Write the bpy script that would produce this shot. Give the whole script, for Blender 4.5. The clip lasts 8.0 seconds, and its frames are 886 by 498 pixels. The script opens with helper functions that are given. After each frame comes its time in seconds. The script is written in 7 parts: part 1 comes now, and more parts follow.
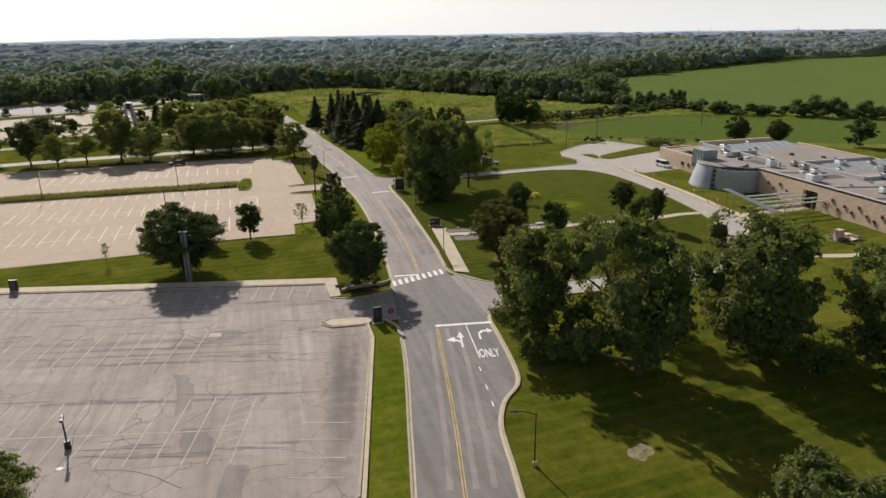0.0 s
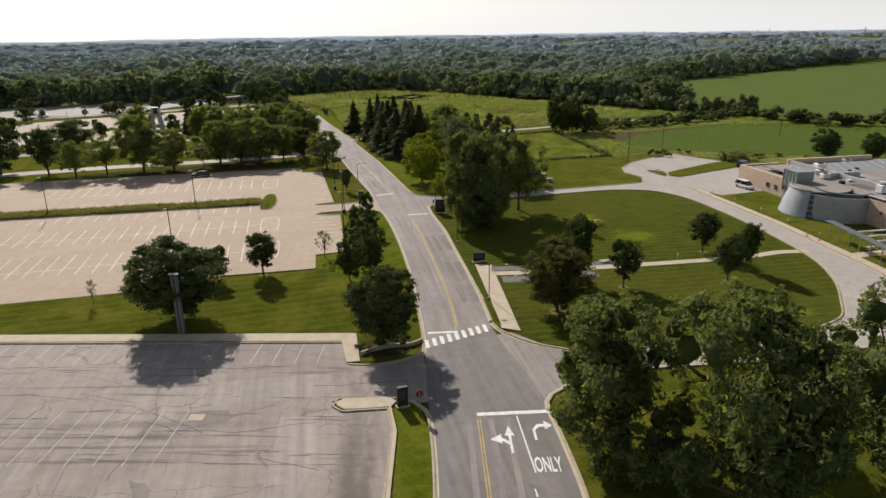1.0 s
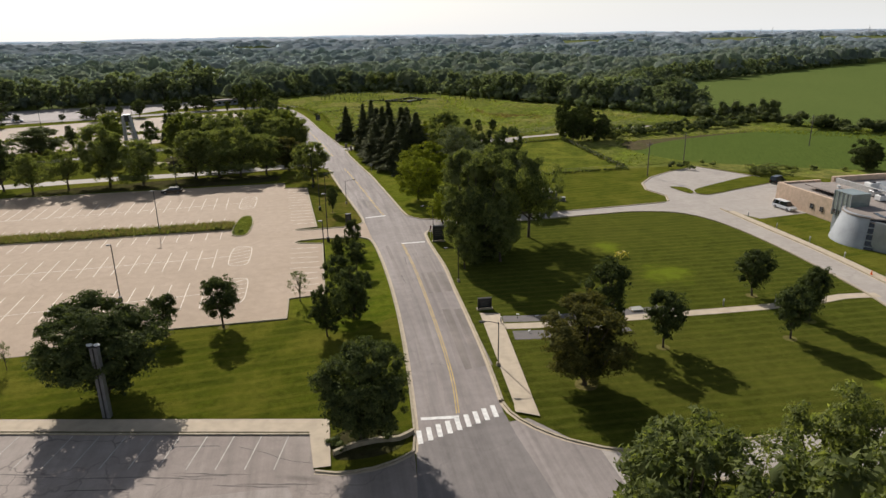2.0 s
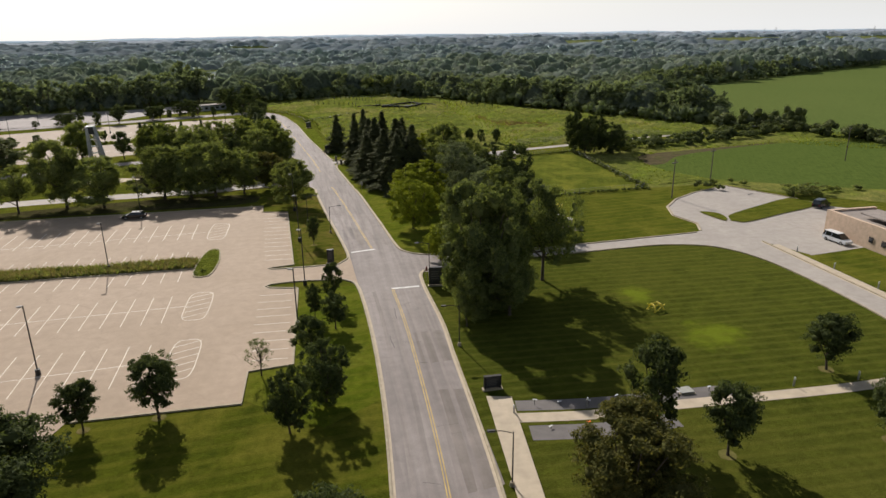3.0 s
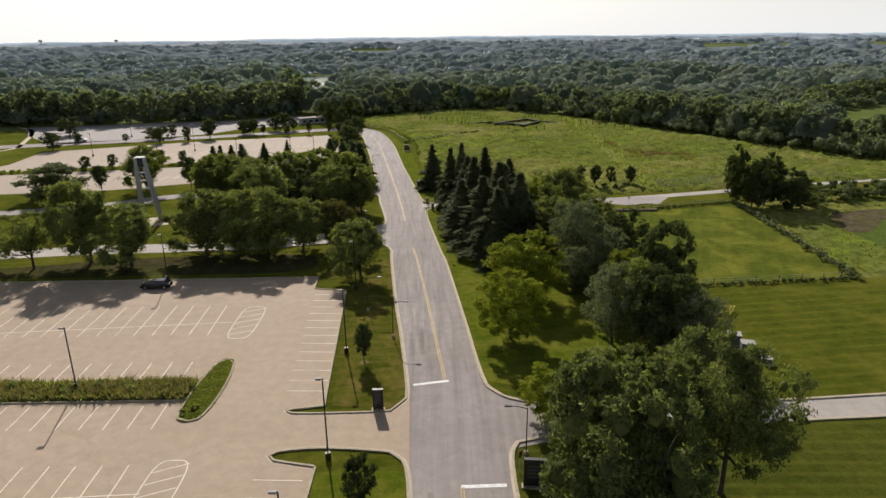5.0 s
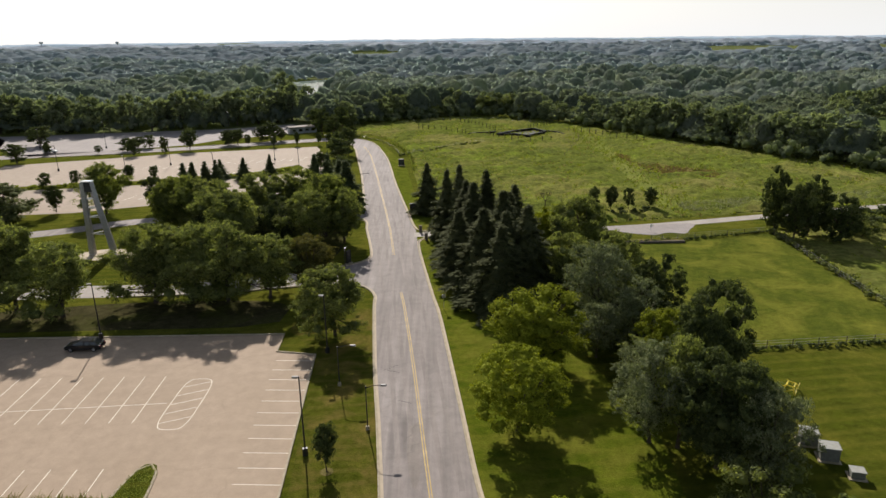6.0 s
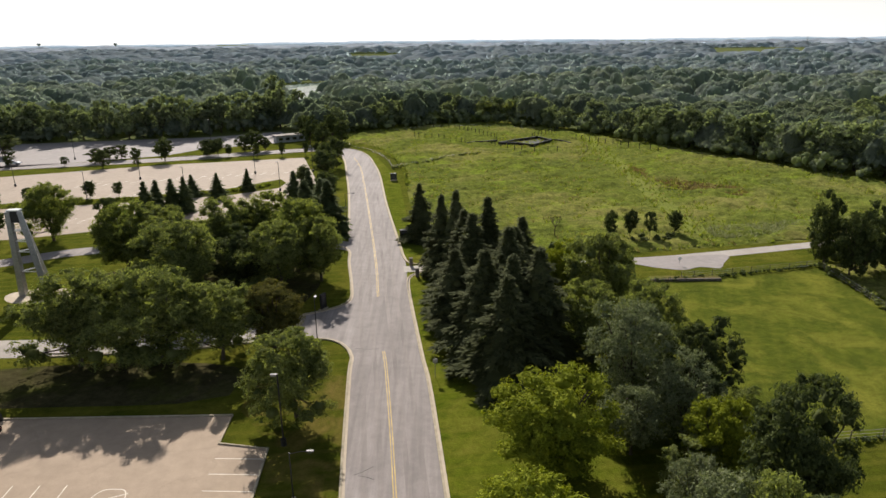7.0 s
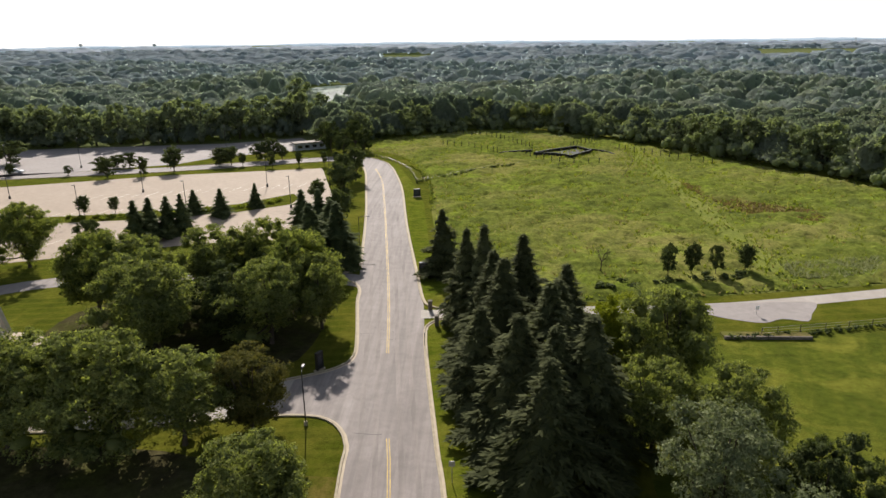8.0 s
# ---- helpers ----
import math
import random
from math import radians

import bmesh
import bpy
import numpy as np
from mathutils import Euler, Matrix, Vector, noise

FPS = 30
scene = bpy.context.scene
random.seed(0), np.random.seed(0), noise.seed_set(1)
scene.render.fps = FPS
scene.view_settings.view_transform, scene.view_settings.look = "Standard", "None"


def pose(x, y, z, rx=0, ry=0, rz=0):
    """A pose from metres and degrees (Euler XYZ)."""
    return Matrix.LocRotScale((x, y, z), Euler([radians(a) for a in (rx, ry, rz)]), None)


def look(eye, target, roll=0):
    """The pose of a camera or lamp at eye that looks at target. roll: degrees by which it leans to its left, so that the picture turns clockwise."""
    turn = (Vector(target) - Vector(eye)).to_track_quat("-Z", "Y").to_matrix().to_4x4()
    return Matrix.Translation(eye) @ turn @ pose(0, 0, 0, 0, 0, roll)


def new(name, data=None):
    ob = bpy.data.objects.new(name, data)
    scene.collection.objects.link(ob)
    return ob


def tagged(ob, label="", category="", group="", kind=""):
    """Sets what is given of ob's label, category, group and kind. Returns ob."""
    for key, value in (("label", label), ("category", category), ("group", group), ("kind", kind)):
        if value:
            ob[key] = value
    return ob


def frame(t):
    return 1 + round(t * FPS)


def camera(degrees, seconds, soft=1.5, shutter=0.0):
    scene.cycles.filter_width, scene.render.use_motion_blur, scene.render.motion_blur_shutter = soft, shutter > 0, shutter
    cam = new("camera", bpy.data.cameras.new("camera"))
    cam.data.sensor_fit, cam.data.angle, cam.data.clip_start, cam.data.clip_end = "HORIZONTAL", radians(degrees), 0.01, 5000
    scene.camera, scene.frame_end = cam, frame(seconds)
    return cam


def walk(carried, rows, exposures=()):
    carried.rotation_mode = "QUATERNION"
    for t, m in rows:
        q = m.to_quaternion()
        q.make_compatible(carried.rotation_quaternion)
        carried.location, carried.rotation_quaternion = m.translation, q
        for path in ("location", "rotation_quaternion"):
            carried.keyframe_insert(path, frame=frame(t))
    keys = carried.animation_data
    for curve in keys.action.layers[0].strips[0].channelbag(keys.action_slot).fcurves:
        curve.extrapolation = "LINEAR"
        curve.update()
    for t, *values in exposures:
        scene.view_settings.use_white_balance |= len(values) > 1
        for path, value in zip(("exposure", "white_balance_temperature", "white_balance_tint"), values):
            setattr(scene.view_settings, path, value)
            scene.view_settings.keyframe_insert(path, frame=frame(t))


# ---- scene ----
cam = camera(67.4, 8.0, soft=1.5)
METRES, EYE, TILT, LEAN, TURN = 168.5, 37.2, 0.0, 0.0, -14.7
ROWS = [
    (0.0, 0.0, 0.0, 0.0, -0.27, -18.39, 0.81),
    (0.5, 0.0008, 0.0628, 0.0004, 3.47, -18.36, 0.81),
    (1.0, -0.0016, 0.1251, -0.0001, 3.69, -18.35, 0.8),
    (1.5, -0.0045, 0.1836, -0.0003, 3.7, -18.37, 0.81),
    (3.0, -0.0131, 0.3641, 0.0048, 3.77, -18.45, 0.75),
    (3.5, -0.0151, 0.4262, 0.0079, 3.91, -18.46, 0.74),
    (4.0, -0.0175, 0.4907, 0.0117, 6.44, -18.45, 0.74),
    (4.5, -0.023, 0.5568, 0.0158, 10.41, -18.36, 0.71),
    (5.0, -0.0318, 0.6217, 0.0202, 14.03, -18.25, 0.69),
    (6.5, -0.0664, 0.8088, 0.0227, 14.26, -18.02, 0.65),
    (7.0, -0.0784, 0.87, 0.0221, 14.28, -17.97, 0.65),
    (7.5, -0.0905, 0.9308, 0.0216, 14.67, -17.93, 0.68),
    (8.0, -0.1043, 0.9911, 0.0211, 17.1, -17.87, 0.66),
]
walk(cam, [(t, pose(0, 0, EYE, TILT, LEAN, TURN) @ pose(METRES * x, METRES * y, METRES * z, 90 + pitch, roll, yaw)) for t, x, y, z, yaw, pitch, roll in ROWS],
     exposures=((0.0, 0.17), (3.5, 0.17), (5.0, 0.18), (6.5, 0.33), (8.0, 0.52)))

# ---- world, sun, exposure ----
S = 1.1            # the plan below is drawn in units of 1.1 m
SUN_AZ, SUN_EL = math.atan2(-0.22, 0.975), radians(33)   # clockwise from +y
world = bpy.data.worlds.new("sky")
scene.world = world
world.use_nodes = True
wn = world.node_tree.nodes
sky = wn.new("ShaderNodeTexSky")
sky.sky_type, sky.sun_disc = "NISHITA", False
sky.sun_elevation, sky.sun_rotation = SUN_EL, SUN_AZ
sky.air_density, sky.dust_density, sky.ozone_density = 1.0, 1.2, 2.0
SKY = 0.076
wn["Background"].inputs["Strength"].default_value = SKY
haze = wn.new("ShaderNodeHueSaturation")     # hazy summer sky: most of its colour washed out, white towards the horizon
haze.inputs["Saturation"].default_value = 0.55
wl = world.node_tree.links
wl.new(sky.outputs[0], haze.inputs["Color"])
up = wn.new("ShaderNodeSeparateXYZ")
wl.new(wn.new("ShaderNodeTexCoord").outputs["Generated"], up.inputs[0])
low = wn.new("ShaderNodeMapRange")
low.inputs["From Min"].default_value, low.inputs["From Max"].default_value = 0.0, 0.15
low.inputs["To Min"].default_value, low.inputs["To Max"].default_value = 0.75, 0.0
wl.new(up.outputs["Z"], low.inputs["Value"])
veil = wn.new("ShaderNodeMix")
veil.data_type = "RGBA"
veil.inputs[7].default_value = (0.89 / SKY, 0.9 / SKY, 0.91 / SKY, 1)
wl.new(low.outputs[0], veil.inputs[0]), wl.new(haze.outputs[0], veil.inputs[6])
wl.new(veil.outputs[2], wn["Background"].inputs["Color"])
sun = new("sun", bpy.data.lights.new("sun", "SUN"))
sun.data.energy, sun.data.angle, sun.data.color = 4.9, radians(0.6), (1.0, 0.925, 0.85)
toward = Vector((math.sin(SUN_AZ) * math.cos(SUN_EL), math.cos(SUN_AZ) * math.cos(SUN_EL), math.sin(SUN_EL)))
sun.matrix_basis = look(toward * 500, (0, 0, 0))


# ---- materials ----
def material(name, rough=0.9, spec=0.3, metal=0.0):
    m = bpy.data.materials.new(name)
    m.use_nodes = True
    b = m.node_tree.nodes["Principled BSDF"]
    b.inputs["Roughness"].default_value = rough
    b.inputs["Specular IOR Level"].default_value = spec
    b.inputs["Metallic"].default_value = metal
    return m, m.node_tree.nodes, m.node_tree.links, b


def noise_node(n, l, co, scale, detail=4, rough=0.55, stretch=None, distortion=0.0):
    t = n.new("ShaderNodeTexNoise")
    t.inputs["Scale"].default_value, t.inputs["Detail"].default_value = scale, detail
    t.inputs["Roughness"].default_value, t.inputs["Distortion"].default_value = rough, distortion
    if stretch:
        mp = n.new("ShaderNodeMapping")
        mp.inputs["Rotation"].default_value = (0, 0, radians(stretch[2]) if len(stretch) > 2 else 0)
        mp.inputs["Scale"].default_value = (stretch[0], stretch[1], 1)
        l.new(co, mp.inputs[0])
        co = mp.outputs[0]
    l.new(co, t.inputs["Vector"])
    return t.outputs["Fac"]


def ramp(n, l, fac, *stops):
    r = n.new("ShaderNodeValToRGB")
    e = r.color_ramp.elements
    while len(e) < len(stops):
        e.new(0.5)
    for k, (p, c) in enumerate(stops):
        e[k].position, e[k].color = p, (*c, 1) if len(c) == 3 else c
    l.new(fac, r.inputs[0])
    return r.outputs[0]


def mix(n, l, fac, a, b, kind="MIX"):
    x = n.new("ShaderNodeMix")
    x.data_type, x.blend_type = "RGBA", kind
    for sock, v in ((x.inputs[0], fac), (x.inputs[6], a), (x.inputs[7], b)):
        if isinstance(v, (int, float)):
            sock.default_value = v
        elif isinstance(v, tuple):
            sock.default_value = (*v, 1)
        else:
            l.new(v, sock)
    return x.outputs[2]


def grey(v):
    return (v, v, v)


def bump(n, l, b, height, strength=0.3, dist=0.05):
    x = n.new("ShaderNodeBump")
    x.inputs["Strength"].default_value, x.inputs["Distance"].default_value = strength, dist
    l.new(height, x.inputs["Height"])
    l.new(x.outputs[0], b.inputs["Normal"])


def coords(n):
    return n.new("ShaderNodeTexCoord").outputs["Object"]


def plain(name, colour, rough=0.7, metal=0.0, vary=0.15, scale=3.0, spec=0.3):
    m, n, l, b = material(name, rough, spec, metal)
    f = noise_node(n, l, coords(n), scale, 6)
    lo, hi = tuple(c * (1 - vary) for c in colour), tuple(min(1, c * (1 + vary)) for c in colour)
    l.new(ramp(n, l, f, (0.3, lo), (0.7, hi)), b.inputs["Base Color"])
    return m


def grass(name, dark, light, yellow, stripe=None, blotch=0.03, patch=0.5, spots=(), wild=False, nap=0.12, mottle=0.42):
    """Mown or wild grass: broad patches, tufts, and mower stripes where given as (spacing, degrees, strength)."""
    m, n, l, b = material(name, 0.95, 0.0)
    b.inputs["Sheen Weight"].default_value, b.inputs["Sheen Roughness"].default_value = nap, 0.4
    b.inputs["Sheen Tint"].default_value = (0.75, 0.85, 0.2, 1)
    co = coords(n)
    big = noise_node(n, l, co, blotch, 5, 0.6, distortion=0.6)
    mid = noise_node(n, l, co, 0.35, 6, 0.65)
    fine = noise_node(n, l, co, 5.0, 5, 0.7)
    c = mix(n, l, ramp(n, l, mid, (0.35, grey(0)), (0.68, grey(1))), dark, light)
    c = mix(n, l, ramp(n, l, big, (0.46, grey(0)), (0.68, grey(patch))), c, yellow)
    worn = noise_node(n, l, co, 1.1, 5, 0.7)
    c = mix(n, l, mottle, c, ramp(n, l, worn, (0.36, grey(0.3)), (0.64, grey(0.7))), "OVERLAY")
    if wild:      # drifts of other plants
        drift = noise_node(n, l, co, 0.075, 6, 0.7, distortion=1.2)
        c = mix(n, l, ramp(n, l, drift, (0.55, grey(0)), (0.68, grey(0.8))), c, (0.155, 0.21, 0.022))
        c = mix(n, l, ramp(n, l, drift, (0.34, grey(0.8)), (0.46, grey(0))), c, (0.072, 0.088, 0.024))
        tuft = noise_node(n, l, co, 0.9, 4, 0.7)
        c = mix(n, l, 0.65, c, ramp(n, l, tuft, (0.36, grey(0.25)), (0.62, grey(0.7))), "OVERLAY")
    if stripe:
        w = n.new("ShaderNodeTexWave")
        w.inputs["Scale"].default_value, w.inputs["Distortion"].default_value = 0.31 / stripe[0], 1.6
        w.inputs["Detail Scale"].default_value = 0.1
        mp = n.new("ShaderNodeMapping")
        mp.inputs["Rotation"].default_value = (0, 0, radians(stripe[1]))
        l.new(co, mp.inputs[0]), l.new(mp.outputs[0], w.inputs["Vector"])
        line = mix(n, l, 1.0, ramp(n, l, w.outputs["Fac"], (0.55, grey(0)), (0.95, grey(stripe[2]))), ramp(n, l, worn, (0.3, grey(0.35)), (0.6, grey(1))), "MULTIPLY")
        c = mix(n, l, line, c, yellow)
    for sx, sy, sr in spots:      # soft yellower areas, ragged at the rim
        away = n.new("ShaderNodeVectorMath")
        away.operation = "DISTANCE"
        l.new(co, away.inputs[0])
        away.inputs[1].default_value = (sx * S, sy * S, 0)
        rim = n.new("ShaderNodeMath")
        rim.operation = "MULTIPLY_ADD"
        l.new(mid, rim.inputs[0])
        rim.inputs[1].default_value = sr * 2.6
        l.new(away.outputs["Value"], rim.inputs[2])
        near = n.new("ShaderNodeMapRange")
        near.inputs["From Min"].default_value, near.inputs["From Max"].default_value = sr * 1.5, sr * 2.3
        near.inputs["To Min"].default_value, near.inputs["To Max"].default_value = 0.75, 0.0
        l.new(rim.outputs[0], near.inputs["Value"])
        c = mix(n, l, near.outputs[0], c, (0.125, 0.158, 0.012))
    c = mix(n, l, 0.5, c, ramp(n, l, fine, (0.3, grey(0.35)), (0.7, grey(0.75))), "OVERLAY")
    l.new(c, b.inputs["Base Color"])
    bump(n, l, b, fine, 0.6, 0.15)
    return m


def asphalt(name, base, tint, cracks=0.0, streak=None, crack_scale=0.11, streaky=0.55, stains=()):
    m, n, l, b = material(name, 0.85, 0.25)
    co = coords(n)
    big = noise_node(n, l, co, 0.06, 6, 0.6, distortion=0.8)
    mid = noise_node(n, l, co, 0.7, 6, 0.65)
    fine = noise_node(n, l, co, 14.0, 3, 0.7)
    c = mix(n, l, ramp(n, l, big, (0.35, grey(0)), (0.7, grey(1))), base, tint)
    c = mix(n, l, 0.35, c, ramp(n, l, mid, (0.3, grey(0.35)), (0.7, grey(0.65))), "OVERLAY")
    if streak:
        s = noise_node(n, l, co, 0.9, 5, 0.6, (1, 0.03, streak))
        c = mix(n, l, streaky, c, ramp(n, l, s, (0.3, grey(0.3)), (0.7, grey(0.68))), "OVERLAY")
    if cracks:
        wob = n.new("ShaderNodeTexNoise")
        wob.inputs["Scale"].default_value, wob.inputs["Detail"].default_value = 0.25, 5
        l.new(co, wob.inputs["Vector"])
        add = n.new("ShaderNodeVectorMath")
        add.operation = "MULTIPLY_ADD"
        l.new(wob.outputs["Color"], add.inputs[0])
        add.inputs[1].default_value = (5, 5, 0)
        l.new(co, add.inputs[2])
        v = n.new("ShaderNodeTexVoronoi")
        v.feature = "DISTANCE_TO_EDGE"
        v.inputs["Scale"].default_value = crack_scale
        l.new(add.outputs[0], v.inputs["Vector"])
        line = ramp(n, l, v.outputs["Distance"], (0.0, grey(cracks)), (0.018, grey(0)))
        gate = ramp(n, l, big, (0.4, grey(0.15)), (0.6, grey(1)))
        c = mix(n, l, mix(n, l, 1.0, line, gate, "MULTIPLY"), c, tuple(x * 0.3 for x in base))
    for (ax, ay), (bx, by), wide, dark in stains:      # long grimy stains along a line, ragged at the rim
        a, d = Vector((ax * S, ay * S, 0)), Vector(((bx - ax) * S, (by - ay) * S, 0))
        mp = n.new("ShaderNodeMapping")
        mp.vector_type = "TEXTURE"
        mp.inputs["Location"].default_value = a + d / 2
        mp.inputs["Rotation"].default_value = (0, 0, math.atan2(d.y, d.x))
        mp.inputs["Scale"].default_value = (d.length / 2, wide, 1)
        l.new(co, mp.inputs[0])
        ln = n.new("ShaderNodeVectorMath")
        ln.operation = "LENGTH"
        flat = n.new("ShaderNodeVectorMath")
        flat.operation = "MULTIPLY"
        flat.inputs[1].default_value = (1, 1, 0)
        l.new(mp.outputs[0], flat.inputs[0])
        l.new(flat.outputs[0], ln.inputs[0])
        wobble = noise_node(n, l, co, 0.5, 6, 0.7)
        edge = n.new("ShaderNodeMath")
        edge.operation = "MULTIPLY_ADD"
        l.new(wobble, edge.inputs[0])
        edge.inputs[1].default_value = 1.6
        l.new(ln.outputs["Value"], edge.inputs[2])
        on = n.new("ShaderNodeMapRange")
        on.inputs["From Min"].default_value, on.inputs["From Max"].default_value = 1.0, 1.9
        on.inputs["To Min"].default_value, on.inputs["To Max"].default_value = dark, 0.0
        l.new(edge.outputs[0], on.inputs["Value"])
        c = mix(n, l, on.outputs[0], c, tuple(x * 0.42 for x in base))
    c = mix(n, l, 0.25, c, ramp(n, l, fine, (0.3, grey(0.3)), (0.7, grey(0.7))), "OVERLAY")
    l.new(c, b.inputs["Base Color"])
    bump(n, l, b, fine, 0.15, 0.01)
    return m


def leaves(name, dark, light, glow, patch=0.5, depth=0.5, through_light=0.26, lumps=0.0, per_tree=None):
    m, n, l, b = material(name, 0.8, 0.0 if per_tree else 0.03)
    g = n.new("ShaderNodeNewGeometry")
    oi = n.new("ShaderNodeObjectInfo")
    c = ramp(n, l, g.outputs["Random Per Island"], (0.0, dark), (1.0, light))
    big = noise_node(n, l, coords(n), patch, 3)
    if per_tree:
        at = n.new("ShaderNodeAttribute")
        at.attribute_name = "tree_hue"
        c = mix(n, l, 0.6, c, ramp(n, l, at.outputs["Fac"], (0.0, per_tree[0]), (0.35, per_tree[1]), (0.7, per_tree[2]), (1.0, per_tree[3])))
    c = mix(n, l, depth, c, ramp(n, l, big, (0.3, grey(0.35)), (0.7, grey(0.65))), "OVERLAY")
    c = mix(n, l, 0.4, c, ramp(n, l, oi.outputs["Random"], (0.0, grey(0.36)), (1.0, grey(0.62))), "OVERLAY")
    l.new(c, b.inputs["Base Color"])
    if lumps:
        bump(n, l, b, noise_node(n, l, coords(n), lumps, 4, 0.6), 0.7, 0.6 / lumps)
    t = n.new("ShaderNodeBsdfTranslucent")
    l.new(mix(n, l, 1.0, c, glow, "MULTIPLY"), t.inputs["Color"])
    ms = n.new("ShaderNodeMixShader")
    ms.inputs[0].default_value = through_light
    l.new(b.outputs[0], ms.inputs[1]), l.new(t.outputs[0], ms.inputs[2])
    l.new(ms.outputs[0], n["Material Output"].inputs[0])
    return m


LAWN = grass("lawn_grass", (0.03627, 0.0465, 0.005115), (0.06696, 0.07719, 0.00744), (0.119, 0.1116, 0.01674), (2.2, 84, 0.4), 0.1, 0.8)
MEADOW = grass("meadow_grass", (0.0576, 0.07488, 0.01536), (0.1363, 0.1536, 0.0288), (0.2064, 0.1824, 0.0624), None, 0.03, 0.9, (), True)
PADDOCK = grass("paddock_grass", (0.043, 0.05676, 0.0086), (0.086, 0.1015, 0.0129), (0.1462, 0.1445, 0.02236), (2.6, 20, 0.15), 0.14, 0.9, (), False, 0.12, 0.5)
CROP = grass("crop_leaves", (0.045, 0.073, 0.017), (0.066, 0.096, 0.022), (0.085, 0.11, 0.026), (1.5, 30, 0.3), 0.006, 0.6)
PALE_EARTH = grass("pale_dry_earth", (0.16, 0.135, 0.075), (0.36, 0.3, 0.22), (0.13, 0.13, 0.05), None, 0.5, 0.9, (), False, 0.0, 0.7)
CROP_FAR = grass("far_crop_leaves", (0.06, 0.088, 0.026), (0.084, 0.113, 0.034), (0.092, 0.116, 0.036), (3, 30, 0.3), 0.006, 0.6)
LAWN_PALE = grass("mown_path_grass", (0.1144, 0.1352, 0.0312), (0.1664, 0.1872, 0.0416), (0.1976, 0.1872, 0.0624), None, 0.05, 0.7)
VERGE = grass("verge_grass", (0.0468, 0.0675, 0.00495), (0.09, 0.1098, 0.009), (0.135, 0.1305, 0.0198), (2.0, 84, 0.3), 0.12, 0.8)
VERGE_DRY = grass("patchy_dry_verge_grass", (0.041, 0.05084, 0.00533), (0.082, 0.08528, 0.01148), (0.1353, 0.1025, 0.0287), (2.0, 84, 0.3), 0.22, 1.0, (), False, 0.1, 0.4)
BROWN_GROUND = grass("mottled_brown_ground", (0.03879, 0.03675, 0.01735), (0.07652, 0.06737, 0.03267), (0.06125, 0.07146, 0.01429), None, 0.15, 0.7, (), False, 0.0, 0.5)
FIELD_SOIL = grass("field_soil", (0.066, 0.055, 0.032), (0.12, 0.098, 0.058), (0.085, 0.095, 0.028), None, 0.2, 0.7, (), False, 0.0, 0.6)
BARE = grass("bare_earth", (0.11, 0.095, 0.035), (0.17, 0.135, 0.06), (0.1, 0.11, 0.025), None, 0.15, 0.8)
LOOP_LAWN = grass("loop_lawn_grass", (0.02805, 0.03655, 0.0051), (0.0578, 0.06715, 0.008925), (0.0935, 0.0918, 0.017), (1.7, 92, 0.5), 0.03, 0.4, ((53, 131.5, 3.6), (56.5, 118, 5.0), (62, 84.5, 2.0)))
FLOOR = grass("woodland_floor", (0.06, 0.075, 0.035), (0.1, 0.115, 0.05), (0.11, 0.1, 0.06))
ROAD = asphalt("road_asphalt", (0.232, 0.203, 0.188), (0.29, 0.256, 0.237), 0.15, 8, crack_scale=0.09, stains=(
    ((16.2, 163), (15.9, 173), 0.55, 0.55), ((17.5, 163.5), (17.1, 174), 0.6, 0.6), ((18.3, 162), (18.2, 168), 0.4, 0.45), ((15.6, 176), (14.9, 186), 0.5, 0.35)))
JUNCTION = asphalt("dark_junction_asphalt", (0.165, 0.148, 0.139), (0.215, 0.194, 0.182), 0.2, 8, crack_scale=0.09)
DRIVE = asphalt("side_road_concrete", (0.34, 0.305, 0.27), (0.4, 0.362, 0.318), 0.2)
LOT_OLD = asphalt("worn_asphalt", (0.247, 0.208, 0.183), (0.34, 0.293, 0.258), 0.6, 102, crack_scale=0.16, streaky=0.35, stains=(
    ((7.6, 81), (2.6, 42), 1.7, 0.8), ((8.4, 74), (4.2, 48), 0.8, 0.6), ((3.0, 80), (-1.5, 58), 0.35, 0.45), ((-27, 78), (0, 72.6), 0.9, 0.5), ((-29, 76.6), (-4, 71.4), 0.35, 0.7), ((-30, 75.2), (0.5, 69.0), 0.3, 0.6),
    ((-27, 72.4), (-6, 68.4), 0.35, 0.7), ((-26, 64.4), (-1, 59.0), 0.35, 0.6), ((-20, 54.4), (-4, 50.2), 0.3, 0.5), ((-33, 86), (-1, 80), 0.35, 0.5), ((3.2, 82.8), (7.5, 81.2), 0.5, 0.6), ((-14, 73.5), (-9, 72.6), 0.9, 0.8)))
LOT_TAN = asphalt("tan_paving", (0.3474, 0.2662, 0.1895), (0.388, 0.2996, 0.2193), 0.15, 0)
LOT_UPPER = asphalt("dull_tan_paving", (0.325, 0.26, 0.197), (0.37, 0.297, 0.227), 0.2, 0)
LOT_FAR = asphalt("pale_paving", (0.27, 0.24, 0.225), (0.325, 0.293, 0.272), 0.2)
MULCH = asphalt("dark_gravel", (0.115, 0.105, 0.1), (0.19, 0.172, 0.16))
KERB = plain("kerb_concrete", (0.37, 0.315, 0.225), 0.9, 0, 0.2, 1.5)
WALK = plain("walk_concrete", (0.46, 0.385, 0.285), 0.9, 0, 0.12, 0.8)
WHITE = plain("white_road_paint", (0.68, 0.67, 0.64), 0.7, 0, 0.2, 2)
FADED = plain("worn_white_paint", (0.41, 0.3813, 0.3403), 0.8, 0, 0.25, 1)
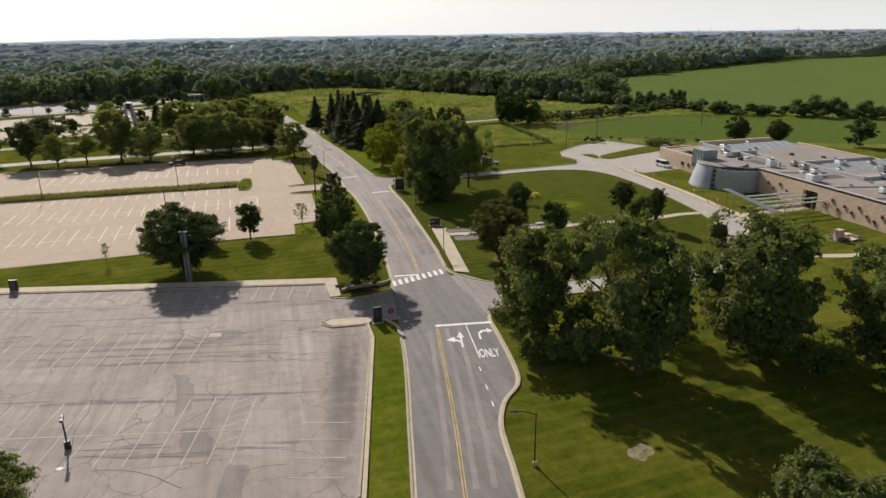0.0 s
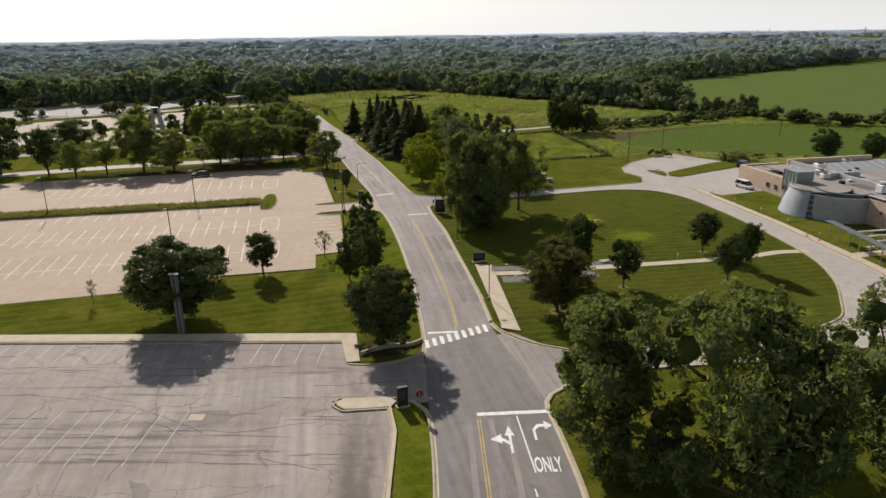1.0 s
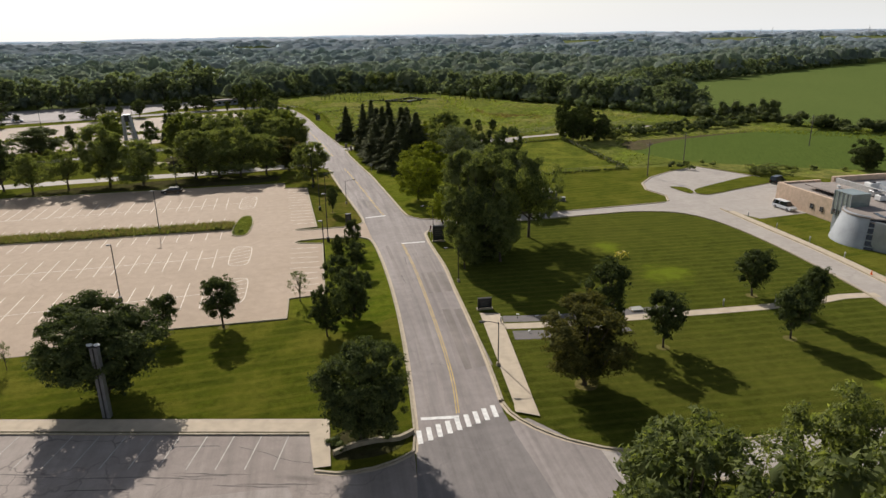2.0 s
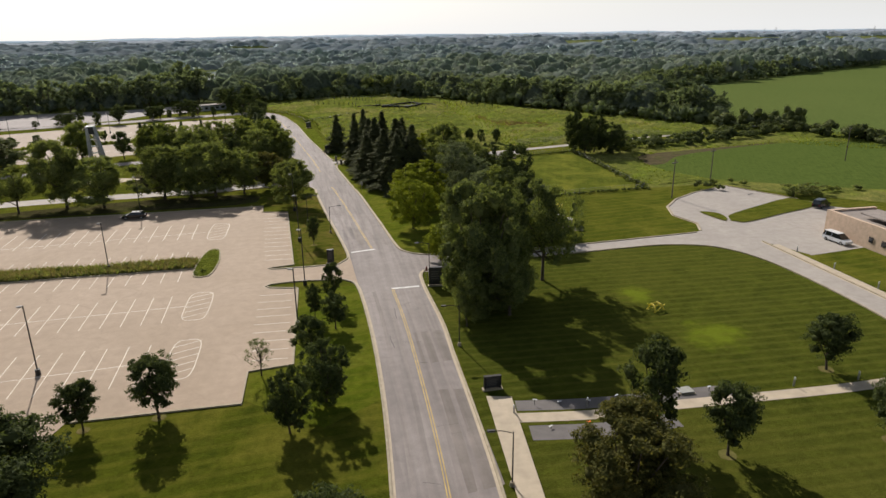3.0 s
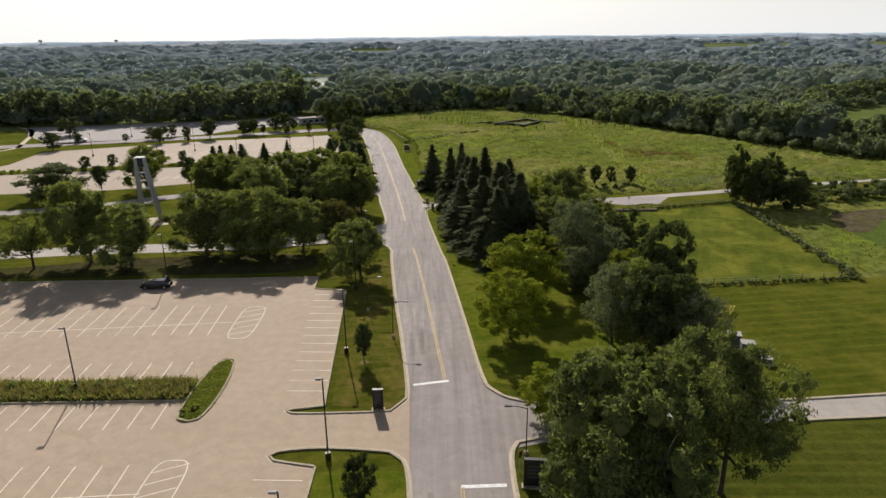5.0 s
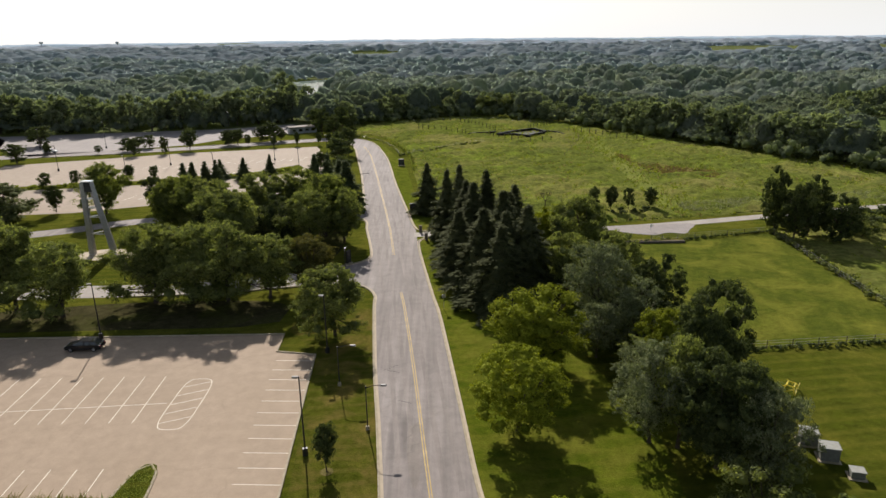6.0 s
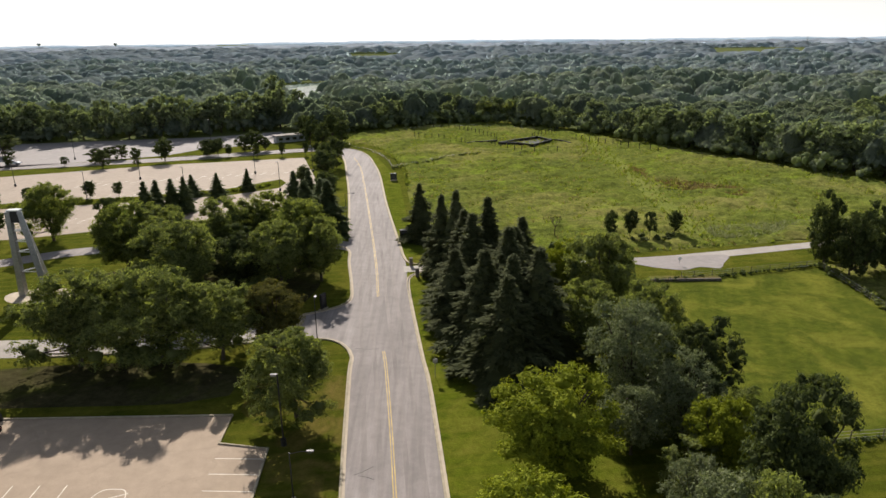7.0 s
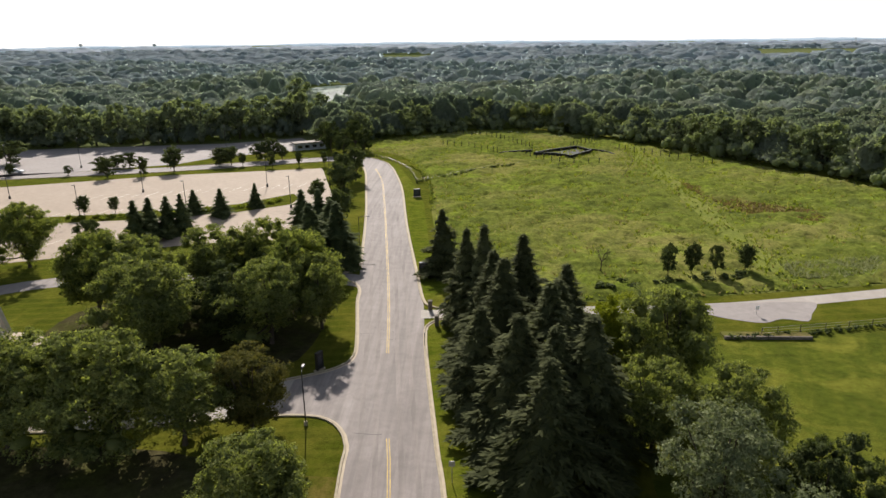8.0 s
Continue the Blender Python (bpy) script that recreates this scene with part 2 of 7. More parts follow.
STALL = plain("stall_line_paint", (0.74, 0.67, 0.56), 0.8, 0, 0.12, 1)
YELLOW = plain("yellow_road_paint", (0.5, 0.35, 0.1), 0.7, 0, 0.3, 0.6)
BARK = plain("bark", (0.09, 0.07, 0.05), 0.95, 0, 0.4, 4)
METAL = plain("dark_painted_metal", (0.03, 0.028, 0.026), 0.5, 0.0, 0.2)
STEEL = plain("galvanised_steel", (0.35, 0.35, 0.35), 0.5, 0.6, 0.15)
LEAF = leaves("green_leaves", (0.0881, 0.1101, 0.04357), (0.2343, 0.2547, 0.09229), (1.75, 1.8, 0.75), 0.5, 0.4, 0.45)
LEAF_DEEP = leaves("deep_green_leaves", (0.06171, 0.07919, 0.0334), (0.1749, 0.1954, 0.07125), (1.75, 1.8, 0.75), 0.5, 0.4, 0.36)
LEAF_SUN = leaves("sunlit_green_leaves", (0.07577, 0.09848, 0.0331), (0.2121, 0.2314, 0.07405), (1.75, 1.8, 0.75), 0.5, 0.4, 0.48)
LEAF_DARK = leaves("dark_leaves", (0.04077, 0.05441, 0.02358), (0.1041, 0.1222, 0.04534), (1.6, 1.7, 0.75), 0.5, 0.4, 0.26)
LEAF_LIME = leaves("lime_leaves", (0.138, 0.1702, 0.01656), (0.3128, 0.3404, 0.0368), (1.6, 1.6, 0.5), 0.5, 0.4, 0.2)
HEDGE = leaves("hedge_leaves", (0.062, 0.078, 0.034), (0.15, 0.168, 0.07), (1.6, 1.7, 0.8), 0.4, 0.4, 0.35)
LEAF_RED = leaves("russet_leaves", (0.06, 0.068, 0.022), (0.142, 0.132, 0.042), (1.5, 1.4, 0.6), 0.5, 0.4, 0.35)
LEAF_EDGE = leaves("wood_edge_leaves", (0.104, 0.1294, 0.08071), (0.2368, 0.2633, 0.1462), (1.6, 1.7, 0.85), 0.3, 0.4, 0.45)
LEAF_PALE = leaves("pale_leaves", (0.1, 0.12, 0.05), (0.19, 0.2, 0.09), (1.3, 1.4, 0.7))
LEAF_GREY = leaves("grey_green_leaves", (0.1056, 0.1242, 0.0621), (0.2354, 0.2549, 0.1372), (1.2, 1.3, 0.7))
NEEDLE = leaves("dark_needles", (0.05796, 0.06698, 0.03139), (0.1288, 0.1391, 0.06279), (1.4, 1.45, 0.75), 0.5, 0.4, 0.34)
PINE = leaves("pine_needles", (0.0575, 0.0782, 0.0345), (0.144, 0.167, 0.069), (1.4, 1.5, 0.8), 0.5, 0.4, 0.3)
# Woodland leaf colours, paled and blued with distance to stand in for haze.
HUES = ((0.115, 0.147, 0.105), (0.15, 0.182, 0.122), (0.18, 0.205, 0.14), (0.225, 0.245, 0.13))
HAZED_WOODS = leaves("hazed_woodland_leaves", (0.1384, 0.1683, 0.1424), (0.2271, 0.2569, 0.2033), (1.25, 1.35, 0.9), 0.02, 0.3, 0.5, 0.7, HUES)
HAZED_WOODS_NEAR = leaves("hazed_near_woodland_leaves", (0.1815, 0.2145, 0.1925), (0.275, 0.308, 0.2608), (1.25, 1.35, 1.0), 0.015, 0.3, 0.55, 0.6, tuple((r * 1.25, g * 1.25, b * 1.6) for r, g, b in HUES))
HAZED_WOODS_MID = leaves("hazed_middle_woodland_leaves", (0.2603, 0.3028, 0.3686), (0.356, 0.3985, 0.4659), (1.2, 1.3, 1.05), 0.012, 0.35, 0.6, 0.4, tuple((r * 1.3 + 0.09, g * 1.3 + 0.1, b * 1.3 + 0.17) for r, g, b in HUES))
HAZED_WOODS_FAR = leaves("hazed_far_woodland_leaves", (0.3201, 0.3679, 0.4825), (0.4053, 0.4532, 0.575), (1.1, 1.2, 1.15), 0.006, 0.4, 0.6, 0.2, tuple((r * 0.9 + 0.2, g * 0.9 + 0.225, b * 0.9 + 0.27) for r, g, b in HUES))
HAZED_WOODS_DIM = leaves("hazed_distant_woodland_leaves", (0.4107, 0.4791, 0.584), (0.5019, 0.5703, 0.6814), (1.1, 1.2, 1.2), 0.003, 0.4, 0.55, 0.0)
STUBBLE = grass("pale_stubble", (0.3, 0.29, 0.19), (0.38, 0.36, 0.25), (0.22, 0.27, 0.14), None, 0.004, 1.0)
WEEDS = leaves("rough_grass_blades", (0.12, 0.155, 0.025), (0.21, 0.24, 0.05), (1.4, 1.4, 0.6), 0.05, 0.5, 0.5)
BROWN_GRASS = leaves("brown_grass_blades", (0.125, 0.1, 0.048), (0.225, 0.18, 0.095), (2.04, 1.87, 1.05), 0.3, 0.5)
SEEDING = leaves("pale_seeding_grass", (0.19, 0.21, 0.11), (0.34, 0.35, 0.2), (1.2, 1.2, 0.8), 0.3, 0.5)
STRAW = leaves("dry_grass_blades", (0.19, 0.18, 0.06), (0.36, 0.31, 0.15), (1.3, 1.2, 0.7), 0.3, 0.5)


# ---- mesh helpers ----
def xy(p):
    return p[0] * S, p[1] * S


def mesh_object(name, verts, faces, mat, parent=None, label=""):
    me = bpy.data.meshes.new(name)
    me.from_pydata([tuple(v) for v in verts], [], [tuple(f) for f in faces])
    me.materials.append(mat)
    ob = new(name, me)
    if parent:
        ob.parent = parent
    if label:
        ob["label"] = label
    return ob


def part(name, bm, mat, parent, label=""):
    me = bpy.data.meshes.new(name)
    bm.normal_update()
    bm.to_mesh(me)
    bm.free()
    me.materials.append(mat)
    ob = new(name, me)
    ob.parent = parent
    if label:
        ob["label"] = label
    return ob


def thing(name, label, category, group="", at=(0, 0, 0), turn=0):
    e = new(name)
    e.matrix_basis = pose(*at, 0, 0, turn)
    return tagged(e, label, category, group)


def smooth(pts, step=1.5, closed=False):
    """Catmull-Rom through plan points, in metres."""
    P = [Vector(xy(p)) for p in pts]
    out = []
    n = len(P)
    for i in range(n if closed else n - 1):
        if closed:
            a, b, c, d = P[i - 1], P[i], P[(i + 1) % n], P[(i + 2) % n]
        else:
            a, b, c, d = P[max(0, i - 1)], P[i], P[i + 1], P[min(n - 1, i + 2)]
        k = max(1, int((c - b).length / step))
        for j in range(k):
            t = j / k
            out.append(0.5 * ((2 * b) + (c - a) * t + (2 * a - 5 * b + 4 * c - d) * t * t + (3 * b - a - 3 * c + d) * t ** 3))
    if not closed:
        out.append(P[-1])
    return out


def metres(pts):
    return [Vector(xy(p)) for p in pts]


def sheet(name, loop, z, mat, label="", parent=None):
    """A flat area with the given outline, in metres."""
    me = bpy.data.meshes.new(name)
    bm = bmesh.new()
    vs = [bm.verts.new((p[0], p[1], z)) for p in loop]
    f = bm.faces.new(vs)
    f.normal_update()
    bmesh.ops.triangulate(bm, faces=[f], ngon_method="EAR_CLIP")
    for f in bm.faces:
        f.normal_update()
        if f.normal.z < 0:
            f.normal_flip()
    bm.to_mesh(me)
    bm.free()
    me.materials.append(mat)
    ob = new(name, me)
    if parent:
        ob.parent = parent
        return ob
    return tagged(ob, label, name.rsplit("_", 1)[0].replace("_", " "), kind="structure")


def normals2(line):
    out = []
    for i in range(len(line)):
        d = line[min(i + 1, len(line) - 1)] - line[max(i - 1, 0)]
        d = d.normalized() if d.length else Vector((1, 0))
        out.append(Vector((-d.y, d.x)))
    return out


def strip(line, lo, hi, z0, z1=None):
    """Verts and faces of a ribbon between offsets lo and hi from a line; a solid bar when z1 is given."""
    N = normals2(line)
    v, f = [], []
    for p, m in zip(line, N):
        a, b = p + m * lo, p + m * hi
        if z1 is None:
            v += [(a.x, a.y, z0), (b.x, b.y, z0)]
        else:
            v += [(a.x, a.y, z0), (a.x, a.y, z1), (b.x, b.y, z1), (b.x, b.y, z0)]
    k = 2 if z1 is None else 4
    for i in range(len(line) - 1):
        o = i * k
        if z1 is None:
            f.append((o, o + 2, o + 3, o + 1) if lo < hi else (o, o + 1, o + 3, o + 2))
        else:
            for j in range(3):
                f.append((o + j, o + j + 1, o + 5 + j, o + 4 + j))
    if z1 is not None:
        f += [(0, 3, 2, 1), tuple(len(v) - 4 + j for j in range(4))]
    return v, f


def ribbon(name, line, lo, hi, z0, mat, label="", z1=None, category="", kind="structure"):
    v, f = strip(line, lo, hi, z0, z1)
    ob = mesh_object(name, v, f, mat)
    return tagged(ob, label, category or name.replace("_", " "), kind=kind)


def kerb(pts, side=1, closed=False, sm=True, gutter=True):
    line = smooth(pts, 1.2, closed) if sm else metres(pts)
    if closed:
        line.append(line[0])
    v, f = strip(line, 0, 0.24 * side, 0.0, 0.17)
    ob = mesh_object("kerb", v, f, KERB)
    if gutter:
        gv, gf = strip(line, -0.3 * side, 0, 0.045)
        mesh_object("gutter", gv, gf, WALK, ob)
    return tagged(ob, "pale concrete kerb and gutter along the paving", "kerb", "road kerbs", "structure")


def box(bm, x0, y0, z0, x1, y1, z1, m=None):
    r = bmesh.ops.create_cube(bm, size=1)
    t = Matrix.Translation(((x0 + x1) / 2, (y0 + y1) / 2, (z0 + z1) / 2)) @ Matrix.Diagonal((x1 - x0, y1 - y0, z1 - z0, 1))
    bmesh.ops.transform(bm, matrix=(m @ t) if m else t, verts=r["verts"])
    return r["verts"]


def tube(bm, a, b, r0, r1, sides=6):
    a, b = Vector(a), Vector(b)
    d = b - a
    r = bmesh.ops.create_cone(bm, cap_ends=True, segments=sides, radius1=r0, radius2=r1, depth=d.length)
    m = Matrix.Translation((a + b) / 2) @ d.to_track_quat("Z", "Y").to_matrix().to_4x4()
    bmesh.ops.transform(bm, matrix=m, verts=r["verts"])


def quick_mesh(name, V, F, mat):
    me = bpy.data.meshes.new(name)
    k = F.shape[1]
    me.vertices.add(len(V))
    me.vertices.foreach_set("co", np.ascontiguousarray(V, dtype=np.float32).ravel())
    me.loops.add(F.size)
    me.loops.foreach_set("vertex_index", np.ascontiguousarray(F, dtype=np.int32).ravel())
    me.polygons.add(len(F))
    me.polygons.foreach_set("loop_start", np.arange(0, F.size, k, dtype=np.int32))
    me.update(calc_edges=True)
    me.materials.append(mat)
    return me


def inside(x, y, poly):
    c = np.zeros(len(x), bool)
    for i in range(len(poly)):
        (x0, y0), (x1, y1) = poly[i - 1], poly[i]
        hit = ((y0 > y) != (y1 > y)) & (x < (x1 - x0) * (y - y0) / (y1 - y0 + 1e-12) + x0)
        c ^= hit
    return c


# ---- plan of the edges ----
ROAD_L = [(-60, -330), (-7, -40), (1.5, 5), (8.2, 41.1), (10, 51), (11.9, 61.5), (12.9, 69), (13.7, 76), (14.9, 85), (16.1, 98), (16.8, 110), (17.1, 122), (17.0, 133), (16.5, 146), (15.9, 157),
          (14.6, 170), (13.2, 182), (10.9, 206), (8.2, 228), (5.8, 244), (4.1, 258), (0, 290), (-4.3, 318), (-7.2, 336), (-10.5, 348), (-15, 353.5), (-25, 353), (-66, 338), (-110, 327), (-190, 310), (-400, 270)]
ROAD_R = [(-52, -330), (1, -40), (9.5, 5), (16.1, 38.9), (17.1, 44.6), (17.9, 48.6), (19.6, 52.2), (21.9, 54.8), (22.9, 58.5), (23.8, 66), (24.4, 72), (24.0, 80), (23.6, 88), (24.6, 98), (25.1, 108), (25.5, 119), (25.9, 128),
          (25.7, 141), (25.0, 150), (24.3, 159), (22.7, 176), (20.8, 197), (19.6, 206), (17.1, 228), (16.0, 241), (14.2, 252), (9.8, 281), (5.8, 312), (3.2, 327), (-0.8, 345), (-5, 355), (-12, 361.5), (-25, 361), (-66, 346), (-110, 335), (-190, 318), (-400, 278)]
LOOP_IN = [(25.5, 86.5), (28.7, 81.8), (34, 79.6), (48.6, 79.2), (53.3, 78.6), (58.2, 79.1), (65, 81.4), (68.8, 85.5), (73.8, 92.8), (77.4, 102.2), (79.2, 117.3), (79.5, 131), (78.3, 141), (74.7, 147.4), (67.7, 150), (60, 150), (52, 149.5), (35, 148.5), (28, 147.3), (25.6, 143.5)]
LOOP_OUT = [(24.4, 71.0), (26.5, 73), (30, 74.3), (37, 75), (45, 74.3), (50.5, 73.8), (60, 74), (70, 76), (76, 80), (80, 86), (82, 94), (83.3, 110), (84, 122), (84.0, 132), (84, 148)]

# ---- ground ----
def far_drop(x, y):
    d = math.hypot(x, y)
    return -14 * max(0.0, (d - 700) / 4200) ** 1.2


def ground_sheet():
    rings = [0, 60, 120, 200, 320, 480, 700, 1000, 1500, 2200, 3000, 3900, 4900]
    seg = 72
    v, f = [(0, 150, 0)], []
    for r in rings[1:]:
        for k in range(seg):
            a = 2 * math.pi * k / seg
            x, y = r * math.cos(a), 150 + r * math.sin(a)
            v.append((x, y, far_drop(x, y)))
    for k in range(seg):
        f.append((0, 1 + k, 1 + (k + 1) % seg))
    for i in range(len(rings) - 2):
        for k in range(seg):
            a, b = 1 + i * seg + k, 1 + i * seg + (k + 1) % seg
            f.append((a, a + seg, b + seg, b))
    return tagged(mesh_object("ground", v, f, LAWN), "mown green lawn grass reaching into the distance", "ground", kind="structure")


ground_sheet()

MEADOW_EDGE = [(22, 250), (17, 268), (13.5, 300), (12, 318), (8, 341), (-2, 366), (-22, 378), (-25, 386), (-4, 404), (15, 416), (40, 424), (70, 402), (92, 368), (150, 274), (162, 262), (120, 254), (87, 248.5), (57, 243), (38, 241)]
sheet("meadow", smooth(MEADOW_EDGE, 4, True), 0.02, MEADOW, "wild yellow-green meadow grass with worn patches")


def meadow_relief(name, poly, step, high, seed, label, flats=()):
    """Hummocky growth over an area: a fine grid with uneven heights, sinking to nothing at the rim."""
    rng = np.random.default_rng(seed)
    P = np.array([tuple(q) for q in poly])
    lo, hi = P.min(0), P.max(0)
    X, Y = np.meshgrid(np.arange(lo[0], hi[0], step), np.arange(lo[1], hi[1], step))
    X = X + rng.uniform(-0.3, 0.3, X.shape) * step
    Y = Y + rng.uniform(-0.3, 0.3, Y.shape) * step
    Z = np.zeros_like(X)
    for k in range(14):
        a, w = rng.uniform(0, 6.28), rng.uniform(0.12, 1.5)
        Z += np.sin((X * np.cos(a) + Y * np.sin(a)) * w + rng.uniform(0, 6.28) + 1.5 * np.sin(X * 0.05 + k)) / (0.6 + w)
    Z = high * (0.35 + 0.14 * Z + 0.5 * rng.random(X.shape) ** 2.5)
    edge = np.full(X.shape, 1e9)
    for i in range(len(P)):
        a, b = P[i - 1], P[i]
        t = np.clip(((X - a[0]) * (b[0] - a[0]) + (Y - a[1]) * (b[1] - a[1])) / (((b - a) ** 2).sum() + 1e-9), 0, 1)
        edge = np.minimum(edge, np.hypot(X - a[0] - t * (b[0] - a[0]), Y - a[1] - t * (b[1] - a[1])))
    ok = inside(X.ravel(), Y.ravel(), [tuple(q) for q in P]).reshape(X.shape)
    for fx, fy, fr in flats:
        edge = np.minimum(edge, np.maximum(np.hypot(X - fx * S, Y - fy * S) - fr * S, 0))
    Z = np.maximum(Z * np.clip(edge / 3, 0, 1), 0.0) + 0.022
    ids = np.arange(X.size).reshape(X.shape)
    q = np.stack([ids[:-1, :-1], ids[:-1, 1:], ids[1:, 1:], ids[1:, :-1]], -1)[ok[:-1, :-1] & ok[:-1, 1:] & ok[1:, 1:] & ok[1:, :-1]]
    used, F = np.unique(q, return_inverse=True)
    V = np.stack([X.ravel(), Y.ravel(), Z.ravel()], 1)[used]
    return tagged(new(name, quick_mesh(name, V, F.reshape(-1, 4), MEADOW)), label, "grass", kind="stuff")


sheet("rough_grass", metres([(85, 188), (84.8, 235), (100, 239), (130, 245), (160, 256), (180, 250), (200, 236), (310, 160), (300, 120), (160, 150), (125, 164), (112, 174), (100, 188)]), 0.02, MEADOW, "rough yellow-green grass round the crop field")
sheet("near_field", smooth([(104, 192), (97, 208), (100, 222), (115, 227), (140, 231), (160, 232), (172, 228), (192, 208), (230, 182), (300, 144), (210, 140), (150, 165)], 5, True), 0.03, CROP, "low dark green crop field in straight rows")
far_loop = smooth([(163, 276), (165, 292), (159, 306), (156, 314), (188, 382), (210, 400), (321, 464), (480, 550), (640, 578), (900, 600), (1100, 400), (900, 60), (420, 112), (312, 155), (240, 192), (200, 218), (182, 236), (174, 256)], 25, True)
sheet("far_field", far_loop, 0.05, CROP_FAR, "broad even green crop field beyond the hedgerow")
sheet("woodland_floor", [Vector(p) for p in ((-700, 395), (-150, 404), (-60, 425), (-20, 452), (10, 470), (60, 472), (104, 420), (170, 310), (190, 345), (232, 440), (350, 510), (540, 615), (800, 660), (1500, 700), (1500, 2000), (-1500, 2000), (-1500, 395))], 0.012, FLOOR, "dark shaded ground under the woods")

sheet("bare_strip", smooth([(96.6, 212), (97.4, 219), (102, 225.4), (117, 228.4), (141, 232.6), (150, 233), (138, 230), (118, 224.4), (108, 219.4), (101, 212)], 2, True), 0.045, FIELD_SOIL, "bare brown strip at the field edge")
sheet("bare_patch", smooth([(77, 296), (84, 299), (93, 297), (97, 293), (88, 292.6), (80, 293)], 2, True), 0.04, BARE, "worn brown patch in the meadow")
sheet("bare_patch", smooth([(26.4, 41.3), (26.9, 42.2), (27.6, 42.3), (28.3, 42.6), (28.9, 41.8), (28.7, 41.0), (27.9, 40.8), (27.3, 40.3)], 0.4, True), 0.02, PALE_EARTH, "small pale bare patch in the lawn")

# Ground sheets under the trees, browner than the lawn round them.
sheet("shaded_soil", smooth([(-58, 193.4), (-40, 193.6), (-20, 194), (-6, 194.4), (-1, 196), (-0.5, 201), (-6, 203.5), (-22, 203.6), (-40, 201), (-57, 197)], 3, True), 0.016, BROWN_GROUND, "mottled brownish ground under the trees")
sheet("shaded_soil", smooth([(-27, 214), (-10, 215.5), (0, 219.5), (3, 226), (2, 240), (-6, 246), (-20, 244), (-32, 238), (-33, 226)], 3, True), 0.016, BROWN_GROUND, "mottled brownish ground under the trees")
sheet("verge", metres([(-2, 5), (1.2, 5), (8.0, 41.1), (9.8, 51), (11.7, 61.5), (12.7, 69), (12.4, 73), (10, 73), (10, 69.2), (4.9, 42)]), 0.014, VERGE, "sunlit mown verge grass beside the road")
sheet("verge", metres([(3.4, 114.4), (3.4, 120.2), (8.1, 121), (8.3, 143), (16.2, 143), (16.9, 133), (16.9, 112), (11, 108)]), 0.014, VERGE, "sunlit mown verge grass beside the road")
sheet("verge", metres([(20, 161), (26, 158), (31, 156), (41, 156), (42, 168), (39, 181), (36, 196), (31, 199), (24, 206), (21, 222), (20, 234), (12, 234)]), 0.014, VERGE, "sunlit mown verge grass beside the road")
sheet("verge", metres([(12, 241), (24, 242), (20, 252), (15, 270), (12, 300), (8, 320), (0, 352), (-8, 358), (3, 300)]), 0.014, VERGE, "sunlit mown verge grass beside the road")
sheet("verge", metres([(8.2, 154), (17, 152), (14, 190), (11.5, 200), (1, 200.6), (1, 193), (5.6, 186.6), (7, 170)]), 0.014, VERGE_DRY, "patchy mown verge with worn brown spots")
MOWN = [(78.9, 394), (76.7, 370.5), (75.3, 346.6), (74.5, 310.1), (72.7, 273.4), (72.7, 254)]
meadow_relief("meadow_growth", smooth(MEADOW_EDGE, 6, True), 0.8, 0.85, 31, "uneven hummocks of uncut meadow grass", ((52, 367, 11), (81, 295.6, 4.5), (88, 295.6, 4), (93, 295.2, 3)) + tuple((p.x / S, p.y / S, 2.6) for p in smooth(MOWN, 3)))
ribbon("mown_path", smooth(MOWN, 3), -2.6, 2.6, 0.03, LAWN_PALE, "paler mown path through the meadow", category="path")
meadow_relief("rough_growth", metres([(86, 189), (85.6, 234), (100, 238), (130, 244), (158, 254), (190, 238), (180, 228), (150, 233), (114, 230), (98, 223), (96, 207), (103, 192)]), 1.0, 0.6, 32, "uneven hummocks of rough grass round the field")

# ---- roads and lots ----
rl, rr = smooth(ROAD_L, 3), smooth(ROAD_R, 3)
sheet("main_road", rl + rr[::-1], 0.03, ROAD, "grey weathered asphalt two-lane road with tyre marks")
sheet("junction_surface", [p for p in rl if p.y < 84] + metres([(14.9, 84.6), (19.5, 86.2), (23.6, 88.0)]) + [p for p in rr if p.y < 96][::-1], 0.0345, JUNCTION, "darker grey asphalt of the road before the crossing")
NORTH_LOT = [(84, 148), (87, 140), (99, 141.6), (118, 146), (116, 160), (110.5, 165.5), (108.4, 172.9), (101.5, 185.8), (92, 182), (85, 177.5), (80, 172), (77.9, 166), (79.3, 160), (77.6, 156)]
loop = smooth(LOOP_OUT[2:], 2) + metres(NORTH_LOT[1:]) + smooth([(76.3, 155.2), (53, 153.4), (35, 153.2), (28, 154.2), (30, 153.8)], 2) + metres([(30, 147.4)]) + smooth(LOOP_IN[-3:1:-1], 2) + metres([(30, 81.1)])
sheet("side_road", loop, 0.036, DRIVE, "pale grey concrete side road looping past the building")
sheet("side_road_mouth", metres([(22, 86), (25.5, 86.5), (28.7, 81.8), (30, 81.1), (30, 74.3), (26.5, 73), (24.4, 71), (22, 71)]), 0.033, ROAD, "grey asphalt mouth of the side road")
sheet("side_road_mouth", metres([(23, 160), (24.6, 158), (26, 155.6), (30, 153.6), (30, 147), (26.4, 146), (25.6, 142), (23, 141)]), 0.0325, ROAD, "grey asphalt mouth of the side road")
sheet("grass_island", smooth([(87.6, 158.6), (98, 162), (108.6, 166.2), (107.8, 172.2), (97, 168), (87.3, 162.8)], 2, True), 0.17, LAWN, "grass wedge kerbed between the paved areas")
sheet("grass_island", smooth([(84.0, 167), (86.8, 165.3), (86.4, 161.5), (85.2, 160.2), (84.4, 163)], 1, True), 0.17, LAWN, "small grass island in the pale paving")
